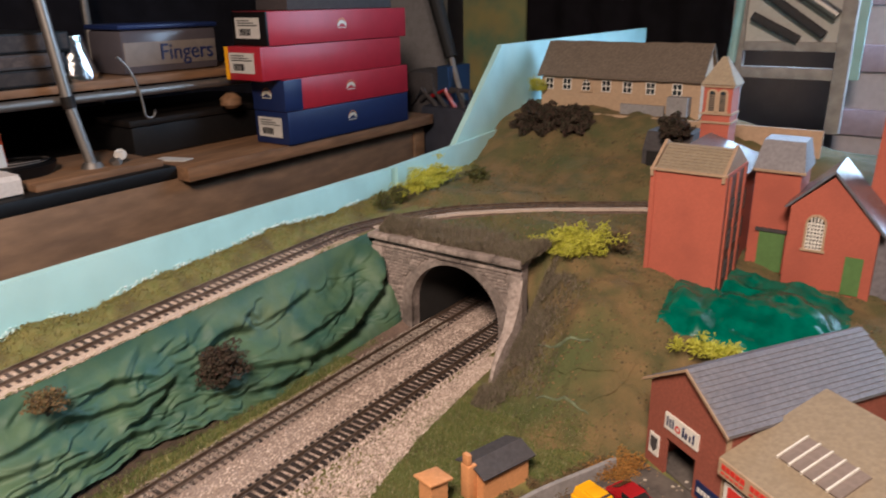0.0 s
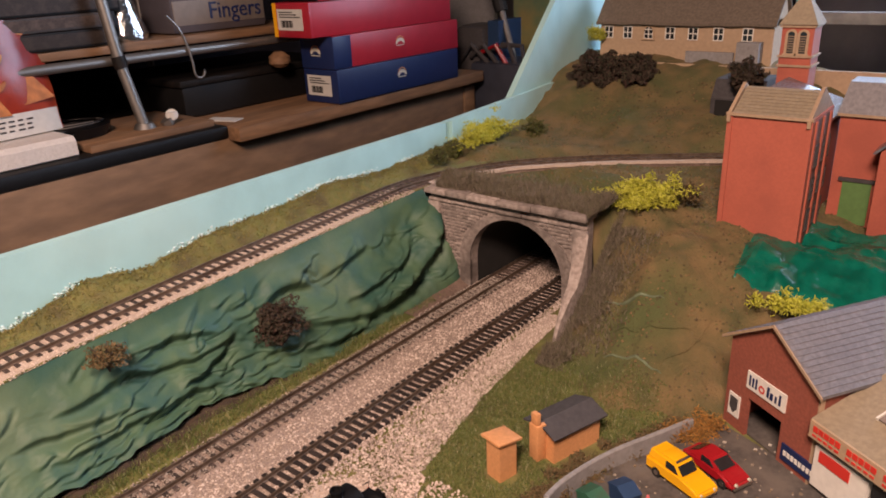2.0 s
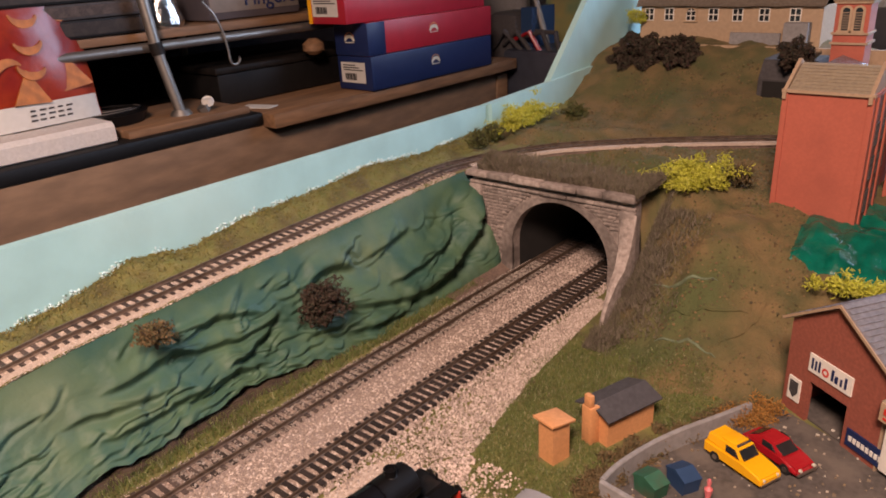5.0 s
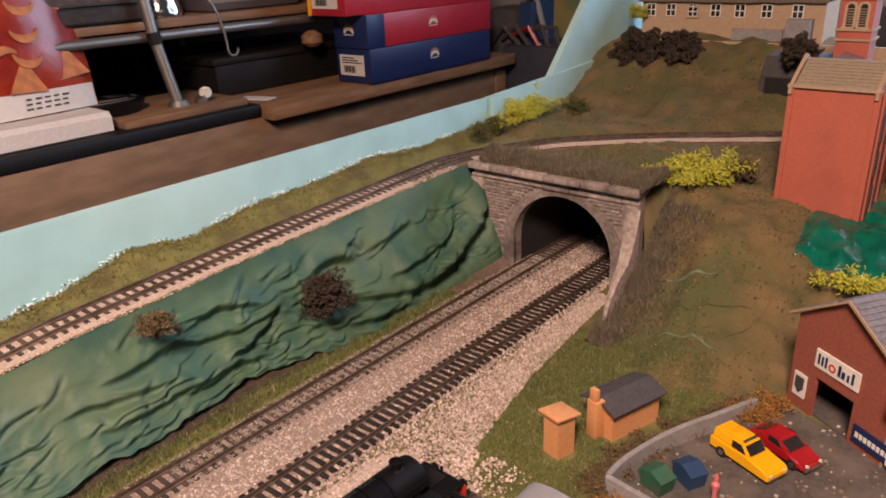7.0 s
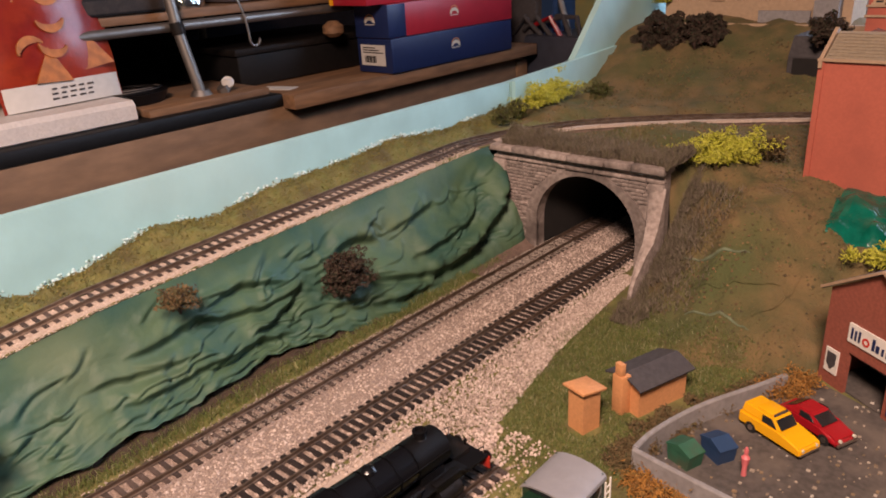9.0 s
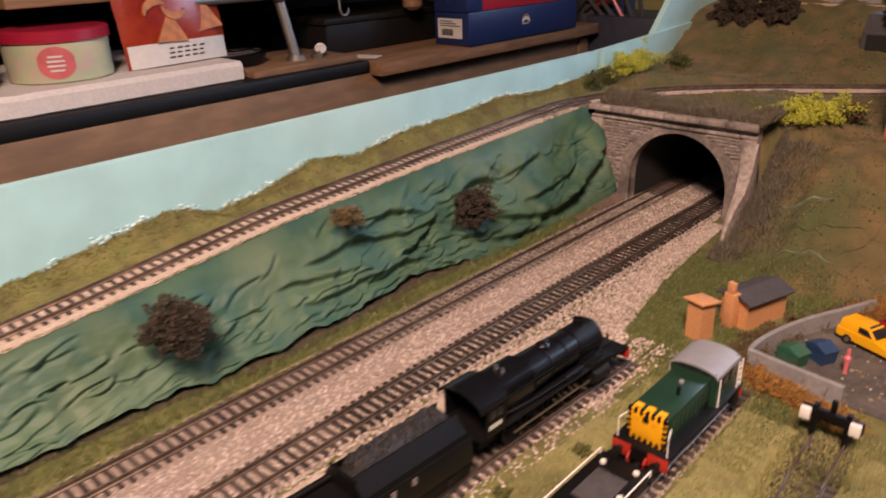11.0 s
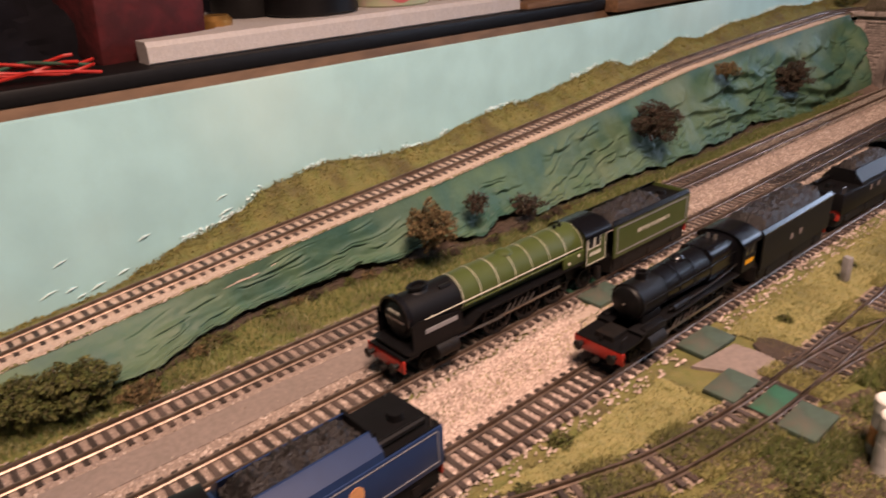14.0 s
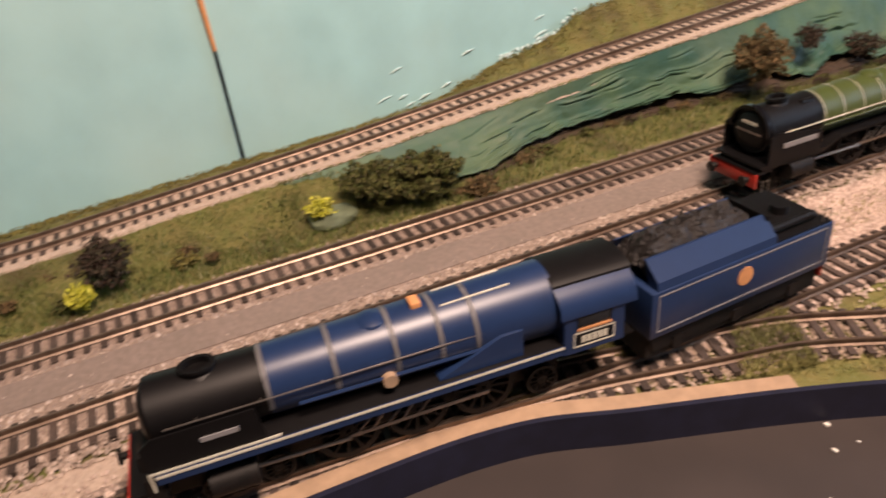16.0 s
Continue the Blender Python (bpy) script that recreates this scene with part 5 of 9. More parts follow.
def shunter(m):
    top = thing("diesel_shunter", m, "dark green diesel shunter with yellow and black striped front", "locomotive", "locomotives")
    part("frame", mmbox(-97, -4, -8, 8, 6, 16), "chassis", top)
    part("running_plate", mmbox(-99, -1, -17, 17, 15.5, 17.2, 0.2), "black", top)
    part("bonnet", mmbox(-62, -8, -11.5, 11.5, 17, 37, 1.2), "dark_green", top, "dark green engine bonnet with side louvres")
    for s in (-1, 1):
        for k in range(9):
            x = -14 - k * 5.4
            part("louvre", mmbox(x - 1.6, x + 1.6, *sorted((s * 11.5, s * 12.0)), 23, 33, 0.2), "dark_green", top)
    fr = part("bonnet_front", mmbox(-8.2, -6.6, -11.5, 11.5, 17, 37.2, 0.4), "yellow", top, "orange-yellow bonnet front with black wasp stripes")
    bm = bmesh.new()
    for k in range(7):
        y = -10.5 + k * 3.5
        box(bm, -8.4 * MM, -5.9 * MM, (y - 0.9) * MM, (y + 0.9) * MM, 34.6 * MM, 37.5 * MM)
        box(bm, -8.4 * MM, -6.3 * MM, (y - 0.9) * MM, (y + 0.9) * MM, 17.2 * MM, 20 * MM)
    for k in range(5):
        z = 20.5 + k * 3.6
        for s in (-1, 1):
            box(bm, -8.4 * MM, -6.2 * MM, *sorted((s * 11.7 * MM, s * 9.4 * MM)), z * MM, (z + 1.7) * MM)
    part("wasp_stripe", bm, "black", fr)
    for k in range(3):
        part("grille_bar", mmbox(-6.8, -6.2, -8 + k * 5.5, -4.5 + k * 5.5, 30.5, 34, 0.2), "black" if k == 1 else "yellow", fr)
    bm = bmesh.new()
    for y in (-7, 0, 7):
        box(bm, -12.5 * MM, -8.0 * MM, (y - 2.2) * MM, (y + 2.2) * MM, 36.9 * MM, 38.0 * MM)
    part("top_stripe", bm, "yellow", top)
    part("exhaust", barrel(0, 5, 1.3, 1.1, 0, seg=10), "black", top).matrix_local = Matrix.Translation((-34 * MM, 4 * MM, 37 * MM)) @ Matrix.Rotation(-math.pi / 2, 4, "Y")
    part("filler_cap", barrel(0, 1.4, 1.5, 1.5, 0, seg=10), "grey", top).matrix_local = Matrix.Translation((-46 * MM, 0, 37 * MM)) @ Matrix.Rotation(-math.pi / 2, 4, "Y")
    half, z0, z1 = 14.8, 17, 37.0
    for s in (-1, 1):
        side = part("cab_side", mmbox(-92, -62, *sorted((s * half, s * (half - 0.8))), z0, z1), "dark_green", top)
        for wx in (-89, -76):
            part("window", mmbox(wx, wx + 10, *sorted((s * (half + 0.15), s * (half - 1))), 28, 36.5, 0.2), "window_dark", side)
        for hx in (-96, -91, -64):
            part("handrail", tubed([(hx * MM, s * (half + 1) * MM, 15 * MM), (hx * MM, s * (half + 1) * MM, 36 * MM)], 0.5 * MM, 6), "white", side, "white handrail")
        bm = bmesh.new()
        for k in range(5):
            tube(bm, [(-96 * MM, s * (half + 1) * MM, (16 + 4 * k) * MM), (-91 * MM, s * (half + 1) * MM, (16 + 4 * k) * MM)], 0.4 * MM, 5)
        part("ladder_rungs", bm, "white", side, "white ladder rungs")
    for x in (-92, -62.8):
        end = part("cab_end", mmbox(x, x + 0.8, -half + 0.8, half - 0.8, z0, z1 + 3), "dark_green", top)
        for y in (-12.5, -4, 4.5):
            part("window", mmbox(x - 0.2, x + 1.0, y, y + 8, 29 if x < -80 else 37.2, 36.5 if x < -80 else 39.6, 0.1), "window_dark", end)
    part("cab_roof", arch_roof(-93, -60.5, half, z1 + 0.5, 4.8, 1.0, 0.6), "grey", top, "curved pale grey cab roof")
    bm = bmesh.new()
    for k in range(6):
        box(bm, -93.0 * MM, -91.9 * MM, (-13.8 + k * 5) * MM, (-11.4 + k * 5) * MM, 20 * MM, 37 * MM)
    part("wasp_stripe", bm, "yellow", top, "yellow stripes on the cab end")
    for s in (-1, 1):
        part("front_handrail", tubed([(-3 * MM, s * 15 * MM, 17 * MM), (-3 * MM, s * 15 * MM, 30 * MM), (-9 * MM, s * 13 * MM, 31 * MM)], 0.45 * MM, 6), "white", top, "white front handrail")
    wheels(top, (-24, -49, -74), 15)
    for s in (-1, 1):
        part("coupling_rod", mmbox(-75, -23, *sorted((s * 11, s * 11.8)), 6.6, 8.2, 0.2), "buffer_red", top)
        part("side_step", mmbox(-93, -88, *sorted((s * 13, s * 17)), 6, 16), "chassis", top)
        part("brake_hose", tubed([(1 * MM, s * 5 * MM, 14 * MM), (3.2 * MM, s * 5 * MM, 11 * MM), (2.5 * MM, s * 4.4 * MM, 6 * MM)], 0.8 * MM, 6), "buffer_red", top)
    buffers(top, -0.5, 12.5, 1)
    part("beam_stripe", mmbox(-0.6, 0.2, -5, 5, 9, 17), "black", top)
    buffers(top, -98, 12.5, -1)
    return top


def runner_wagon(m):
    top = thing("runner_wagon", m, "low black runner wagon with white handrails", "wagon")
    part("floor", mmbox(-60, -2, -15.5, 15.5, 14, 16, 0.3), "black", top)
    part("underframe", mmbox(-58, -4, -9, 9, 8, 14), "chassis", top)
    part("deck_plate", mmbox(-42, -16, -9, 9, 16, 17.2, 0.3), "felt", top, "dull grey deck plate")
    for s in (-1, 1):
        part("handrail", tubed([(-58 * MM, s * 15 * MM, 16 * MM), (-58 * MM, s * 15 * MM, 19.5 * MM), (-4 * MM, s * 15 * MM, 19.5 * MM), (-4 * MM, s * 15 * MM, 16 * MM)], 0.5 * MM, 6), "white", top, "white side handrail")
    bm = bmesh.new()
    for x, y in ((-8, -9), (-30, -12), (-11, 9)):
        bmesh.ops.create_icosphere(bm, subdivisions=1, radius=2.0 * MM, matrix=Matrix.Translation((x * MM, y * MM, 17.5 * MM)))
    part("lamp", bm, "white", top, "small white lamps")
    wheels(top, (-16, -46), 12)
    buffers(top, -1.5, 12.5, 1, red=False, width=15)
    buffers(top, -60, 12.5, -1, red=False, width=15)
    return top


def facing_camera(x, y, lean=0.0):
    """Front towards -y."""
    return pose(x, y, 0, 0, 0, -90 + lean)


green_express(facing_camera(0.058, -0.893))
blue_express(facing_camera(0.118, -1.213, -5.0))
black_freight(facing_camera(0.138, -0.803), "high", "matt black freight steam locomotive with a full coal tender")
black_freight(pose(0.1475, -0.2505, 0, 0, 0, 87.5), "inset", "glossy black freight steam locomotive with a low tender", high=True)
old_green(pose(0.2675, -0.556, 0, 0, 0, -90 - 12))
shunter(facing_camera(0.2215, -0.342))
runner_wagon(pose(0.2215, -0.353, 0, 0, 0, 90))

# ---- buildings ----
def window_unit(parent, m, w, h, frame="white", bars=(1, 1), arched=False, depth=0.0008):
    """A framed window; local x across, z up, facing -y, its foot centre at the origin."""
    top = [(w / 2 * math.cos(a), h - w / 2 + w / 2 * math.sin(a)) for a in np.linspace(0, math.pi, 10)] if arched else [(w / 2, h), (-w / 2, h)]
    prof = [(-w / 2, 0), (w / 2, 0)] + top
    win = part("window", prismed(prof, "y", -depth * 0.3, depth), "window_dark", parent, "dark window with pale glazing bars")
    win.matrix_local = m
    bm = bmesh.new()
    t = w * 0.09
    for k in range(bars[0] + 2):
        x = -w / 2 + w * k / (bars[0] + 1)
        hh = h if not arched else h - w / 2 + math.sqrt(max(0, (w / 2) ** 2 - x * x))
        box(bm, x - t / 2, x + t / 2, -depth, 0, 0, hh)
    for k in range(bars[1] + 2):
        z = h * k / (bars[1] + 1) * (1 if not arched else 0.78)
        box(bm, -w / 2, w / 2, -depth * 1.05, 0, z - t / 2, z + t / 2)
    part("window_frame", bm, frame, win)
    if arched:
        bm = bmesh.new()
        o = [((w / 2 + 0.0022) * math.cos(a), h - w / 2 + (w / 2 + 0.0022) * math.sin(a)) for a in np.linspace(0, math.pi, 12)]
        i = [(w / 2 * math.cos(a), h - w / 2 + w / 2 * math.sin(a)) for a in np.linspace(math.pi, 0, 12)]
        prism(bm, [(w / 2 + 0.0022, 0)] + o + [(-w / 2 - 0.0022, 0), (-w / 2, 0)] + i + [(w / 2, 0)], "y", -0.0012, 0.0004)
        part("surround", bm, "cream", win)
        part("sill", boxed(-w / 2 - 0.0035, w / 2 + 0.0035, -0.002, 0.0004, -0.002, 0.0), "cream", win)
    return win


def tiled_roof(parent, name, quad, nx, ny, material, label=""):
    """A slope of overlapping tile rows over a quad: eave left, eave right, ridge right, ridge left."""
    a, b, c, d = [Vector(p) for p in quad]
    nrm = (b - a).cross(d - a).normalized()
    bm = bmesh.new()
    for j in range(ny):
        v0, v1 = j / ny, (j + 1.0) / ny
        for i in range(nx):
            u0, u1 = (i + 0.03 + 0.5 * (j % 2)) / (nx + 0.5), (i + 0.97 + 0.5 * (j % 2)) / (nx + 0.5)
            lift = 0.0005 + 0.0002 * random.random()
            q = [a.lerp(b, u).lerp(d.lerp(c, u), v) for u, v in ((u0, v0), (u1, v0), (u1, v1), (u0, v1))]
            vs_ = [bm.verts.new(q[0] + nrm * lift), bm.verts.new(q[1] + nrm * lift), bm.verts.new(q[2]), bm.verts.new(q[3]), bm.verts.new(q[0]), bm.verts.new(q[1])]
            bm.faces.new(vs_[:4])
            bm.faces.new((vs_[4], vs_[5], vs_[1], vs_[0]))
    return part(name, bm, material, parent, label, kind="stuff")


M["slate_gloss"] = mat("glossy_slate_card", (0.15, 0.15, 0.17), 0.25, var=0.25, scale=300, bump=0.15, dirt=(0.11, 0.11, 0.13), dirt_scale=50)
# the mill's red brick again, its east-side shade put into the colour
M["shade_brick"] = mat("shaded_brick_card", (0.16, 0.075, 0.06), 0.8, var=0.4, scale=300, bump=0.2)

# mill
mill = thing("mill_building", pose(0, 0, 0), "tall red brick card mill with a tiled roof between parapets", "mill")
part("wall", boxed(0.203, 0.272, 0.165, 0.240, 0.055, 0.186), "red_brick", mill)
for x in (0.2018, 0.2688):
    part("corner_pier", boxed(x, x + 0.0045, 0.1635, 0.2415, 0.055, 0.187), "red_brick", mill)
part("eave", boxed(0.201, 0.274, 0.162, 0.1655, 0.1855, 0.188), "barge", mill, "tan eave board")
part("roof", prismed([(0.163, 0.187), (0.2, 0.206), (0.2, 0.204), (0.163, 0.185)], "x", 0.206, 0.269), "roof_tan", mill, "tan tiled roof")
tiled_roof(mill, "roof_tiles", [(0.206, 0.163, 0.1873), (0.269, 0.163, 0.1873), (0.269, 0.2, 0.2063), (0.206, 0.2, 0.2063)], 22, 9, "roof_tan")
for x in (0.202, 0.269):
    part("parapet", prismed([(0.161, 0.187), (0.2, 0.2095), (0.243, 0.187), (0.243, 0.18), (0.161, 0.18)], "x", x, x + 0.003), "barge", mill)
part("back_roof", prismed([(0.2, 0.206), (0.242, 0.187), (0.242, 0.184), (0.2, 0.203)], "x", 0.206, 0.269), "roof_tan", mill)
# thin sheet over the east wall that carries the shade as colour
part("side_face", boxed(0.272, 0.2735, 0.170, 0.238, 0.06, 0.184), "shade_brick", mill)
for k in range(3):
    part("pilaster", boxed(0.2735, 0.2750, 0.172 + k * 0.027, 0.177 + k * 0.027, 0.06, 0.184), "red_brick", mill)
    for z in (0.08, 0.11, 0.14):
        w = window_unit(mill, Matrix.Translation((0.2737, 0.191 + k * 0.022, z)) @ Matrix.Rotation(math.pi / 2, 4, "Z"), 0.011, 0.02, frame="felt", bars=(2, 2))

rng = thing("engine_house", pose(0, 0, 0), "long brick engine house with a shiny slate roof", "mill")
part("wall", boxed(0.207, 0.265, 0.245, 0.352, 0.05, 0.1685), "red_brick", rng)
part("gable", prismed([(0.207, 0.1685), (0.265, 0.1685), (0.207, 0.188)], "y", 0.246, 0.351), "red_brick", rng)
part("roof", prismed([(0.204, 0.190), (0.270, 0.168), (0.270, 0.1705), (0.204, 0.1925)], "y", 0.243, 0.356), "slate_gloss", rng, "shiny blue-grey slate roof")

tower = thing("clock_tower", pose(0, 0, 0), "square red brick tower with louvred openings and pyramid roof", "tower")
part("wall", boxed(0.1915, 0.2235, 0.356, 0.388, 0.05, 0.247), "red_brick", tower)
for z in (0.203, 0.213, 0.244):
    part("string_course", boxed(0.1895, 0.2255, 0.354, 0.390, z, z + 0.0022), "barge", tower)
bm = bmesh.new()
base = [bm.verts.new(p) for p in ((0.188, 0.3525, 0.247), (0.227, 0.3525, 0.247), (0.227, 0.3915, 0.247), (0.188, 0.3915, 0.247))]
apex = [bm.verts.new(p) for p in ((0.204, 0.372, 0.277), (0.210, 0.372, 0.277), (0.210, 0.375, 0.277), (0.204, 0.375, 0.277))]
bm.faces.new(base[::-1]), bm.faces.new(apex)
for k in range(4):
    bm.faces.new((base[k], base[(k + 1) % 4], apex[(k + 1) % 4], apex[k]))
part("roof", bm, "roof_tan", tower, "tan pyramid roof")
for x in (0.2015, 0.2135):
    window_unit(tower, Matrix.Translation((x, 0.3558, 0.217)), 0.0072, 0.023, frame="barge", bars=(0, 6), arched=True)

blk = thing("boiler_house", pose(0, 0, 0), "red brick block with green doors and grey mansard roof", "mill")
part("wall", boxed(0.272, 0.3165, 0.290, 0.345, 0.04, 0.170), "red_brick", blk)
bm = bmesh.new()
lo = [bm.verts.new(p) for p in ((0.269, 0.287, 0.170), (0.3195, 0.287, 0.170), (0.3195, 0.348, 0.170), (0.269, 0.348, 0.170))]
hi = [bm.verts.new(p) for p in ((0.274, 0.300, 0.200), (0.3145, 0.300, 0.200), (0.3145, 0.335, 0.200), (0.274, 0.335, 0.200))]
bm.faces.new(lo[::-1]), bm.faces.new(hi)
for k in range(4):
    bm.faces.new((lo[k], lo[(k + 1) % 4], hi[(k + 1) % 4], hi[k]))
part("roof", bm, "slate", blk, "grey mansard roof")
part("eave", boxed(0.268, 0.3205, 0.286, 0.2895, 0.1685, 0.171), "barge", blk)
part("door", boxed(0.283, 0.309, 0.2885, 0.2905, 0.06, 0.104), "green_door", blk, "green double door")
part("lintel", boxed(0.279, 0.313, 0.287, 0.2905, 0.104, 0.1075), "felt", blk)

chapel = thing("chapel", pose(0, 0, 0), "red brick gabled chapel with an arched window and green door", "chapel")
part("wall", prismed([(0.315, 0.04), (0.395, 0.04), (0.395, 0.128), (0.350, 0.176), (0.315, 0.143)], "y", 0.260, 0.330), "red_brick", chapel)
part("roof_west", prismed([(0.311, 0.141), (0.350, 0.180), (0.350, 0.183), (0.309, 0.142)], "y", 0.256, 0.334), "slate_gloss", chapel, "slate roof slope")
part("roof_east", prismed([(0.350, 0.180), (0.400, 0.124), (0.402, 0.126), (0.350, 0.183)], "y", 0.256, 0.334), "slate_gloss", chapel, "slate roof slope")
window_unit(chapel, Matrix.Translation((0.340, 0.2596, 0.101)), 0.015, 0.034, bars=(4, 6), arched=True)
part("door", boxed(0.370, 0.386, 0.2585, 0.2605, 0.06, 0.099), "green_door", chapel, "small green door")
part("lean_to", prismed([(0.395, 0.04), (0.43, 0.04), (0.43, 0.10), (0.395, 0.125)], "y", 0.275, 0.330), "slate", chapel)

chim = thing("mill_chimney", pose(0, 0, 0), "tall plain red brick square stack", "chimney")
part("shaft", prismed([(0.374, 0.05), (0.425, 0.05), (0.415, 0.34), (0.380, 0.34)], "y", 0.335, 0.375), "red_brick", chim)
part("cap", boxed(0.377, 0.418, 0.332, 0.378, 0.335, 0.345), "barge", chim)

# cottages
cot = thing("cottage_terrace", pose(0, 0, 0), "long cream rendered terrace with a sagging grey-brown roof", "cottages")
part("wall", boxed(-0.125, 0.130, 0.565, 0.635, 0.165, 0.233), "cream", cot)
bm = bmesh.new()
xs = np.linspace(-0.130, 0.134, 30)
rows_ = []
for x in xs:
    sag = 0.0025 * nz(x, 0, 9, 25)
    rows_.append([bm.verts.new(p) for p in ((x, 0.558, 0.228 + sag), (x, 0.600, 0.278 + sag), (x, 0.642, 0.228), (x, 0.642, 0.225), (x, 0.600, 0.274 + sag), (x, 0.558, 0.225 + sag))])
for a, b in zip(rows_, rows_[1:]):
    for k in range(6):
        bm.faces.new((a[k], a[(k + 1) % 6], b[(k + 1) % 6], b[k]))
bm.faces.new(rows_[0][::-1]), bm.faces.new(rows_[-1])
part("roof", bm, "thatch", cot, "grey-brown sagging roof")
part("gable", prismed([(0.566, 0.225), (0.6, 0.272), (0.634, 0.225)], "x", 0.126, 0.130), "cream", cot)
for k, x in enumerate((-0.111, -0.080, -0.047, -0.014, 0.020, 0.056, 0.096)):
    window_unit(cot, Matrix.Translation((x, 0.5645, 0.205)), 0.0135, 0.017, bars=(1, 1), arched=(k == 2))
part("porch", boxed(0.088, 0.118, 0.545, 0.565, 0.178, 0.205), "concrete", cot, "grey flat-roofed porch")
solo("garden_wall", boxed(0.020, 0.086, 0.540, 0.545, 0.165, 0.192), "concrete", "low grey card wall before the terrace", "wall")
solo("terrace_edge", boxed(-0.10, 0.30, 0.528, 0.534, 0.140, 0.176), "cream", "pale low retaining edge before the terrace", "wall")

box_ob = thing("black_portal_box", pose(0, 0, 0), "plain black card tunnel box on the hillside", "tunnel mouth")
part("shell", prismed([(0.43, 0.10), (0.43, 0.150), (0.445, 0.172), (0.50, 0.172), (0.50, 0.10)], "x", 0.098, 0.160), "felt", box_ob)
# solid near-black panel drawn for the shade of an opening
part("opening", boxed(0.104, 0.154, 0.4285, 0.4305, 0.10, 0.148), "dark", box_ob)

# garage, in its own turned frame
G0 = Matrix.Translation((0.272, -0.015, 0)) @ Matrix.Rotation(math.atan2(-0.54, 0.84), 4, "Z")
gar = thing("garage", G0, "red brick garage with slate roof and painted signs", "garage")
ev, ap, L_ = 0.065, 0.091, 0.165
prof = [(0.006, -0.008), (0.028, -0.008), (0.028, 0.026), (0.060, 0.026), (0.060, -0.008), (0.087, -0.008), (0.087, ev), (0.0465, ap), (0.006, ev)]
part("front_wall", prismed(prof, "y", 0.0, 0.003), "garage_brick", gar)
for x in (0.006, 0.084):
    part("side_wall", boxed(x, x + 0.003, 0.003, L_, -0.008, ev), "garage_brick", gar)
part("back_wall", prismed([(0.009, -0.008), (0.084, -0.008), (0.084, ev), (0.0465, ap - 0.002), (0.009, ev)], "y", L_ - 0.003, L_), "garage_brick", gar)
part("floor", boxed(0.009, 0.084, 0.003, L_ - 0.003, -0.008, -0.0045), "tarmac", gar)
part("shutter", boxed(0.0275, 0.0605, 0.012, 0.0135, 0.016, 0.026), "felt", gar, "half-raised dark door")
for s, (x0, x1) in (("roof_west", (0.002, 0.0465)), ("roof_east", (0.0465, 0.091))):
    z0, z1 = (ev - 0.002, ap + 0.001) if s == "roof_west" else (ap + 0.001, ev - 0.002)
    part(s, prismed([(x0, z0), (x1, z1), (x1, z1 + 0.002), (x0, z0 + 0.002)], "y", -0.004, L_ + 0.003), "slate", gar)
tiled_roof(gar, "slate_covering", [(0.091, -0.004, ev + 0.0002), (0.091, L_ + 0.003, ev + 0.0002), (0.0465, L_ + 0.003, ap + 0.0032), (0.0465, -0.004, ap + 0.0032)], 44, 13, "slate", "rows of grey slates")
tiled_roof(gar, "slate_covering", [(0.002, L_ + 0.003, ev + 0.0002), (0.002, -0.004, ev + 0.0002), (0.0465, -0.004, ap + 0.0032), (0.0465, L_ + 0.003, ap + 0.0032)], 44, 13, "slate", "rows of grey slates")
sign = part("sign_board", boxed(0.026, 0.062, -0.0012, 0.0, 0.0345, 0.0480), "white", gar, "white sign with dark blue shapes and a red ring")
bm = bmesh.new()
for x0, x1, z1 in ((0.0285, 0.0300, 0.0455), (0.0315, 0.0330, 0.0445), (0.0345, 0.0360, 0.0455), (0.0455, 0.0475, 0.0455), (0.0485, 0.0510, 0.0425), (0.0530, 0.0545, 0.0425), (0.0565, 0.0582, 0.0455)):
    box(bm, x0, x1, -0.0016, -0.0011, 0.0375, z1)
part("sign_print", bm, "navy", sign)
bm = bmesh.new()
o = [(0.0408 + 0.0030 * math.cos(a), 0.0403 + 0.0030 * math.sin(a)) for a in np.linspace(0, 2 * math.pi, 17)[:-1]]
i_ = [(0.0408 + 0.0016 * math.cos(a), 0.0403 + 0.0016 * math.sin(a)) for a in np.linspace(0, 2 * math.pi, 17)[:-1]]
ring = [[bm.verts.new((x, y, z)) for x, z in pts] for pts, y in ((o, -0.0017), (i_, -0.0017))]
for k in range(16):
    bm.faces.new((ring[0][k], ring[0][(k + 1) % 16], ring[1][(k + 1) % 16], ring[1][k]))
part("sign_ring", bm, "red_plastic", sign)
part("poster", boxed(0.0105, 0.0215, -0.001, 0.0, 0.004, 0.022), "white", gar, "pale framed poster with a dark shield")
part("poster_shield", prismed([(0.0122, 0.0195), (0.0198, 0.0195), (0.0198, 0.011), (0.016, 0.0065), (0.0122, 0.011)], "y", -0.0014, -0.0009), "felt", gar)
for k, (xa, za, xb, zb) in enumerate(((0.001, ev - 0.002, 0.0465, ap + 0.001), (0.0465, ap + 0.001, 0.092, ev - 0.002))):
    part("bargeboard", prismed([(xa, za), (xb, zb), (xb, zb + 0.0022), (xa, za + 0.0022)], "y", -0.0052, -0.0041), "barge", gar, "pale bare card edge")
part("corner_edge", boxed(0.0868, 0.0880, -0.0006, 0.0034, -0.008, ev - 0.003), "barge", gar)
s2 = part("tyre_sign", boxed(0.064, 0.0945, -0.0012, 0.0, 0.000, 0.0125), "navy", gar, "dark sign with pale shapes")
bm = bmesh.new()
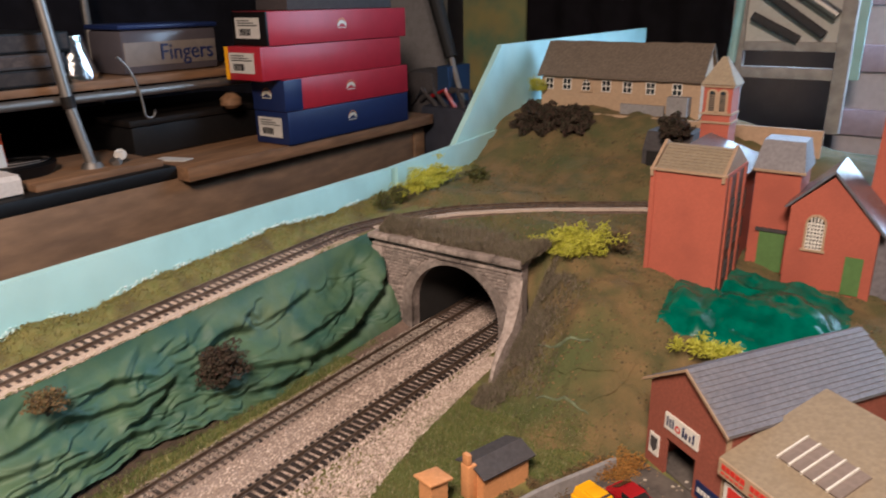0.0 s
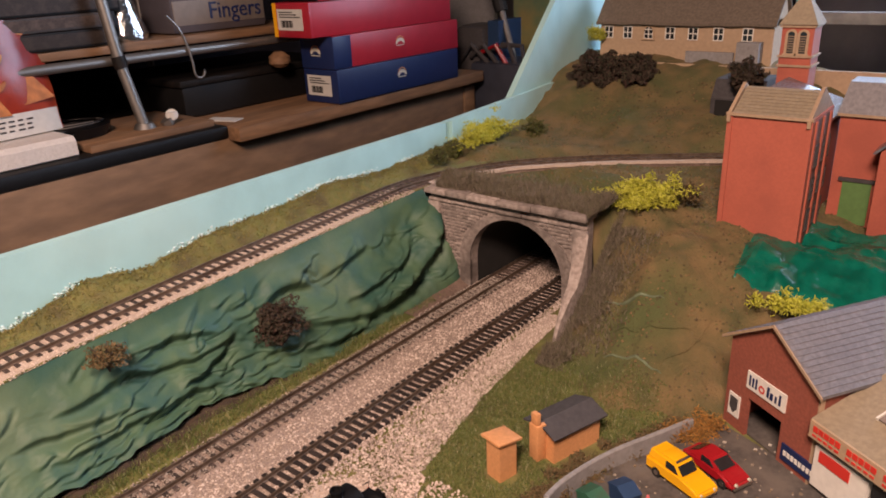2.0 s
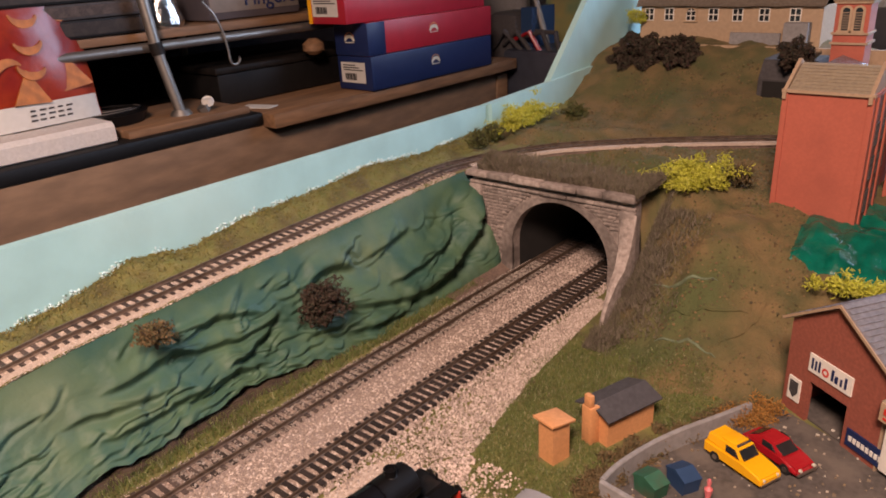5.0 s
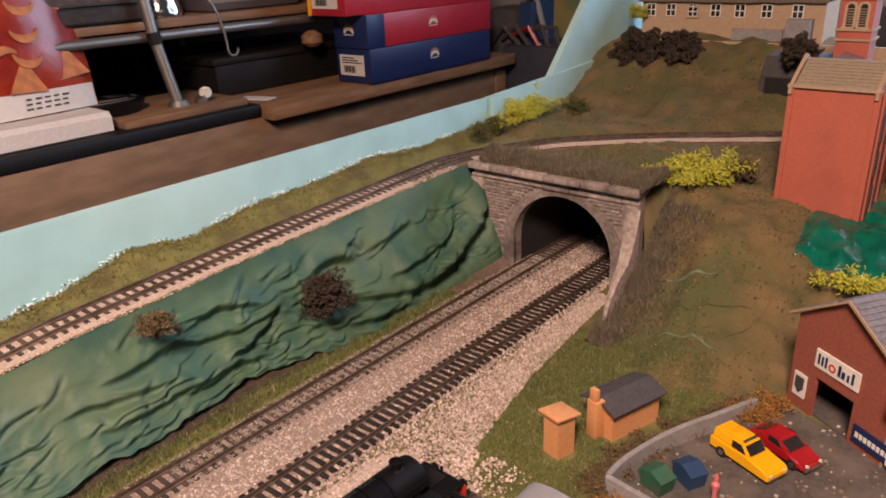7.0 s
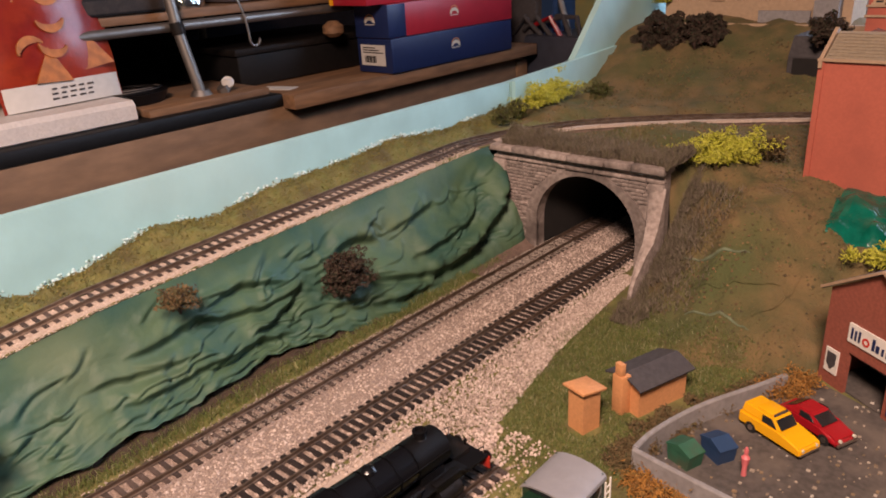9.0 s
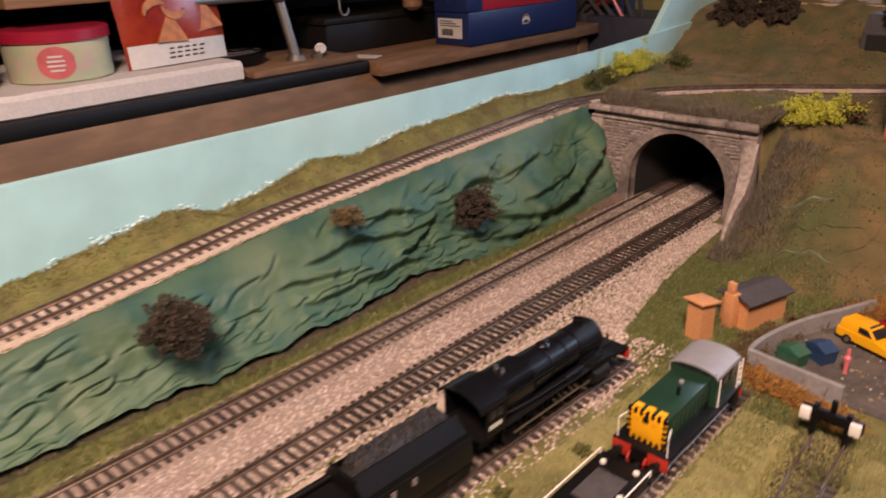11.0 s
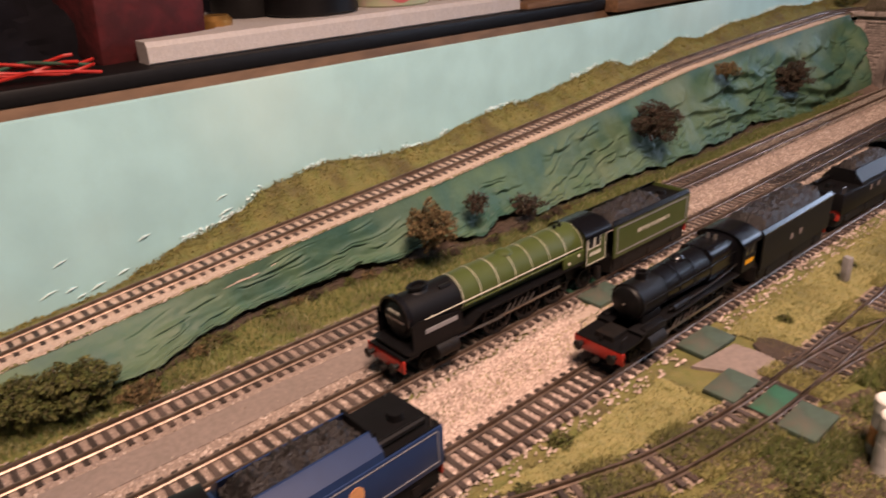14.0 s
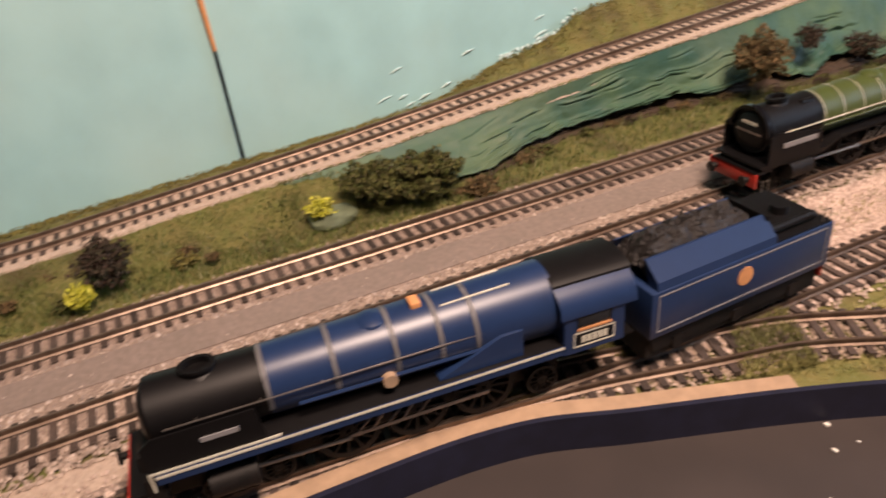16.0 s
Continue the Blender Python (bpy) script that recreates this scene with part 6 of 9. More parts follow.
for k in range(8):
    box(bm, 0.0665 + k * 0.0033, 0.0688 + k * 0.0033, -0.0016, -0.0011, 0.0045, 0.0082)
part("sign_print", bm, "white", s2)

ann = thing("showroom", G0, "garage showroom with a tan felt roof and skylight strip", "garage")
bm = bmesh.new()
q = [(0.088, -0.006, 0.049), (0.24, -0.006, 0.049), (0.24, 0.085, 0.080), (0.088, 0.085, 0.080)]
up, dn = [bm.verts.new(p) for p in q], [bm.verts.new((x, y, z - 0.003)) for x, y, z in q]
bm.faces.new(up), bm.faces.new(dn[::-1])
for k in range(4):
    bm.faces.new((up[k], dn[k], dn[(k + 1) % 4], up[(k + 1) % 4]))
part("roof", bm, "roof_tan", ann, "tan sloping roof")
part("wall", boxed(0.0895, 0.238, 0.004, 0.083, -0.008, 0.045), "white", ann)
for k in range(5):
    x = 0.118 + k * 0.0095
    m_ = Matrix.Translation((x, 0.030, 0.0622)) @ Matrix.Rotation(math.atan2(0.031, 0.091), 4, "X")
    p_ = part("skylight", boxed(-0.004, 0.004, -0.013, 0.013, -0.0008, 0.0008), "greystrip", ann)
    p_.matrix_local = m_
    q_ = part("skylight_bar", boxed(-0.0056, -0.0044, -0.0135, 0.0135, -0.0008, 0.0014), "white", ann)
    q_.matrix_local = m_
fas = part("fascia", boxed(0.089, 0.24, -0.0075, -0.0055, 0.037, 0.049), "cream", ann, "cream fascia board with reddish shapes")
bm = bmesh.new()
for k in range(18):
    if k % 6 != 5:
        box(bm, 0.092 + k * 0.0042, 0.0955 + k * 0.0042, -0.0079, -0.0074, 0.0425, 0.0465)
        box(bm, 0.092 + k * 0.0042, 0.095 + k * 0.0042, -0.0079, -0.0074, 0.039, 0.0405)
part("fascia_print", bm, "red_plastic", fas)
part("shop_panel", boxed(0.091, 0.13, -0.002, 0.0035, 0.000, 0.030), "white", ann, "red and white shop front panel")
part("shop_band", boxed(0.095, 0.118, -0.0026, -0.0015, 0.020, 0.028), "red_plastic", ann)
part("shop_panel", boxed(0.133, 0.20, -0.002, 0.0035, 0.004, 0.032), "window_dark", ann)

# hut and privy
hut = thing("platelayers_hut", pose(0.1945, -0.113, GROUND, 0, 0, -18), "orange brick hut with a dark felt roof and chimney", "hut")
part("wall", prismed([(-0.0125, 0), (0.0125, 0), (0.0125, 0.0235), (0, 0.0280), (-0.0125, 0.0235)], "y", -0.022, 0.022), "orange", hut)
part("roof_west", prismed([(-0.0165, 0.0222), (0.0, 0.0281), (0.0, 0.0294), (-0.0168, 0.0234)], "y", -0.0255, 0.0255), "felt", hut, "dusty dark felt roof")
part("roof_east", prismed([(0.0, 0.0281), (0.0165, 0.0222), (0.0168, 0.0234), (0.0, 0.0294)], "y", -0.0255, 0.0255), "felt", hut, "dusty dark felt roof")
part("chimney", boxed(-0.0045, 0.0045, -0.0300, -0.022, 0, 0.029, bevel=0.0003), "orange", hut)
part("chimney", boxed(-0.003, 0.003, -0.0295, -0.0257, 0.029, 0.038, bevel=0.0003), "orange", hut)
prv = thing("privy", pose(0.1755, -0.167, GROUND, 0, 0, -14), "small orange brick privy with an overhanging lid roof", "hut")
part("wall", boxed(-0.0068, 0.0068, -0.0075, 0.0075, 0, 0.029), "orange", prv)
bm = boxed(-0.0092, 0.0092, -0.0108, 0.0108, 0, 0.0018, bevel=0.0003)
rf = part("roof", bm, "orange", prv)
rf.matrix_local = Matrix.Translation((0, 0, 0.0298)) @ Matrix.Rotation(math.radians(-9), 4, "X")

# yard
bm = bmesh.new()
prism(bm, [(0.222, -0.188), (0.29, -0.192), (0.50, -0.20), (0.60, -0.02), (0.36, -0.06), (0.268, -0.022), (0.262, -0.055), (0.247, -0.090), (0.228, -0.137)], "z", -0.0075, -0.0045)
solo("yard", bm, "tarmac", "dark grey tarmac garage yard", "yard", kind="structure")
for nm, pts in (("yard_wall", [(0.2205, -0.184), (0.2215, -0.165), (0.228, -0.137), (0.237, -0.112), (0.248, -0.089), (0.257, -0.070), (0.266, -0.050)]), ("yard_wall", [(0.2205, -0.186), (0.25, -0.190), (0.288, -0.194)])):
    bm = bmesh.new()
    ps = curve_points([(*p, GROUND) for p in pts], 0.004)
    sweep(bm, ps, [(-0.0018, -0.002), (0.0018, -0.002), (0.0018, 0.0145), (0.0012, 0.0152), (-0.0012, 0.0152), (-0.0018, 0.0145)])
    solo(nm, bm, "concrete", "low grey concrete yard wall", "wall")


def car(m, name, label, body, van):
    top = thing(name, m, label, "car")
    if van:
        low = [(-0.0225, 0.0035), (-0.0225, 0.0115), (0.006, 0.0115), (0.0195, 0.0100), (0.0228, 0.0085), (0.0232, 0.0035)]
        up = [(-0.0215, 0.0115), (-0.0205, 0.0180), (0.0020, 0.0180), (0.0072, 0.0115)]
        wx = ((-0.0125,), (0.014,))
    else:
        low = [(-0.0225, 0.0030), (-0.0232, 0.0065), (-0.0205, 0.0090), (-0.013, 0.0098), (0.008, 0.0098), (0.0175, 0.0086), (0.0222, 0.0066), (0.0225, 0.0030)]
        up = [(-0.0185, 0.0094), (-0.0095, 0.0148), (0.0015, 0.0148), (0.0095, 0.0096)]
        wx = ((-0.013,), (0.0135,))
    bm = prismed([(x, z) for x, z in low], "y", -0.0095, 0.0095)
    bmesh.ops.bevel(bm, geom=list(bm.edges), offset=0.0010 if van else 0.0017, segments=3, affect="EDGES")
    part("body", bm, body, top)
    bm = bmesh.new()
    prism(bm, up, "y", -0.0085, 0.0085)
    for v in bm.verts:
        if v.co.z > 0.0145:
            v.co.y *= 0.86
    bmesh.ops.bevel(bm, geom=list(bm.edges), offset=0.0008, segments=2, affect="EDGES")
    cabin = part("cabin", bm, body, top)
    zt, zb = (0.0170, 0.0124) if van else (0.0140, 0.0104)
    part("windscreen", prismed([(up[2][0] + 0.0012, zt), (up[3][0] + 0.0006, zb), (up[3][0] - 0.0004, zb), (up[2][0] + 0.0004, zt)], "y", -0.0066, 0.0066), "window_dark", cabin)
    for s in (-1, 1):
        y0, y1 = sorted((s * 0.0078, s * 0.0087))
        part("side_window", prismed([(-0.0055, zt), (0.0008, zt), (0.0050, zb), (-0.0055, zb)], "y", y0, y1), "window_dark", cabin)
        part("headlight", tubed([(0.0215, s * 0.006, 0.0070), (0.0231, s * 0.006, 0.0070)], 0.0011, 8), "lining", top)
    if van:
        part("roof_hump", boxed(-0.012, -0.0005, -0.0062, 0.0062, 0.0178, 0.0192, bevel=0.0006), body, cabin)
        part("light_bar", boxed(0.0002, 0.0014, -0.0058, 0.0058, 0.0179, 0.0194, bevel=0.0003), "felt", cabin)
    else:
        part("rear_window", prismed([(-0.0168, 0.0106), (-0.0108, 0.0143), (-0.0104, 0.0149), (-0.0172, 0.0107)], "y", -0.0058, 0.0058), "window_dark", cabin)
    for (x,) in wx:
        for s in ((-1, 1) if not (van and x > 0) else (0,)):
            w = part("wheel", tubed([(x, s * 0.0085 - 0.0011, 0.0038), (x, s * 0.0085 + 0.0011, 0.0038)], 0.0038, 14), "rubber", top)
            part("hub", tubed([(x, s * 0.0085 - 0.0014, 0.0038), (x, s * 0.0085 + 0.0014, 0.0038)], 0.0018, 10), "steel", w)
    part("bumper", boxed(0.0218, 0.0234, -0.0085, 0.0085, 0.0035, 0.0052, bevel=0.0004), "steel", top)
    return top


car(pose(0.2780, -0.1075, -0.0045, 0, 0, -22), "van", "bright yellow three-wheeled toy van parked in the yard", "car_yellow", True)
car(pose(0.2935, -0.0845, -0.0045, 0, 0, -24), "car", "dark red toy saloon car parked in the yard", "car_red", False)


def skip(m, label, material):
    top = thing("skip", m, label, "bin")
    bm = bmesh.new()
    prism(bm, [(-0.0075, 0), (0.0075, 0), (0.009, 0.010), (-0.009, 0.010)], "y", -0.006, 0.006)
    part("body", bm, material, top)
    part("lid", prismed([(-0.0095, 0.010), (0.0095, 0.010), (0.0095, 0.011), (0, 0.0145), (-0.0095, 0.011)], "y", -0.0065, 0.0065), material, top)


M["skip_blue"] = mat("blue_plastic", (0.02, 0.05, 0.12), 0.5, var=0.1, scale=200)
M["figure_pink"] = mat("pink_plastic", (0.65, 0.16, 0.17), 0.5, var=0.1, scale=200)
skip(pose(0.256, -0.146, -0.0045, 0, 0, -30), "dark blue lidded bin in the garage yard", "skip_blue")
skip(pose(0.2425, -0.163, -0.0045, 0, 0, -20), "green lidded bin behind the yard wall", "panel_green")
bm = bmesh.new()
tube(bm, [(0, 0, 0), (0, 0, 0.006), (0, 0, 0.0125), (0, 0, 0.0145), (0, 0, 0.0175), (0, 0, 0.0195)], [0.0016, 0.0014, 0.0026, 0.0010, 0.0014, 0.0008], 8)
solo("figurine", bm, "figure_pink", "tiny plain pink figurine standing in the yard", "figurine", m=pose(0.2745, -0.154, -0.0045))

# buffer stop
bs = thing("buffer_stop", pose(0.290, -0.240, 0), "black sleeper-built buffer stop with white buffer heads", "buffer stop")
for s in (-1, 1):
    part("upright", boxed(s * 0.009 - 0.0014, s * 0.009 + 0.0014, -0.002, 0.002, -0.005, 0.020), "black", bs)
    part("stay", prismed([(-0.001, 0.018), (0.002, 0.018), (0.022, -0.003), (0.018, -0.003)], "x", s * 0.009 - 0.001, s * 0.009 + 0.001), "black", bs)
    part("buffer_head", boxed(s * 0.0135 - 0.003, s * 0.0135 + 0.003, -0.0065, -0.0025, 0.0105, 0.018, bevel=0.0006), "white", bs, "white buffer head")
part("beam", boxed(-0.017, 0.017, -0.0025, 0.0015, 0.011, 0.0175, bevel=0.0003), "black", bs)
part("lamp", boxed(-0.0015, 0.0015, -0.001, 0.002, 0.0175, 0.0255, bevel=0.0003), "black", bs)

solo("concrete_post", boxed(-0.0028, 0.0028, -0.0022, 0.0022, -0.006, 0.0135, bevel=0.0004), "concrete", "small grey lineside cabinet standing in the grass", "post", m=pose(0.1865, -0.583, 0, 0, 0, -20))

# foot crossing boards
for x0, x1, y0, y1, mt, lb in ((0.030, 0.0475, -0.733, -0.703, "panel_grey", "grey-green"), (0.0515, 0.0645, -0.733, -0.703, "panel_green", "green"), (0.0685, 0.089, -0.734, -0.702, "panel_grey", "grey-green"),
                               (0.152, 0.172, -0.742, -0.708, "panel_grey", "grey-green"), (0.187, 0.2055, -0.772, -0.743, "panel_grey", "grey-green"), (0.2125, 0.2255, -0.770, -0.741, "panel_green", "green"), (0.2295, 0.249, -0.774, -0.745, "panel_grey", "grey-green")):
    a = random.uniform(-2, 2)
    solo("crossing_board", boxed(-(x1 - x0) / 2, (x1 - x0) / 2, -(y1 - y0) / 2, (y1 - y0) / 2, -0.0055, -0.0026, bevel=0.0003), mt, "%s card board of the foot crossing" % lb, "crossing board", "crossing boards", m=pose((x0 + x1) / 2, (y0 + y1) / 2, 0, 0, 0, a))

# rod against the backscene
rod = thing("rod", pose(-0.1535, -1.119, 0), "thin dark rod with a brown tip leaning on the backscene", "rod")
part("shaft", tubed([(0.001, 0.0, 0.004), (0.0, -0.001, 0.08)], 0.0011, 8), "black", rod)
part("tip", tubed([(0.0, -0.001, 0.08), (-0.0005, -0.003, 0.131)], [0.0014, 0.0022], 8), "orange", rod)

# ---- front edge of the board ----
bm = bmesh.new()
edge = curve_points([(x, y, 0) for x, y in EDGE[:9]], 0.006)
sweep(bm, edge, [(0.0, -0.0195), (0.0022, -0.0195), (0.0022, -0.002), (0.0, -0.002)])
solo("edging_strip", bm, "edge_blue", "dark blue flexible edging strip round the board", "edging")
bm = bmesh.new()
foam_line = curve_points([(x - 0.0045, y, 0) for x, y in EDGE[1:6]], 0.006)
sweep(bm, foam_line, [(-0.004, -0.006), (0.004, -0.006), (0.0042, -0.0022), (-0.0035, -0.0025)])
solo("foam_strip", bm, M["barge"], "pale cork strip along the board edge", "edging")
grit = bmesh.new()
for k in range(420):
    x, y, q = random.uniform(0.224, 0.40), random.uniform(-0.188, -0.03), random.uniform(0.0003, 0.0010)
    if x < lerp([(-0.19, 0.222), (-0.137, 0.231), (-0.09, 0.251), (-0.03, 0.270)], y):
        continue
    box(grit, x - q, x + q * random.uniform(0.5, 1.6), y - q, y + q, -0.0046, -0.0046 + q)
solo("yard_grit", grit, island_mat("yard_grit", [(0.36, 0.30, 0.24), (0.16, 0.12, 0.08), (0.24, 0.17, 0.10), (0.50, 0.46, 0.40)], 0.9), "loose grit and dry leaves scattered in the yard", "debris", kind="stuff")
specks = bmesh.new()
for k in range(160):
    x, y, s = random.uniform(0.16, 0.5), random.uniform(-1.3, -0.8), random.uniform(0.0003, 0.0010)
    box(specks, x - s, x + s * random.uniform(0.5, 2), y - s, y + s, -0.0188, -0.0188 + s)
solo("debris", specks, "white", "small white bits scattered on the lower board", "debris", kind="stuff")


# ---- plants ----
def leaves(bm, n, c, r, size, seed, flat=1.0):
    rnd = random.Random(seed)
    for _ in range(n):
        while True:
            v = Vector((rnd.uniform(-1, 1), rnd.uniform(-1, 1), rnd.uniform(-1, 1)))
            if 0.15 < v.length < 1:
                break
        lump = 0.74 + 0.7 * noise.noise(v.normalized() * 2.4 + Vector((seed * 3.1, 0, 0)))
        v = v.normalized() * (v.length ** 0.45) * lump
        p = Vector((c[0] + v.x * r[0], c[1] + v.y * r[1], c[2] + v.z * r[2]))
        a, b = Vector((rnd.gauss(0, 1), rnd.gauss(0, 1), rnd.gauss(0, 1))).normalized(), Vector((rnd.gauss(0, 1), rnd.gauss(0, 1), rnd.gauss(0, 1))).normalized()
        s = size * rnd.uniform(0.5, 1.3)
        q = [bm.verts.new(p + d) for d in (a * s, b * s * 0.6, -a * s, -b * s * 0.6)]
        bm.faces.new(q)


LEAF = {
    "dark": island_mat("dark_foliage", [(0.022, 0.020, 0.012), (0.055, 0.040, 0.025), (0.05, 0.022, 0.016), (0.030, 0.035, 0.016)], 0.9),
    "brown": island_mat("brown_foliage", [(0.06, 0.05, 0.02), (0.13, 0.085, 0.035), (0.16, 0.10, 0.045), (0.06, 0.065, 0.025)], 0.9),
    "green": island_mat("green_foliage", [(0.05, 0.07, 0.015), (0.09, 0.10, 0.02), (0.06, 0.05, 0.02), (0.12, 0.12, 0.03)], 0.9),
    "lime": island_mat("yellow_lichen", [(0.34, 0.36, 0.02), (0.55, 0.55, 0.05), (0.62, 0.60, 0.10), (0.25, 0.26, 0.02)], 0.85),
    "rust": island_mat("rust_scrub", [(0.36, 0.16, 0.03), (0.46, 0.22, 0.045), (0.26, 0.12, 0.03), (0.20, 0.13, 0.04)], 0.9),
    "moss": island_mat("moss_scatter", [(0.15, 0.14, 0.035), (0.20, 0.17, 0.045), (0.11, 0.11, 0.03), (0.16, 0.12, 0.05)], 0.95),
}


def bush(x, y, z, r, kind, label, n=700, size=0.0022, rx=1.0, rz=0.85):
    n, size = int(n * 2.8 * max(1.0, r / 0.015) ** 2), size * 0.62
    m = pose(x, y, z)
    top = thing("bush", m, label, "bush", "bushes")
    bm = bmesh.new()
    for k in range(5):
        a = k * 1.26
        tube(bm, [(0, 0, -r * 0.7), (0.25 * r * math.cos(a), 0.25 * r * math.sin(a), 0), (0.6 * r * math.cos(a), 0.6 * r * math.sin(a), r * 0.4)], [r * 0.05, r * 0.04, r * 0.015], 5)
    part("stem", bm, "sleeper", top)
    bm = bmesh.new()
    leaves(bm, n, (0, 0, 0), (r, r * rx, r * rz), size, int(abs(x * 1000) + abs(y * 1000)))
    part("foliage", bm, LEAF[kind], top)


def lichen(x, y, z, rx, ry, rz, label, n=220, kind="lime"):
    """A tangle of curled strands."""
    thin = 0.55 if kind in ("rust", "brown") else 0.85
    n = int(n * 5 / thin ** 1.5)
    top = thing("lichen_bush", pose(x, y, z), label, "bush", "bushes")
    rnd = random.Random(int(abs(x + y * 3) * 1000))
    bm = bmesh.new()
    lumps = [Vector((rnd.gauss(0, 0.42) * rx, rnd.gauss(0, 0.42) * ry, abs(rnd.gauss(0, 0.35)) * rz)) for _ in range(max(4, n // 22))]
    for _ in range(n):
        p = rnd.choice(lumps) + Vector((rnd.gauss(0, 0.0032), rnd.gauss(0, 0.0032), abs(rnd.gauss(0, 0.0026))))
        d = Vector((rnd.gauss(0, 1), rnd.gauss(0, 1), rnd.gauss(0, 1))).normalized()
        pts = [p]
        for k in range(4):
            d = (d + Vector((rnd.gauss(0, 0.8), rnd.gauss(0, 0.8), rnd.gauss(0, 0.8)))).normalized()
            pts.append(pts[-1] + d * 0.0015 * thin)
        tube(bm, pts, [q * thin for q in (0.0005, 0.0006, 0.0006, 0.0005, 0.0003)], 3)
    part("tangle", bm, LEAF[kind], top)


bush(-0.049, -0.168, 0.048, 0.025, "dark", "dark brown foam bush on the green embankment", 900)
bush(-0.064, -0.306, 0.076, 0.017, "brown", "small flattened brown bush high on the embankment", 400, rz=0.5)
bush(-0.049, -0.466, 0.050, 0.025, "dark", "round dark bush on the green embankment", 1000)
bush(-0.045, -0.768, 0.030, 0.021, "brown", "brown bush at the foot of the embankment", 900)
bush(-0.054, -0.712, 0.030, 0.0115, "dark", "small dark green bush on the embankment", 350)
bush(-0.050, -0.655, 0.014, 0.016, "dark", "low dark bush against the embankment foot", 400, rz=0.6)
bush(-0.044, -1.030, 0.014, 0.021, "green", "soft brown-green bush beside the far track", 1400, rz=0.62, rx=1.2)
bush(-0.052, -1.060, 0.014, 0.019, "green", "mossy green bush beside the far track", 1200, rz=0.6, rx=1.2)
bm = bmesh.new()
bmesh.ops.create_icosphere(bm, subdivisions=3, radius=0.011)
for v in bm.verts:
    v.co = Vector((v.co.x, v.co.y * 1.2, v.co.z * 0.5)) * (1 + 0.35 * nz(v.co.x, v.co.y, v.co.z, 120))
solo("teal_stone", bm, "crease", "pale teal painted lump of stone in the grass", "stone", m=pose(-0.050, -1.090, -0.001))
bush(-0.045, -1.213, 0.014, 0.016, "dark", "dark green bush with a lime tuft", 800)
bush(-0.034, -1.228, 0.004, 0.008, "lime", "small lime green tuft in the grass", 300)
bush(-0.050, -1.096, 0.006, 0.009, "lime", "small lime green tuft below the bushes", 260)
bush(-0.125, 0.150, 0.110, 0.014, "green", "dark mossy bush beside the backscene", 500)
bush(-0.128, 0.185, 0.112, 0.015, "green", "mossy bush beside the backscene", 500)
lichen(-0.128, 0.245, 0.108, 0.024, 0.05, 0.03, "bright yellow-green lichen bush by the backscene", 420)
bush(-0.10, 0.33, 0.110, 0.018, "green", "dark green bush at the end of the backscene", 600)
lichen(0.135, 0.150, 0.094, 0.038, 0.030, 0.024, "bright yellow-green lichen bush above the tunnel", 620)
bush(0.172, 0.170, 0.105, 0.016, "brown", "brown tangle at the end of the lichen bush", 500)
lichen(0.300, 0.075, 0.050, 0.035, 0.012, 0.014, "yellow lichen behind the garage", 200)
bush(-0.090, 0.49, 0.160, 0.040, "dark", "dark hedge on the far hillside", 1500, size=0.004)
bush(-0.035, 0.500, 0.163, 0.036, "dark", "dark hedge on the far hillside", 1300, size=0.004)
bush(0.140, 0.425, 0.180, 0.024, "dark", "dark rounded hedge above the black portal", 900, size=0.0035)
lichen(-0.128, 0.56, 0.20, 0.02, 0.02, 0.025, "yellow-green lichen beside the terrace", 120)
for k, (x, y) in enumerate(((0.268, -0.052), (0.258, -0.060), (0.272, -0.040))):
    lichen(x, y, GROUND, 0.010, 0.010, 0.012, "rusty orange scrub beside the garage wall", 70, "rust")
for k in range(8):
    lichen(0.230 + k * 0.009, -0.199 - 0.0025 * k, GROUND, 0.007, 0.007, 0.006, "rusty orange scrub before the yard wall", 55, "rust")
rnd = random.Random(12)
for k in range(26):
    v = rnd.random()
    x, y = lerp([(0, 0.212), (0.4, 0.222), (0.7, 0.236), (1, 0.254)], v) + rnd.gauss(0, 0.003), lerp([(0, -0.188), (0.4, -0.137), (0.7, -0.098), (1, -0.052)], v)
    lichen(x, y, GROUND, 0.006, 0.006, 0.006, "dry brown weeds along the yard wall", 22, "brown")
for k, (x, y, r) in enumerate(((0.205, -0.150, 0.006), (0.213, -0.125, 0.007), (0.216, -0.165, 0.006), (0.220, -0.10, 0.006))):
    bush(x, y, GROUND + 0.002, r, "brown", "dry brown weeds near the yard wall", 160)
rnd = random.Random(21)
for x, y, r in ((0.262, -0.700, 0.012), (0.276, -0.730, 0.011), (0.255, -0.660, 0.009), (0.252, -0.790, 0.008), (0.262, -0.812, 0.009), (0.300, -0.655, 0.012)):
    bush(x, y, GROUND + r * 0.2, r, "green", "dull green scrub in the bare earth", 380, rz=0.5)
for k in range(26):
    y = rnd.uniform(-1.02, -0.60)
    bush(lerp(TOE_X, y) + rnd.uniform(-0.002, 0.008), y, GROUND + 0.002, rnd.uniform(0.004, 0.0085), rnd.choice(("brown", "green", "dark")), "low scrub tuft at the foot of the bank", 120, rz=0.55)
for k in range(18):
    y = rnd.uniform(-1.36, -1.05)
    bush(rnd.uniform(-0.078, -0.034), y, GROUND + 0.004 + 0.1 * max(0, lerp(T6_Z, y)), rnd.uniform(0.004, 0.009), rnd.choice(("brown", "green", "brown", "moss")), "low scrub tuft in the rough grass", 130, rz=0.45)
bush(-0.020 - 0.012, -1.00, 0.000, 0.011, "brown", "low brown scrub beside the far track", 420, rz=0.6)
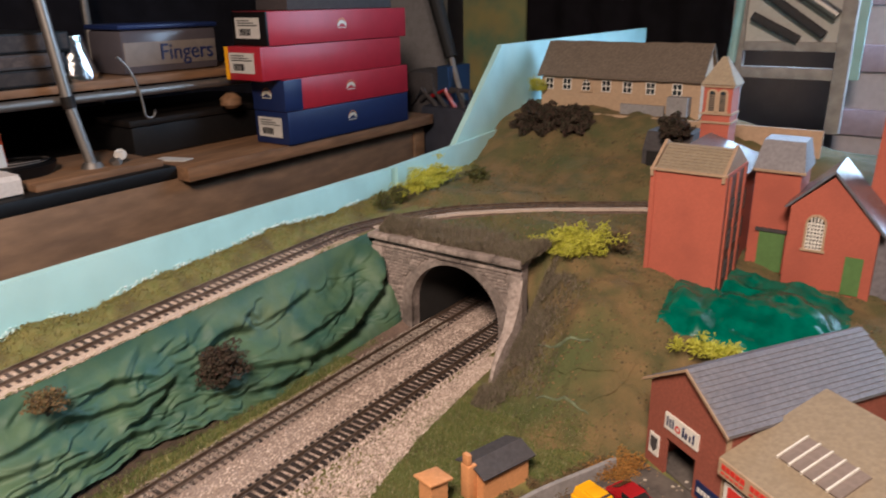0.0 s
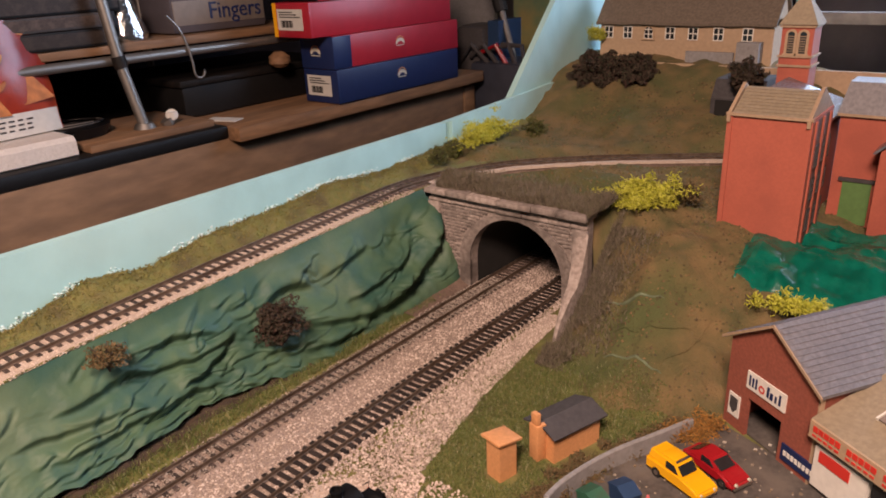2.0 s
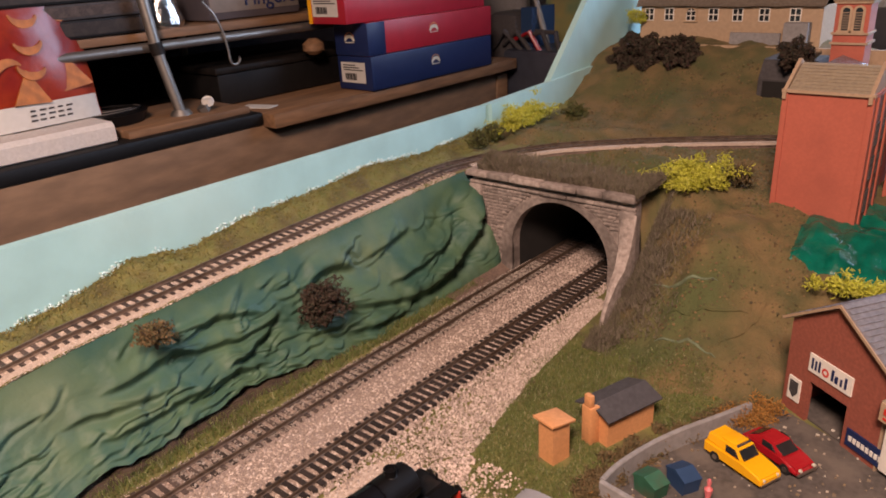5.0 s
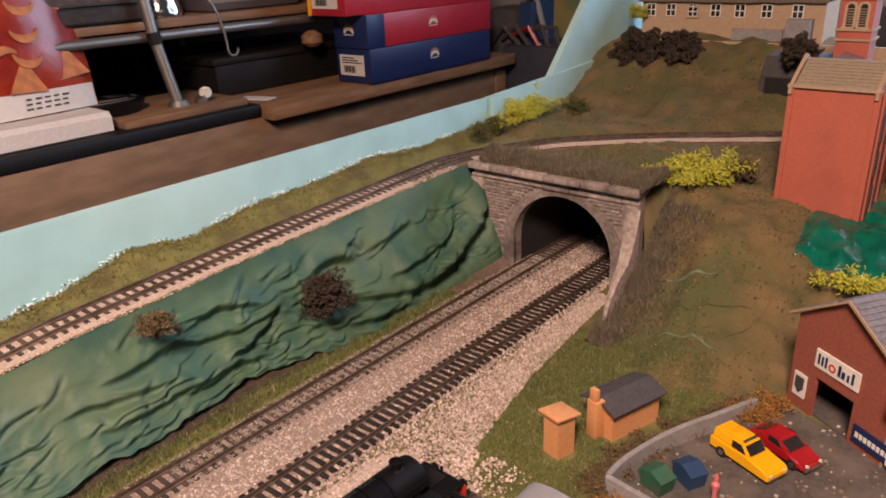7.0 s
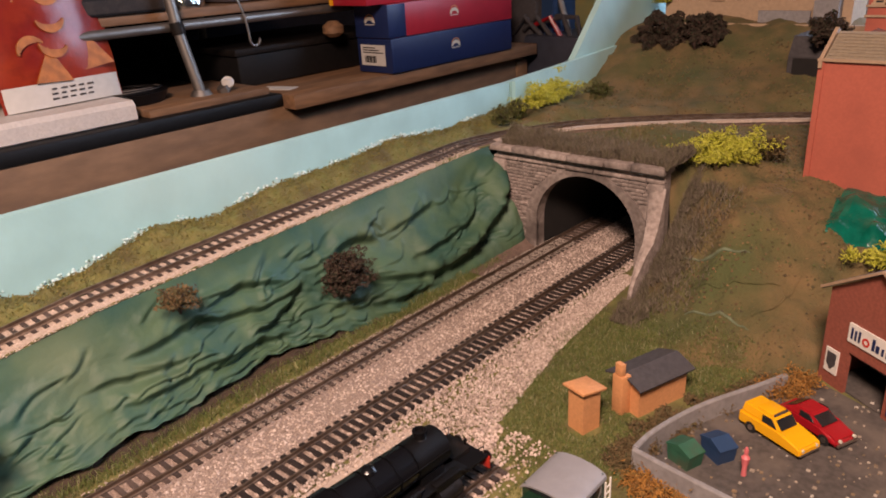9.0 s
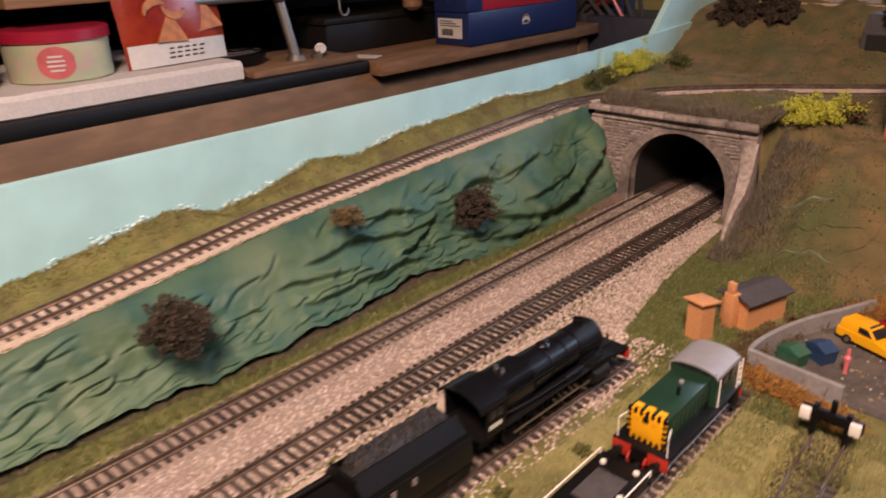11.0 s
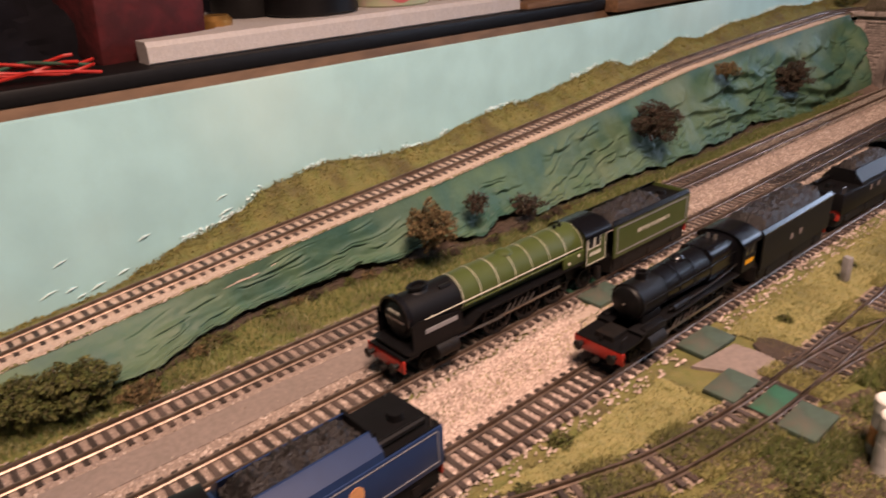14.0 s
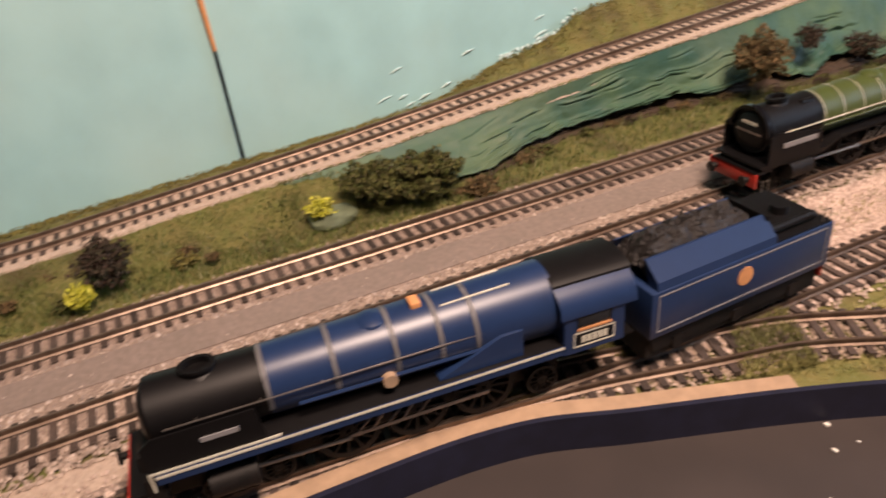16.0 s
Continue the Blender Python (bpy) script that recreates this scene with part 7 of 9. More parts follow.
# ---- lining of scrub along the verge and the toe of the bank ----
bm = bmesh.new()
rnd = random.Random(5)
for k in range(24000):
    y = rnd.uniform(-1.5, 0.30)
    x = min(-0.127, -0.1535 + abs(rnd.gauss(0, 0.012)))
    z = lerp(T6_Z, y) - 0.004 + (lerp(VERGE_Z, y) - lerp(T6_Z, y) + 0.004) * smooth(-0.128, -0.15, x)
    s = rnd.uniform(0.0004, 0.0011)
    a = Vector((rnd.gauss(0, 1), rnd.gauss(0, 1), rnd.gauss(0, 1))).normalized() * s
    b = Vector((rnd.gauss(0, 1), rnd.gauss(0, 1), rnd.gauss(0, 1))).normalized() * s
    p = Vector((x, y, z + smooth(-0.126, -0.136, x) * 0.0042 * abs(nz(x, y, 4, 52)) + rnd.uniform(0, 0.0020)))
    bm.faces.new([bm.verts.new(p + d) for d in (a, b, -a, -b)])
solo("verge_scatter", bm, LEAF["moss"], "mossy scatter along the foot of the backscene", "scatter", kind="stuff")


def blades(name, n, where, hi, mt, label, seed):
    rnd = random.Random(seed)
    verts, faces = [], []
    tries = 0
    while len(faces) < n and tries < n * 6:
        tries += 1
        p = where(rnd)
        if p is None:
            continue
        h, a = rnd.uniform(0.4, 1.0) * hi, rnd.uniform(0, 6.28)
        w = 0.00038
        i = len(verts)
        verts += [(p[0] - w * math.cos(a), p[1] - w * math.sin(a), p[2]), (p[0] + w * math.cos(a), p[1] + w * math.sin(a), p[2]), (p[0] + rnd.gauss(0, 0.4) * h, p[1] + rnd.gauss(0, 0.4) * h, p[2] + h)]
        faces.append((i, i + 1, i + 2))
    me = bpy.data.meshes.new(name)
    me.from_pydata(verts, [], faces)
    me.materials.append(mt)
    return tagged(new(name, me), label, "grass", kind="stuff")


GRASS_Y = island_mat("dry_grass_fibre", [(0.30, 0.275, 0.095), (0.40, 0.355, 0.145), (0.17, 0.18, 0.055), (0.26, 0.225, 0.085)], 0.9, patch=(0.105, 0.115, 0.038))
GRASS_G = island_mat("green_grass_fibre", [(0.085, 0.125, 0.024), (0.12, 0.15, 0.034), (0.055, 0.085, 0.018), (0.14, 0.13, 0.04), (0.075, 0.105, 0.022), (0.32, 0.31, 0.17)], 0.9)


MARGIN = [(-0.3, 0.172), (-0.25, 0.158), (-0.2, 0.126), (-0.1, 0.107), (0.0, 0.097), (0.06, 0.092)]


def clear(x, y):
    """Whether a spot is free of track, boards and buildings."""
    if y > -0.29 and x < lerp(MARGIN, y) + 0.016 * nz(x, y, 3, 32) + 0.008 * nz(x, y, 5, 85):
        return False
    if gap(T3, x, y) < 0.023 and y < -0.23 or x < 0.09 and y < 0.1:
        return False
    if y < -0.2 and y > -0.75 and abs(x - 0.2213) < 0.017:
        return False
    for (a, b), (c, d) in zip(T4, T4[1:]):
        if b <= y <= d and abs(x - (a + (c - a) * (y - b) / (d - b))) < 0.016:
            return False
    for (a, b), (c, d) in zip(T5, T5[1:]):
        if b <= y <= d and abs(x - (a + (c - a) * (y - b) / (d - b))) < 0.015:
            return False
    for (a, b), (c, d) in zip(EDGE, EDGE[1:]):
        if b <= y <= d and x > a + (c - a) * (y - b) / (d - b) - 0.009:
            return False
    if -0.195 < y < 0.02 and x > lerp([(-0.195, 0.215), (-0.137, 0.224), (-0.09, 0.244), (-0.05, 0.262), (0.02, 0.268)], y) or math.hypot(x - 0.1755, y + 0.167) < 0.0125 or math.hypot(x - 0.196, y + 0.112) < 0.027:
        return False
    if 0.150 < x < 0.25 and -0.775 < y < -0.705:
        return False
    return True


for x, y, r in ((0.178, -0.555, 0.006), (0.183, -0.665, 0.006), (0.190, -0.47, 0.007), (0.172, -0.40, 0.006), (0.160, -0.86, 0.008), (0.185, -0.34, 0.007), (0.172, -0.90, 0.006)):
    bush(x, y, GROUND + 0.0015, r, "green", "dark green tuft in the pale turf", 200, rz=0.4)


# pale turf between the sidings
def turf_here(x, y):
    x, y = x + 0.004 * nz(x, y, 2, 60), y + 0.004 * nz(x, y, 7, 60)
    if not clear(x, y) or y > -0.245 + 0.3 * (x - 0.15) or gap(T3, x, y) < 0.0245:
        return False
    return y > -0.56 or x < float(np.interp(y, [b for _, b in T4], [a for a, _ in T4]))


spots = {}
bm = bmesh.new()
for i in range(92):
    for j in range(412):
        x, y = 0.146 + i * 0.002, -1.06 + j * 0.002
        if turf_here(x, y):
            spots[i, j] = bm.verts.new((x, y, GROUND + 0.0012 + 0.0007 * nz(x, y, 3, 150) + 0.0006 * nz(x, y, 4, 420)))
for (i, j), v in spots.items():
    q = [spots.get(k) for k in ((i, j), (i + 1, j), (i + 1, j + 1), (i, j + 1))]
    if None not in q:
        bm.faces.new(q)
bmesh.ops.delete(bm, geom=[v for v in bm.verts if not v.link_faces], context="VERTS")
solo("turf", bm, "turf", "pale yellowish static turf between the sidings", "grass", kind="structure")
bm = bmesh.new()
prism(bm, [(0.197 + 0.015 * math.cos(a) * (1 + 0.3 * nz(a, 0, 1, 1.5)), -0.703 + 0.011 * math.sin(a) * (1 + 0.3 * nz(a, 3, 1, 1.5))) for a in np.linspace(0, 6.28, 25)[:-1]], "z", GROUND - 0.001, GROUND + 0.0022)
solo("earth_patch", bm, "earth", "dark patch of bare earth beside the crossing", "earth", kind="structure")


def edge_grass(rnd):
    y = rnd.uniform(-0.81, -0.57)
    x = float(np.interp(y, [b for _, b in T4], [a for a, _ in T4])) + rnd.uniform(0.019, 0.05)
    return (x, y, GROUND) if clear(x, y) and nz(x, y, 6, 45) > -0.2 else None


def yard_grass(rnd):
    x, y = rnd.uniform(0.085, 0.34), rnd.uniform(-1.15, -0.22)
    return (x, y, GROUND + 0.001) if clear(x, y) else None


def hill_grass(rnd):
    x, y = rnd.uniform(0.088, 0.265), rnd.uniform(-0.30, 0.06)
    if y > -0.015 - 0.30 * (x - 0.12) + 0.03 * nz(x, y, 2, 25) + 0.05 * (rnd.random() - 0.5):
        return None
    return (x, y, max(GROUND, land(x, y)) - 0.0005) if clear(x, y) and not (x < 0.12 and y > -0.01) else None


def slope_spots(rnd):
    x, y = rnd.uniform(0.10, 0.46), rnd.uniform(-0.07, 0.48)
    if rnd.random() < 0.35:
        x, y = rnd.uniform(-0.10, 0.2), rnd.uniform(0.10, 0.48)
    z = land(x, y)
    if z < -0.004 or (x > 0.262 and y < 0.10) or gap(T6, x, y) < 0.022:
        return None
    return (x, y, z - 0.001) if nz(x, y, 8, 22) > -0.12 else None


def toe_grass(rnd):
    y = rnd.uniform(-1.4, 0.06)
    t = lerp(TOE_X, y)
    x = rnd.uniform(t - 0.008, -0.030)
    return (x, y, GROUND)


def siding_turf(rnd):
    y = rnd.uniform(-1.08, -0.42)
    line = T4 if rnd.random() < 0.7 else T5
    if line is T5:
        y = rnd.uniform(-0.74, -0.235)
    x = float(np.interp(y, [b for _, b in line], [a for a, _ in line])) + rnd.uniform(-0.020, 0.020)
    if nz(x * 0.6, y, 3, 26) < (0.03 if line is T4 else -0.28) or abs(y + 0.757) < 0.02 or gap(EDGE, x, y) < 0.010:
        return None
    return (x, y, -0.0037)


blades("siding_turf", 42000, siding_turf, 0.0038, GRASS_Y, "tufts of olive turf grown over the sidings", 16)


def slope_grass(rnd):
    y = rnd.uniform(-1.5, -0.98)
    u = rnd.random()
    x = -0.084 + (lerp(TOE_X, y) + 0.088) * u
    if u < smooth(-1.10, -0.96, y + 0.02 * nz(u, y, 1, 70)):
        return None
    return (x, y, lerp(T6_Z, y) - 0.004 + (GROUND - lerp(T6_Z, y) + 0.003) * u ** 0.85)


blades("slope_grass", 14000, slope_grass, 0.0045, GRASS_G, "mossy green static grass on the low slope", 17)
blades("dry_grass", 42000, yard_grass, 0.0028, GRASS_Y, "yellowish static grass between the sidings", 1)
blades("edge_grass", 9000, edge_grass, 0.006, GRASS_G, "longer green grass along the curved siding", 6)
blades("green_grass", 46000, hill_grass, 0.0038, GRASS_G, "green static grass beside the huts", 2)
blades("hill_tufts", 26000, slope_spots, 0.0030, island_mat("hill_fibre", [(0.13, 0.085, 0.038), (0.20, 0.13, 0.055), (0.09, 0.10, 0.03), (0.07, 0.055, 0.026)], 0.95), "brown and olive scatter fibres on the hill", 4)
def coping_scrub(rnd):
    if rnd.random() < 0.72:
        x, y = rnd.uniform(-0.065, 0.128), 0.069 + abs(rnd.gauss(0, 0.024))
    else:
        x, y = 0.118 + abs(rnd.gauss(0, 0.019)), rnd.uniform(-0.03, 0.11)
    if gap(T6, x, y) < 0.016 or rnd.random() > 0.62 + 1.3 * nz(x, y, 4, 30):
        return None
    return (x, y, (max(0.1012, land(x, y)) if x < 0.12 and y > 0.06 else land(x, y)) + (0.004 + 0.016 * max(0.0, nz(x, y, 9, 40))) * rnd.random())


blades("coping_scrub", 52000, coping_scrub, 0.0072, island_mat("grey_brown_scrub", [(0.12, 0.092, 0.064), (0.18, 0.145, 0.11), (0.08, 0.066, 0.042), (0.13, 0.118, 0.06), (0.23, 0.19, 0.155)], 0.97), "fluffy grey-brown scrub over the tunnel mouth", 14)
blades("bank_grass", 22000, toe_grass, 0.0058, GRASS_G, "green static grass along the foot of the embankment", 3)


# ---- loose ballast ----
def stones(name, n, where, label, mt, lo, hi, seed):
    rnd = np.random.default_rng(seed)
    base = np.array([(1, 0, 0), (-1, 0, 0), (0, 1, 0), (0, -1, 0), (0, 0, 1), (0, 0, -1)], float)
    tri = np.array([(0, 2, 4), (2, 1, 4), (1, 3, 4), (3, 0, 4), (2, 0, 5), (1, 2, 5), (3, 1, 5), (0, 3, 5)])
    c = where(rnd, n)
    s = rnd.uniform(lo, hi, (len(c), 1, 1)) * rnd.uniform(0.6, 1.3, (len(c), 6, 1))
    a = rnd.uniform(0, 6.28, len(c))
    rot = np.stack([np.stack([np.cos(a), -np.sin(a), 0 * a], -1), np.stack([np.sin(a), np.cos(a), 0 * a], -1), np.stack([0 * a, 0 * a, 1 + 0 * a], -1)], 1)
    v = (base[None] * s) @ rot.transpose(0, 2, 1) + c[:, None]
    me = bpy.data.meshes.new(name)
    me.from_pydata(v.reshape(-1, 3).tolist(), [], (tri[None] + 6 * np.arange(len(c))[:, None, None]).reshape(-1, 3).tolist())
    me.materials.append(mt)
    return tagged(new(name, me), label, "ballast", kind="stuff")


CHIP = island_mat("ballast_chips", [(0.45, 0.365, 0.31), (0.60, 0.505, 0.44), (0.26, 0.20, 0.165), (0.40, 0.32, 0.27), (0.17, 0.13, 0.105), (0.50, 0.41, 0.35)], 0.9)
PINKISH = island_mat("pinkish_chips", [(0.58, 0.46, 0.40), (0.70, 0.58, 0.51), (0.40, 0.31, 0.265), (0.52, 0.41, 0.355), (0.28, 0.21, 0.175)], 0.9)
DULL = island_mat("dusty_chips", [(0.37, 0.29, 0.245), (0.30, 0.23, 0.19), (0.45, 0.36, 0.305), (0.24, 0.185, 0.15)], 0.9)


def main_bed(r, n):
    y = r.uniform(-1.3, 0.24, n)
    x = r.uniform(0.011, 0.083, n)
    grey = (x > 0.012) & (x < 0.034) & (y < -0.66)
    on_rail = (np.abs(np.abs(x + 0.008) - 0.00875) < 0.0016) | (np.abs(np.abs(x - 0.058) - 0.00875) < 0.0016)
    board = (y > -0.738) & (y < -0.698) & (x > 0.026)
    k = ~(grey & (r.random(n) < 0.93)) & ~on_rail & ~board
    z = np.where(np.abs(x + 0.008) < 0.02, -0.0036, -0.0044)
    return np.stack([x, y, z], -1)[k]


def loop_bed(r, n):
    y = r.uniform(-1.3, -0.2, n)
    mid = np.interp(y, [b for _, b in T3], [a for a, _ in T3])
    x = mid - 0.004 + np.clip(r.normal(0, 0.0135, n), -0.024, 0.030)
    k = (np.abs(np.abs(x - mid) - 0.00875) > 0.0016) & (x > 0.085) & ((y > -0.70) | (x < 0.152) | (y < -0.75)) & ((y > -0.86) | (x < np.interp(y, [b for _, b in EDGE[:9]], [a for a, _ in EDGE[:9]]) - 0.012))
    return np.stack([x, y, np.full(n, -0.0046)], -1)[k]


def upper_bed(r, n):
    y = r.uniform(-1.4, 0.06, n)
    x = -0.103 + r.uniform(-0.020, 0.0195, n)
    k = (np.abs(np.abs(x + 0.11) - 0.00875) > 0.0014) & (x > -0.124)
    z = np.interp(y, [a for a, _ in T6_Z], [b for _, b in T6_Z]) - 0.0037
    return np.stack([x, y, z], -1)[k]


def wide_bed(r, n):
    y = r.uniform(-0.97, -0.76, n)
    x = r.uniform(0.08, 0.127, n)
    return np.stack([x, y, np.full(n, -0.0048)], -1)


def far_bed(r, n):
    y = r.uniform(-1.4, 0.12, n)
    x = -0.008 + r.uniform(-0.019, 0.019, n)
    k = np.abs(np.abs(x + 0.008) - 0.00875) > 0.0014
    return np.stack([x, y, np.full(n, -0.0041)], -1)[k]


def earth_spots(r, n):
    y = r.uniform(-0.86, -0.56, n)
    x = r.uniform(0.226, 0.31, n)
    return np.stack([x, y, np.full(n, GROUND + 0.0004)], -1)[(x > np.interp(y, [-0.86, -0.75, -0.56], [0.228, 0.236, 0.285]))]


def curve_fill(r, n):
    y = r.uniform(-1.08, -0.24, n)
    x = np.interp(y, [b for _, b in T4], [a for a, _ in T4]) + r.uniform(-0.017, 0.017, n)
    return np.stack([x, y, np.full(n, -0.0045)], -1)


def paint_spots(r, n):
    y = r.uniform(-0.93, 0.15, n)
    z = np.interp(y, [a for a, _ in VERGE_Z], [b for _, b in VERGE_Z]) + 0.0015 + r.normal(0, 0.0018, n)
    k = np.array([nz(0.3, v, 1, 34) for v in y]) > -0.05
    return np.stack([np.full(n, -0.1546), y, z], -1)[k]


def buried_bed(r, n):
    y = r.uniform(-0.34, 0.10, n)
    x = -0.008 + r.uniform(-0.015, 0.015, n)
    k = (np.abs(np.abs(x + 0.008) - 0.00875) > 0.0016) & (r.random(n) < 0.35 + 0.65 * (y + 0.34) / 0.44)
    return np.stack([x, y, np.full(n, -0.0029)], -1)[k]


stones("buried_track_chips", 7000, buried_bed, "grey chips strewn over the sleepers of the far track", island_mat("grey_chips", [(0.30, 0.25, 0.21), (0.20, 0.165, 0.135), (0.42, 0.36, 0.31), (0.13, 0.105, 0.085)], 0.92), 0.0004, 0.0011, 18)
stones("far_track_fill", 12000, far_bed, "dusty brown fill between the sleepers of the far track", DULL, 0.0004, 0.0009, 7)
stones("siding_fill", 15000, curve_fill, "pale dusty ballast between the sleepers of the curved siding", island_mat("siding_earth", [(0.42, 0.33, 0.26), (0.30, 0.23, 0.175), (0.50, 0.40, 0.33), (0.20, 0.15, 0.11)], 0.95), 0.0005, 0.0011, 8)
stones("rubble", 9000, earth_spots, "dark brown earth and rubble at the board edge", island_mat("rubble_scatter", [(0.06, 0.042, 0.03), (0.11, 0.08, 0.055), (0.06, 0.065, 0.025), (0.17, 0.12, 0.09)], 0.95), 0.0006, 0.0020, 9)
stones("paint_dabs", 3400, paint_spots, "ragged white and blue paint dabs along the verge", island_mat("paint_dabs", [(0.36, 0.58, 0.60), (0.58, 0.74, 0.76), (0.62, 0.74, 0.76), (0.34, 0.56, 0.58), (0.10, 0.18, 0.13)], 0.5), 0.0005, 0.0016, 10)
rnd = random.Random(31)
for k in range(10):
    y = rnd.uniform(-1.02, -0.86)
    z = lerp(VERGE_Z, y) + 0.003 + abs(rnd.gauss(0, 0.012))
    l = rnd.uniform(0.006, 0.014)
    solo("paint_ridge", tubed([(-0.1549, y, z), (-0.1544, y + l * 0.5, z + l * 0.25), (-0.1549, y + l, z + l * 0.3)], [0.0004, rnd.uniform(0.0006, 0.0010), 0.0003], 6), "board_edge", "thick raised ridge of pale paint on the backscene", "paint ridge", "paint ridges")
def hill_spots(r, n):
    out = []
    for x, y, k in zip(r.uniform(-0.10, 0.46, n), r.uniform(-0.03, 0.50, n), r.random(n)):
        z = land(x, y)
        if z > 0.0 and not (x < 0.115 and y < 0.09) and not (x > 0.262 and y < 0.10) and gap(T6, x, y) > 0.02 and nz(x, y, 5, 28) > -0.25 + 0.3 * k:
            out.append((x, y, z))
    return np.array(out)


stones("hill_scatter", 22000, hill_spots, "loose brown and dark green scatter on the hill", island_mat("hill_scatter", [(0.15, 0.095, 0.042), (0.07, 0.052, 0.026), (0.085, 0.10, 0.03), (0.21, 0.13, 0.06), (0.055, 0.045, 0.025)], 0.95), 0.0005, 0.0017, 12)
def margin_bed(r, n):
    y = r.uniform(-0.30, 0.06, n)
    x = 0.08 + (np.interp(y, [a for a, _ in MARGIN], [b for _, b in MARGIN]) - 0.076) * r.random(n) ** 0.8
    return np.stack([x, y, np.full(n, GROUND + 0.0008)], -1)


stones("margin_ballast_chips", 12000, margin_bed, "pale ballast chips spread beside the running line", CHIP, 0.0006, 0.0014, 13)
stones("main_ballast_chips", 38000, main_bed, "pale pinkish loose ballast chips on the main lines", CHIP, 0.0006, 0.0015, 1)
stones("loop_ballast_chips", 14000, loop_bed, "pale loose ballast chips along the siding", PINKISH, 0.0006, 0.0015, 2)
stones("upper_ballast_chips", 17000, upper_bed, "fine pale ballast chips on the upper track", island_mat("sandy_chips", [(0.56, 0.45, 0.37), (0.42, 0.335, 0.275), (0.62, 0.52, 0.44), (0.33, 0.26, 0.21)], 0.92), 0.0004, 0.0009, 3)
stones("wide_ballast_chips", 9000, wide_bed, "paler pinkish ballast chips between main line and siding", PINKISH, 0.0007, 0.0016, 4)
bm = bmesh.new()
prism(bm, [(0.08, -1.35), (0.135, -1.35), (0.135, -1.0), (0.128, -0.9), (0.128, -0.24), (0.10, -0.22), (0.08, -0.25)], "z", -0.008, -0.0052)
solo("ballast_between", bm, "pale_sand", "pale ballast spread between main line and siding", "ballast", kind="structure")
bm = bmesh.new()
prism(bm, [(0.013, -1.6), (0.033, -1.6), (0.034, -0.9), (0.036, -0.735), (0.034, -0.66), (0.014, -0.64), (0.012, -0.9)], "z", -0.006, -0.0036)
solo("cess_path", bm, "greystrip", "smooth grey strip between the two main tracks", "path", kind="structure")
bm = bmesh.new()
prism(bm, [(0.170, -0.755), (0.175, -0.715), (0.200, -0.712), (0.206, -0.742), (0.188, -0.745)], "z", -0.007, -0.0040)
solo("crossing_path", bm, "greystrip", "grey path between the crossing boards", "path", kind="structure")
# teal slope below the mill
bm = bmesh.new()
grid(bm, np.linspace(0.232, 0.40, 44), np.linspace(0.085, 0.235, 40), lambda x, y: Vector((x, y, land(x, y) + 0.010 * smooth(0.232, 0.252, x) * smooth(0.085, 0.115, y) * smooth(0.40, 0.36, x) * (1 + 0.5 * nz(x, y, 3, 40)) + 0.003 * abs(nz(x, y, 1, 90)) - 0.003)))
solo("teal_slope", bm, "teal", "glossy teal-painted crumpled slope below the mill", "slope", kind="structure", smooth=True)


# folds in the cloth of the hill
def fold(line, r, material="hill"):
    pts = curve_points([(x, y, 0) for x, y in line], 0.004)
    pts = [Vector((p.x, p.y, land(p.x, p.y) + 0.0004 + 0.0006 * nz(p.x, p.y, 4, 120))) for p in pts]
    n = len(pts) - 1
    solo("cloth_fold", tubed(pts, [r * 0.7 * (0.25 + 0.75 * math.sin(math.pi * k / n)) * (1 + 0.5 * nz(k, r * 900, 0, 0.4)) for k in range(n + 1)], 7), material, "stiff fold in the hillside cloth", "fold", "cloth folds")


# first and last fold are coloured pale as their glossy highlight
fold([(0.146, 0.041), (0.177, 0.041), (0.205, 0.044)], 0.0024, "crease")
fold([(0.160, 0.020), (0.181, 0.017), (0.203, 0.022), (0.223, 0.032), (0.232, 0.039)], 0.0022)
fold([(0.220, 0.001), (0.233, 0.020), (0.239, 0.038), (0.240, 0.055)], 0.0016)
fold([(0.172, -0.006), (0.197, -0.006), (0.211, -0.007), (0.226, -0.010)], 0.0022, "crease")

# ---- workbench behind the layout ----
bench = thing("workbench", pose(0, 0, 0), "long timber workbench with a black vinyl top edge", "workbench", kind="structure")
part("top", boxed(-1.25, -0.613, -2.0, 0.205, 0.066, 0.0875, bevel=0.004), "black_vinyl", bench, "black vinyl covered top")
part("fascia", boxed(-0.640, -0.616, -2.0, 0.86, -0.10, 0.066, bevel=0.002), "wood", bench, "rough brown timber front rail")
part("fascia_end", boxed(-0.640, -0.612, 0.86, 0.90, -0.14, 0.050, bevel=0.002), "wood", bench)
part("plank", boxed(-0.90, -0.585, 0.205, 0.90, 0.062, 0.0855, bevel=0.002), "plank", bench, "rough sawn pale plank")
part("back_panel", boxed(-1.30, -1.25, -2.0, 1.0, -0.2, 0.9), "dark_cloth", bench, "dark back of the bench")
part("leg", boxed(-0.70, -0.64, 0.78, 0.84, -0.90, -0.10), "wood", bench)
part("leg", boxed(-0.70, -0.64, -1.6, -1.54, -0.90, -0.10), "wood", bench)

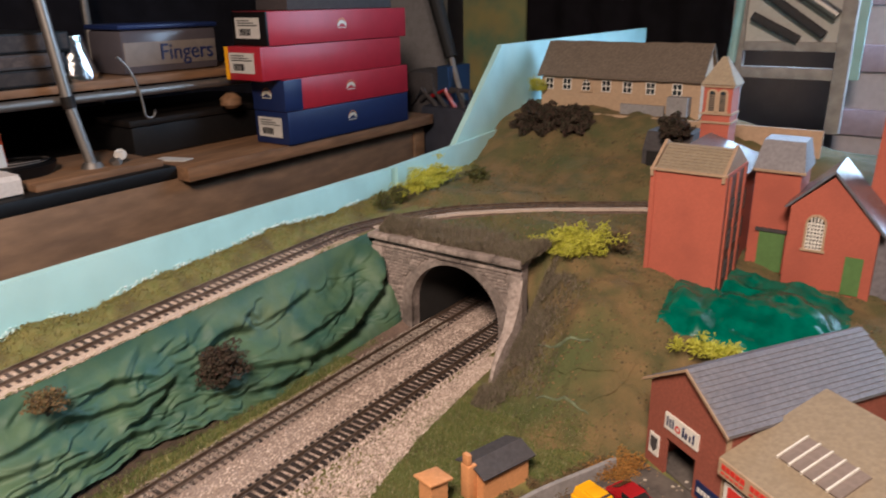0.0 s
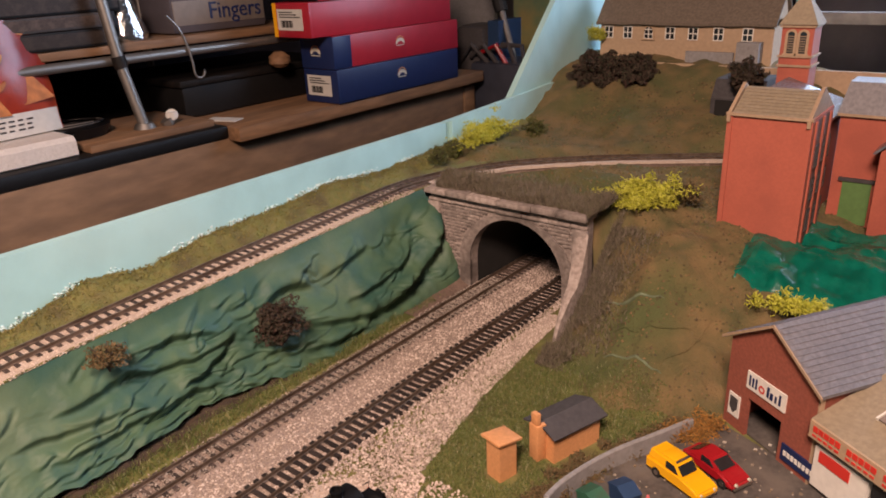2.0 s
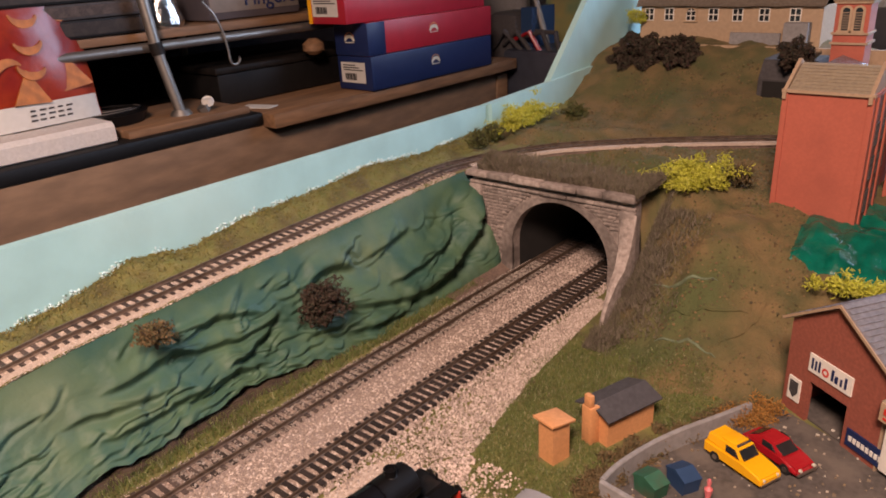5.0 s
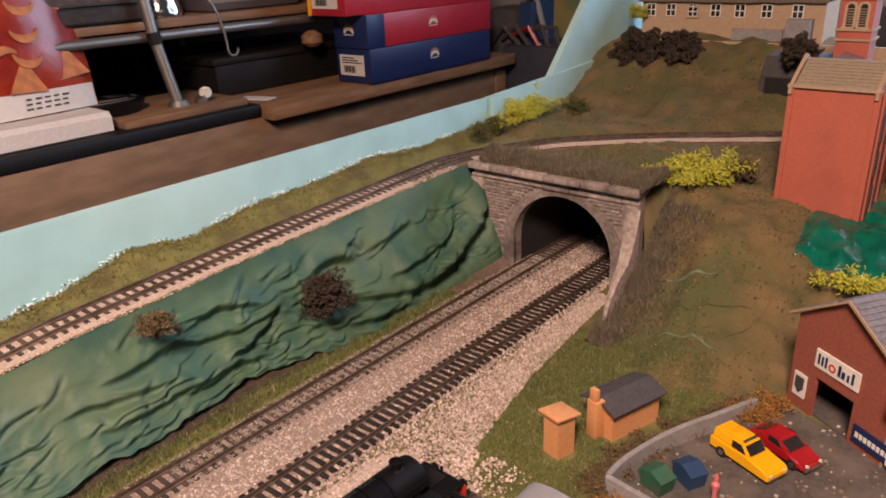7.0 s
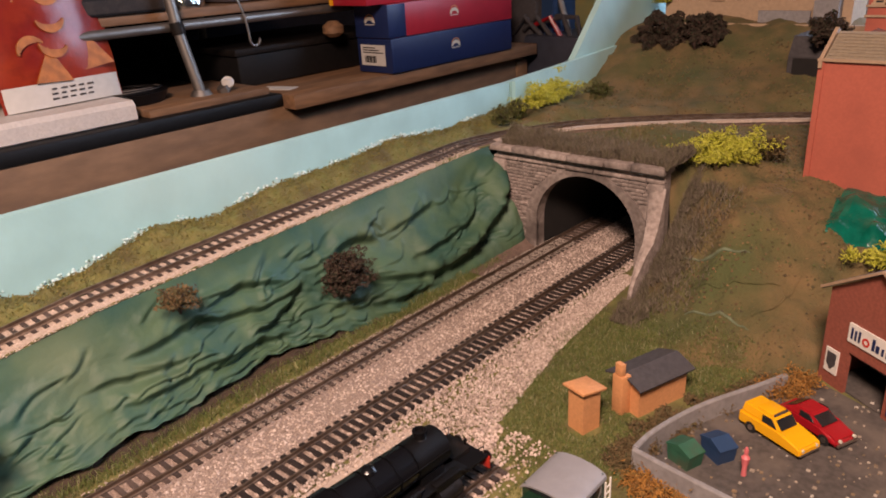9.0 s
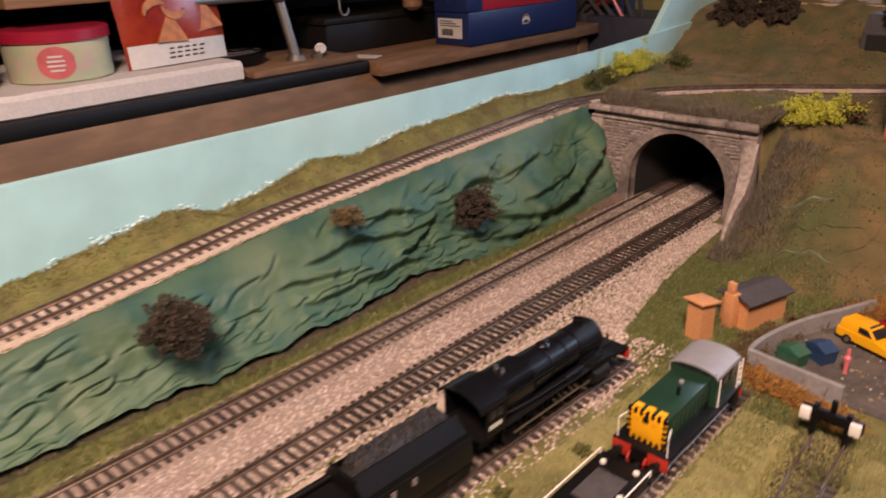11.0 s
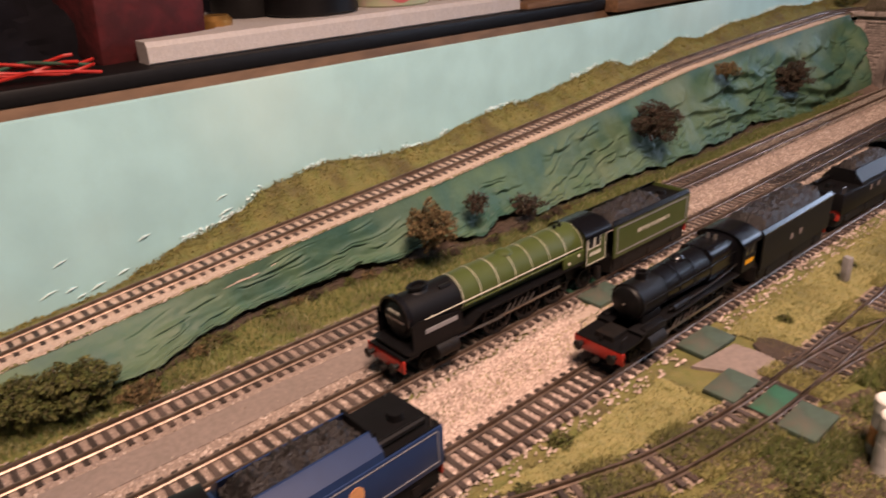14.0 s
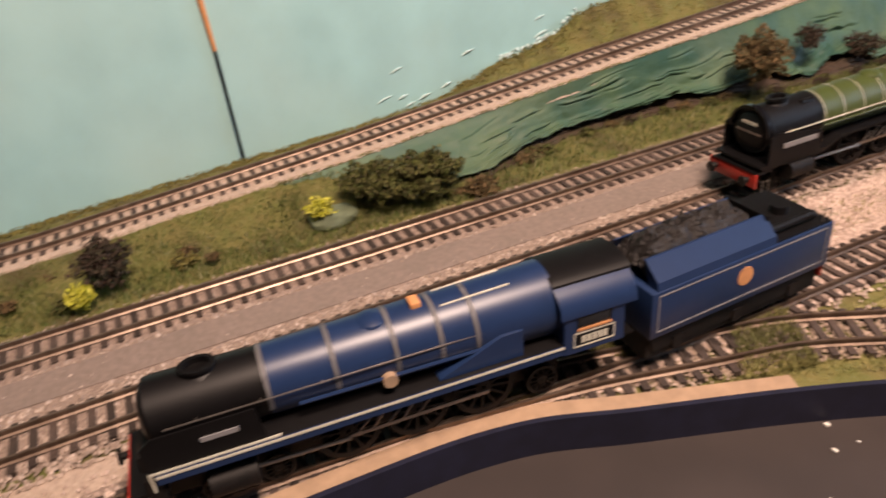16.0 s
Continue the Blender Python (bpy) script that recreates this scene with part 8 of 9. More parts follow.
# polystyrene slab
bm = bmesh.new()
ys = np.arange(-0.745, -0.0299, 0.01)
ring = []
for y in ys:
    w = 0.002 * nz(0, y, 1, 30)
    back = lerp([(-0.745, -0.672), (-0.66, -0.680), (-0.61, -0.70), (-0.58, -0.95)], y)
    ring.append([bm.verts.new(p) for p in ((back, y, 0.0878), (-0.637 + w, y, 0.0878), (-0.634 + w, y, 0.090), (-0.634 + w + 0.001 * nz(1, y, 5, 80), y, 0.110), (-0.640 + w, y, 0.1165 + 0.001 * nz(2, y, 5, 60)), (back, y, 0.117))])
for a, b in zip(ring, ring[1:]):
    for k in range(6):
        bm.faces.new((a[k], a[(k + 1) % 6], b[(k + 1) % 6], b[k]))
bm.faces.new(ring[0][::-1]), bm.faces.new(ring[-1])
solo("polystyrene_slab", bm, "foam", "long white polystyrene slab lying on the bench", "polystyrene slab")


def carton(name, label, x0, x1, y0, y1, z0, z1, body, end, bar, deco, lot):
    """A model box: long side faces +x, end faces -y."""
    top = thing(name, pose((x0 + x1) / 2, (y0 + y1) / 2, z0), label, "box", "stacked model boxes")
    w, l, h = (x1 - x0) / 2, (y1 - y0) / 2, z1 - z0
    part("sleeve", boxed(-w, w, -l, l, 0.0005, h, bevel=0.0012), body, top)
    e = part("end_flap", boxed(-w - 0.0004, w + 0.0004, -l - 0.001, -l + (0.045 if end == "navy" and body == "red_card" else 0.004), 0.001, h - 0.0005, bevel=0.0006), end, top)
    if bar:
        part("label", boxed(-w + 0.008, w * 0.62, -l - 0.0018, -l - 0.0008, h * 0.22, h * 0.82), "label", e, "white printed label")
        bm = bmesh.new()
        for k in range(11):
            x = -w + 0.018 + k * 0.0028
            box(bm, x, x + 0.0012 + 0.0006 * (k % 3), -l - 0.0022, -l - 0.0016, h * 0.30, h * 0.50)
        for k in range(3):
            box(bm, -w + 0.014, w * 0.5 - 0.01 * k, -l - 0.0022, -l - 0.0016, h * (0.58 + 0.07 * k), h * (0.61 + 0.07 * k))
        part("label_print", bm, "black", e)
    if deco:
        for at in ([(0, 1)] + ([(0, 0)] if not bar else [])):
            bm = bmesh.new()
            n = 14
            arc_o = [(0.0135 * math.cos(a), 0.011 * math.sin(a)) for a in np.linspace(0, math.pi, n)]
            arc_i = [(0.0085 * math.cos(a), 0.005 * math.sin(a)) for a in np.linspace(math.pi, 0, n)]
            prism(bm, arc_o + arc_i, "y", 0, 0.0006)
            box(bm, -0.012, 0.012, 0, 0.0006, -0.0035, -0.002)
            o = part("crest", bm, "lining", top, "small pale arched crest")
            o.matrix_local = (Matrix.Translation((w + 0.0004, -l * 0.02, h * 0.48)) @ Matrix.Rotation(math.pi / 2, 4, "Z")) if at[1] else Matrix.Translation((-0.004, -l - 0.0016, h * 0.46))
            bm = bmesh.new()
            prism(bm, [(0.0135 * math.cos(a), 0.0015 + 0.014 * math.sin(a)) for a in np.linspace(math.pi * 0.1, math.pi * 0.9, 10)] + [(0.008 * math.cos(a), 0.008 + 0.006 * math.sin(a)) for a in np.linspace(math.pi * 0.8, math.pi * 0.2, 6)], "y", 0.0002, 0.0008)
            part("crest_top", bm, "orange", o)
    return top


carton("model_box", "dark blue card model box with white end label on the plank", -0.668, -0.580, 0.430, 0.795, 0.0862, 0.1480, "navy", "navy", True, True, 1)
carton("model_box", "red card model box with dark blue end, stacked", -0.668, -0.582, 0.428, 0.800, 0.1484, 0.2075, "red_card", "navy", False, True, 2)
b3 = carton("model_box", "glossy red card model box with yellow edge, stacked", -0.680, -0.588, 0.385, 0.785, 0.2080, 0.2680, "red_card", "red_card", True, False, 3)
part("yellow_edge", boxed(-0.0475, -0.040, -0.2035, -0.196, 0.001, 0.0595), "yellow", b3)
carton("model_box", "red card model box with black and white end, stacked", -0.672, -0.584, 0.400, 0.800, 0.2684, 0.3280, "red_card", "black", True, True, 4)
carton("model_box", "dark model box on top of the stack", -0.672, -0.59, 0.46, 0.76, 0.3284, 0.385, "felt", "felt", False, False, 5)

# shelf on a tube stand
shelf = thing("tube_shelf", pose(0, 0, 0), "wooden shelf carried on a chrome tube frame", "shelf")
part("board", boxed(-1.20, -0.715, -0.32, 0.52, 0.212, 0.226, bevel=0.002), "plank", shelf)
part("front_tube", tubed([(-0.708, -0.16, 0.190), (-0.706, -0.13, 0.2015), (-0.704, -0.05, 0.203), (-0.70, 0.50, 0.203)], 0.0075, 14), "chrome", shelf, "dull chrome front tube")
part("post", tubed([(-0.676, 0.095, 0.100), (-0.690, 0.082, 0.20), (-0.700, 0.070, 0.36), (-0.705, 0.06, 0.62)], 0.0085, 14), "chrome", shelf, "dull chrome upright post")
part("collar", tubed([(-0.6885, 0.083, 0.192), (-0.6905, 0.081, 0.210)], 0.0105, 14), "chassis", shelf)
part("foot", tubed([(-0.676, 0.095, 0.0985), (-0.676, 0.095, 0.1065)], [0.018, 0.013], 16), "chrome", shelf)
part("rear_post", tubed([(-1.15, 0.40, 0.085), (-1.15, 0.40, 0.9)], 0.0085, 12), "chrome", shelf)
part("rear_post", tubed([(-1.15, -0.28, 0.085), (-1.15, -0.28, 0.9)], 0.0085, 12), "chrome", shelf)
bm = bmesh.new()
hook = [(-0.700, 0.180, 0.262), (-0.699, 0.196, 0.244), (-0.697, 0.203, 0.228), (-0.692, 0.207, 0.205), (-0.690, 0.209, 0.182)]
hook += [(-0.690, 0.219 - 0.010 * math.cos(a), 0.170 - 0.011 * math.sin(a)) for a in np.linspace(0, math.pi * 1.05, 12)]
tube(bm, hook, 0.0021, 8)
solo("wire_hook", bm, "chrome", "bent steel wire hook hanging over the shelf tube", "hook")
solo("base_plate", boxed(-0.80, -0.628, -0.02, 0.19, 0.0878, 0.0985, bevel=0.001), "plank", "thin pale wood plate on the bench", "wood plate")
for nm, x, y, r, h in (("steel_nut", -0.660, 0.128, 0.010, 0.010), ("steel_nut", -0.690, 0.150, 0.008, 0.010)):
    bm = bmesh.new()
    tube(bm, [(0, 0, 0), (0, 0, h)], r, 6)
    solo(nm, bm, "chrome", "bright steel hexagon nut on the wood plate", "nut", m=pose(x, y, 0.099, 25 if x > -0.67 else 0))
bm = bmesh.new()
tube(bm, [(0, 0, 0), (0.0, 0.0, 0.012), (0.0, 0.004, 0.014)], [0.009, 0.010, 0.006], 14)
solo("plastic_cap", bm, "label", "small white round plastic cap", "cap", m=pose(-0.668, 0.140, 0.110, 70, 0, 60))
tray = thing("tool_tray", pose(-0.73, 0.0, 0.0992), "shallow black tray full of wire and small tools", "tray")
bm = bmesh.new()
tube(bm, [(0, 0, 0), (0, 0, 0.016), (0, 0, 0.0165), (0, 0, 0.003)], [0.055, 0.062, 0.057, 0.052], 24)
part("dish", bm, "black", tray)
for k in range(9):
    a = k * 0.7
    bm = bmesh.new()
    tube(bm, [(0.04 * math.cos(a + t) * (1 - 0.04 * t), 0.045 * math.sin(a + t * 1.3), 0.016 + 0.002 * t) for t in np.linspace(0, 2.6, 10)], 0.0012, 5)
    part("wire", bm, "steel" if k % 2 else "black", tray)
bbx = thing("black_case", pose(0, 0, 0), "long flat black case on the bench below the shelf", "case")
part("body", boxed(-0.98, -0.730, 0.205, 0.58, 0.0865, 0.140, bevel=0.004), "black_vinyl", bbx)
part("lid", boxed(-0.985, -0.726, 0.200, 0.585, 0.140, 0.152, bevel=0.003), "chassis", bbx, "dusty dark lid")
solo("paper_slip", boxed(-0.03, 0.03, -0.014, 0.014, 0, 0.0015), "label", "small pale paper slip on the plank", "paper", m=pose(-0.665, 0.235, 0.0862, 0, 0, 20))
solo("wooden_ball", tubed([(-0.70, 0.40, 0.1525), (-0.70, 0.40, 0.160), (-0.70, 0.40, 0.172), (-0.70, 0.40, 0.181)], [0.010, 0.020, 0.020, 0.008], 16), "plank", "small round wooden knob on the black case", "knob")

# things on the shelf
bm = bmesh.new()
prof = [(0.034, 0), (0.036, 0.01), (0.026, 0.045), (0.020, 0.07)]
n = 20
rg = [[bm.verts.new((r * (1 + 0.12 * nz(k, z * 100, 2, 0.9)) * math.cos(k * 2 * math.pi / n), r * (1 + 0.12 * nz(k, z * 90, 5, 0.9)) * math.sin(k * 2 * math.pi / n), z)) for k in range(n)] for r, z in prof]
for a, b in zip(rg, rg[1:]):
    for k in range(n):
        bm.faces.new((a[k], a[(k + 1) % n], b[(k + 1) % n], b[k]))
bm.faces.new(rg[0][::-1]), bm.faces.new(rg[-1])
solo("foil_cup", bm, mat("bright_foil", (0.85, 0.84, 0.82), 0.14, metal=1.0, var=0.05, scale=60, bump=0.6, fine=90, dist=0.004), "crumpled bright silver foil cup on the shelf", "foil cup", m=pose(-0.755, 0.135, 0.2265))
# plastic and paper darkened in colour for the weak light on the shelf
tub = thing("biscuit_tub", pose(-0.790, 0.315, 0.2265), "clear plastic biscuit tub with a cream paper band", "tub")
part("body", boxed(-0.05, 0.05, -0.10, 0.10, 0, 0.075, bevel=0.008), mat("dimmed_plastic", (0.085, 0.075, 0.085), 0.25, var=0.1, scale=30, bump=0.0), tub)
part("paper_band", boxed(-0.0508, 0.0508, -0.096, 0.096, 0.012, 0.056, bevel=0.004), mat("dimmed_paper", (0.20, 0.17, 0.15), 0.6, var=0.15, scale=60, bump=0.03), tub)
part("lid", boxed(-0.053, 0.053, -0.103, 0.103, 0.075, 0.084, bevel=0.004), "navy", tub)
letters("Fingers", 0.040, Matrix.Translation((0.0514, 0.030, 0.034)) @ Euler((math.pi / 2, 0, math.pi / 2)).to_matrix().to_4x4(), "navy", tub)
# covers and pages take near-black materials that stand in for the shelf's shade
for k, (mt, h) in enumerate((("chassis", 0.026), ("felt", 0.022), ("black_vinyl", 0.030))):
    z = 0.2268 + (0, 0.0262, 0.0484)[k]
    bk = thing("book", pose(-0.80, -0.03 + 0.01 * k, z, 0, 0, 3 * k), "thick %s book lying in a pile" % ("dark brown", "dusty grey", "black")[k], "book")
    part("cover", boxed(-0.09, 0.09, -0.135, 0.12, 0, h - 0.0005, bevel=0.002), mt, bk)
    part("page_block", boxed(-0.086, 0.0908, -0.131, 0.116, 0.004, h - 0.004), "sleeper", bk)

# snack bag, tin and dark clutter on the slab
bag = thing("snack_bag", pose(-0.700, -0.100, 0.1172, 0, -8, 4), "shiny red and orange snack bag standing on the slab", "snack bag")
bm = bmesh.new()


def bag_at(u, v, s):
    puff = 0.020 * (math.sin(math.pi * u) ** 0.6) * (math.sin(math.pi * min(1, 0.08 + v * 0.92)) ** 0.5)
    return Vector((s * puff + 0.002 * nz(u * 5, v * 6, s, 1.0), -0.085 + 0.17 * u + 0.003 * nz(v * 7, u, 2, 1.0), 0.25 * v))


for s in (-1, 1):
    grid(bm, np.linspace(0, 1, 18), np.linspace(0, 1, 18), lambda u, v: bag_at(u, v, s))
bmesh.ops.remove_doubles(bm, verts=bm.verts, dist=0.0008)
part("film", bm, mat("red_film", (0.20, 0.012, 0.010), 0.28, var=0.35, scale=14, bump=0.25, fine=40, dist=0.004, color2=(0.33, 0.04, 0.012)), bag, smooth=True)
bm = bmesh.new()
grid(bm, np.linspace(0.02, 0.98, 18), np.linspace(0, 0.13, 6), lambda u, v: bag_at(u, v, 1) + Vector((0.0012, 0, 0)))
foot = part("foot_band", bm, "label", bag, "pale foot of the bag with small dark print", smooth=True)
bm = bmesh.new()
for k in range(3):
    for w in range(5):
        c = bag_at(0.40 + 0.075 * w, 0.04 + 0.026 * k, 1)
        box(bm, c.x + 0.0014, c.x + 0.0022, c.y - 0.005, c.y + 0.004 - 0.001 * ((w + k) % 3), c.z - 0.0012, c.z + 0.0012)
part("foot_print", bm, "felt", foot)
M["crisp"] = mat("orange_crisp", (0.50, 0.17, 0.035), 0.5, var=0.35, scale=90, bump=0.2)
for k in range(9):
    u, v = (0.22, 0.30, 0.42, 0.47, 0.50, 0.52, 0.80, 0.84, 0.66)[k], (0.62, 0.30, 0.20, 0.33, 0.46, 0.60, 0.25, 0.62, 0.75)[k]
    p = bag_at(u, v, 1)
    bm = bmesh.new()
    r = 0.020 if k not in (6, 2) else 0.028
    if k in (2, 6):
        prism(bm, [(-r, -r * 0.6), (r * 0.8, -r * 0.7), (0, r)], "x", 0, 0.003)
    else:
        o = [(r * math.cos(a), r * math.sin(a)) for a in np.linspace(0.2, math.pi - 0.2, 10)]
        i_ = [(r * 0.9 * math.cos(a), r * math.sin(a) * 0.45) for a in np.linspace(math.pi - 0.2, 0.2, 10)]
        prism(bm, o + i_, "x", 0, 0.003)
    c = part("printed_crisp", bm, "crisp", bag, "printed orange crisp shape")
    c.matrix_local = Matrix.Translation(p + Vector((-0.0005, 0, 0))) @ Matrix.Rotation(math.radians((-70, 20, 0, 170, 180, 175, 10, 100, -40)[k]), 4, "X")

tin = thing("round_tin", pose(-0.735, -0.262, 0.1172), "round pale flowered tin with a crimson lid", "tin")
bm = bmesh.new()
tube(bm, [(0, 0, 0), (0, 0, 0.002), (0, 0, 0.052)], [0.066, 0.068, 0.068], 40)
part("body", bm, mat("flowered_tin", (0.50, 0.47, 0.30), 0.3, var=0.3, scale=22, bump=0.0, color2=(0.34, 0.40, 0.26), dirt=(0.55, 0.30, 0.32), dirt_scale=30, dirt_amount=0.5), tin)
bm = bmesh.new()
tube(bm, [(0, 0, 0.052), (0, 0, 0.053), (0, 0, 0.066), (0, 0, 0.068)], [0.070, 0.0715, 0.0715, 0.068], 40)
part("lid", bm, mat("crimson_lid", (0.33, 0.012, 0.035), 0.35, var=0.1, scale=60), tin, "crimson lid")
bm = bmesh.new()
cols = []
for i in range(13):
    a = math.radians(-42 + i * 3.2)
    hh = 0.021 * math.sqrt(max(0.02, 1 - ((i - 6) / 6.4) ** 2))
    cols.append([bm.verts.new((0.0686 * math.cos(a), 0.0686 * math.sin(a), 0.027 + s * hh)) for s in (-1, 1)])
for a, b in zip(cols, cols[1:]):
    bm.faces.new((a[0], b[0], b[1], a[1]))
part("oval_label", bm, mat("rose_label", (0.55, 0.13, 0.14), 0.35, var=0.15, scale=60), tin, "rose red oval label")
bm = bmesh.new()
for k in range(4):
    a = math.radians(-23)
    w = 0.012 - 0.002 * abs(k - 1.5)
    box(bm, 0.0686, 0.0692, -w, w, 0.016 + k * 0.006, 0.0185 + k * 0.006, m=Matrix.Rotation(a, 4, "Z"))
part("label_print", bm, "label", tin)
M["brass_dull"] = mat("dull_brass", (0.42, 0.22, 0.06), 0.4, metal=0.6, var=0.3, scale=60, bump=0.1)
for nm, lb, mt, x, y, z, r, h in (("black_bowl", "wide dark bowl standing on the slab", "black", -0.742, -0.425, 0.1172, 0.078, 0.040), ("black_pot", "dark round pot behind the slab", "black_vinyl", -0.82, -0.50, 0.1172, 0.06, 0.10), ("dark_jar", "dark jar behind the bowl", "black", -0.845, -0.37, 0.1172, 0.04, 0.09), ("black_pot", "dark round pot behind the slab", "felt", -0.90, -0.64, 0.0876, 0.045, 0.09), ("brass_tin", "small round brass tin standing behind the slab", "brass_dull", -0.735, -0.600, 0.0876, 0.026, 0.044)):
    bm = bmesh.new()
    tube(bm, [(0, 0, 0), (0, 0, h * 0.1), (0, 0, h * 0.85), (0, 0, h)], [r * 0.92, r, r, r * 0.8], 24)
    solo(nm, bm, mt, lb, "pot", m=pose(x, y, z))
bm = bmesh.new()
bmesh.ops.create_icosphere(bm, subdivisions=4, radius=1.0)
for v in bm.verts:
    f = 1 + 0.16 * abs(nz(v.co.x, v.co.y, v.co.z, 2.6)) + 0.07 * abs(nz(v.co.x, v.co.y, v.co.z, 6))
    v.co = Vector((0.058 * v.co.x, 0.068 * v.co.y, 0.034 * max(-0.8, v.co.z))) * f
solo("wrapped_package", bm, mat("maroon_film", (0.10, 0.006, 0.014), 0.16, var=0.6, scale=30, bump=0.4, fine=60, dist=0.003, color2=(0.012, 0.008, 0.010)), "crumpled shiny maroon package lying in the dark bowl", "package", m=pose(-0.742, -0.425, 0.181), smooth=True)
M["dark_red_cloth"] = mat("dark_red_cloth", (0.10, 0.008, 0.010), 0.8, var=0.5, scale=30, bump=0.5, fine=60, dist=0.004)
solo("red_bag", boxed(-0.06, 0.06, -0.085, 0.085, 0, 0.125, bevel=0.012), "dark_red_cloth", "dark red soft-sided box behind the end of the slab", "bag", m=pose(-0.765, -0.715, 0.0876, 0, 8, 10))
bm = bmesh.new()
bmesh.ops.create_icosphere(bm, subdivisions=4, radius=0.10)
for v in bm.verts:
    v.co = Vector((v.co.x * 0.8, v.co.y * 1.1, max(-0.03, v.co.z * 0.7))) * (1 + 0.5 * nz(v.co.x, v.co.y, v.co.z, 14) + 0.18 * abs(nz(v.co.x, v.co.y, v.co.z, 45)))
solo("dark_rag", bm, "dark_cloth", "crumpled black rag lying on the bench", "rag", m=pose(-0.80, -0.88, 0.118))
for k in range(6):
    cable = bmesh.new()
    pts = [(-0.648 + 0.040 * t - 0.010 * k + 0.010 * math.sin(t * 4 + k), -0.95 + 0.13 * t + 0.012 * math.sin(t * 7 + 2 * k), 0.0902 + 0.012 * abs(math.sin(t * 3 + k)) + 0.002 * k) for t in np.linspace(0, 1, 16)]
    tube(cable, pts, 0.0022, 6)
    solo("red_cable", cable, "red_plastic" if k != 3 else "panel_green", "loose %s wire lying on the bench" % ("red" if k != 3 else "green"), "cable", "loose wires")
solo("dark_crate", boxed(-0.12, 0.12, -0.25, 0.25, 0, 0.16, bevel=0.01), "black_vinyl", "black crate of odds and ends on the bench", "crate", m=pose(-0.90, -1.25, 0.0876))

# far end of the room
bm = bmesh.new()
grid(bm, np.linspace(-0.57, 0.0, 50), np.linspace(-0.2, 1.5, 10), lambda x, z: Vector((x, 1.32 + 0.02 * math.sin(x * 60) * (0.5 + 0.5 * nz(x, 0, 2, 8)), z)))
solo("dark_curtain", bm, "dark_cloth", "heavy near-black curtain at the far end", "curtain", smooth=True)
solo("patterned_cloth", boxed(-0.76, -0.56, 1.30, 1.31, -0.4, 1.4), mat("yellow_green_cloth", (0.30, 0.27, 0.10), 0.9, var=0.5, scale=9, bump=0.2, fine=60, color2=(0.10, 0.20, 0.12), dirt=(0.40, 0.22, 0.07), dirt_scale=6), "yellow and green patterned cloth hanging at the far end", "cloth")
solo("grey_board", boxed(-1.10, -0.77, 1.22, 1.235, -0.2, 1.2), "concrete", "plain pale grey board leaning at the far end", "board")
han = thing("screwdriver", pose(-0.60, 0.98, 0.0), "screwdriver with a dark grip and steel shank", "screwdriver")
part("grip", tubed([(0.0, 0.02, 0.21), (-0.075, 0.02, 0.44)], [0.016, 0.019], 12), "rubber", han)
part("shank", tubed([(0.035, 0.02, 0.10), (0.0, 0.02, 0.21)], 0.008, 10), "chrome", han)
clut = thing("tool_crate", pose(-0.52, 1.00, 0.0), "blue plastic crate with tangled dark tools", "crate")
part("crate", boxed(-0.12, 0.10, -0.08, 0.10, -0.25, 0.10, bevel=0.01), mat("blue_grey_plastic", (0.05, 0.055, 0.075), 0.4, var=0.2, scale=30), clut)
part("book_spine", boxed(-0.10, -0.07, -0.03, 0.07, 0.10, 0.19), "skip_blue", clut)
part("dark_cloth_roll", boxed(-0.19, -0.10, -0.05, 0.06, -0.2, 0.18, bevel=0.02), "felt", clut)
for k in range(5):
    part("tangled_lead", tubed([(-0.16 + 0.03 * k, -0.06, 0.10 + 0.01 * k), (-0.12 + 0.035 * k, -0.07, 0.14), (-0.05 + 0.02 * k, -0.06, 0.07)], 0.006, 8), "car_red" if k == 2 else "felt", clut)

win = thing("window_frame_rack", pose(0, 0, 0), "old timber frame and pane coloured pale for the daylight, with glinting tubes", "window frame")
WX0, WX1, WY = -0.015, 0.235, 1.28
# timber lightened in colour to look lit by the window
M["daylit_timber"] = mat("daylit_timber", (0.42, 0.38, 0.36), 0.7, var=0.3, scale=40, bump=0.2, fine=200)
for x0, x1, z0, z1 in ((WX0, WX0 + 0.03, 0.05, 0.75), (WX1 - 0.03, WX1, 0.05, 0.75), (WX0 + 0.03, WX1 - 0.03, 0.165, 0.190), (WX0 + 0.03, WX1 - 0.03, 0.225, 0.245), (WX0 + 0.03, WX1 - 0.03, 0.385, 0.41)):
    part("rail", boxed(x0, x1, WY, WY + 0.03, z0, z1, bevel=0.002), "daylit_timber", win)
# opaque white sheet that stands in for daylight behind the pane
part("pane", boxed(WX0 + 0.03, WX1 - 0.03, WY + 0.012, WY + 0.016, 0.245, 0.385), "label", win)
for k, (xa, za, xb, zb) in enumerate(((0.02, 0.37, 0.18, 0.26), (0.07, 0.385, 0.20, 0.30), (0.03, 0.30, 0.13, 0.25))):
    part("tube", tubed([(xa, WY - 0.01, za), (xb, WY - 0.01, zb)], 0.010 if k != 1 else 0.013, 12), "chrome" if k == 1 else "felt", win, "bare metal tube")
part("blue_strip", boxed(WX1 + 0.004, WX1 + 0.022, WY - 0.01, WY, 0.17, 0.75), "board", win, "pale blue edge strip")
part("strut", tubed([(WX0 + 0.012, WY - 0.02, 0.2), (WX0 + 0.035, WY - 0.02, 0.6)], 0.010, 8), "board", win)
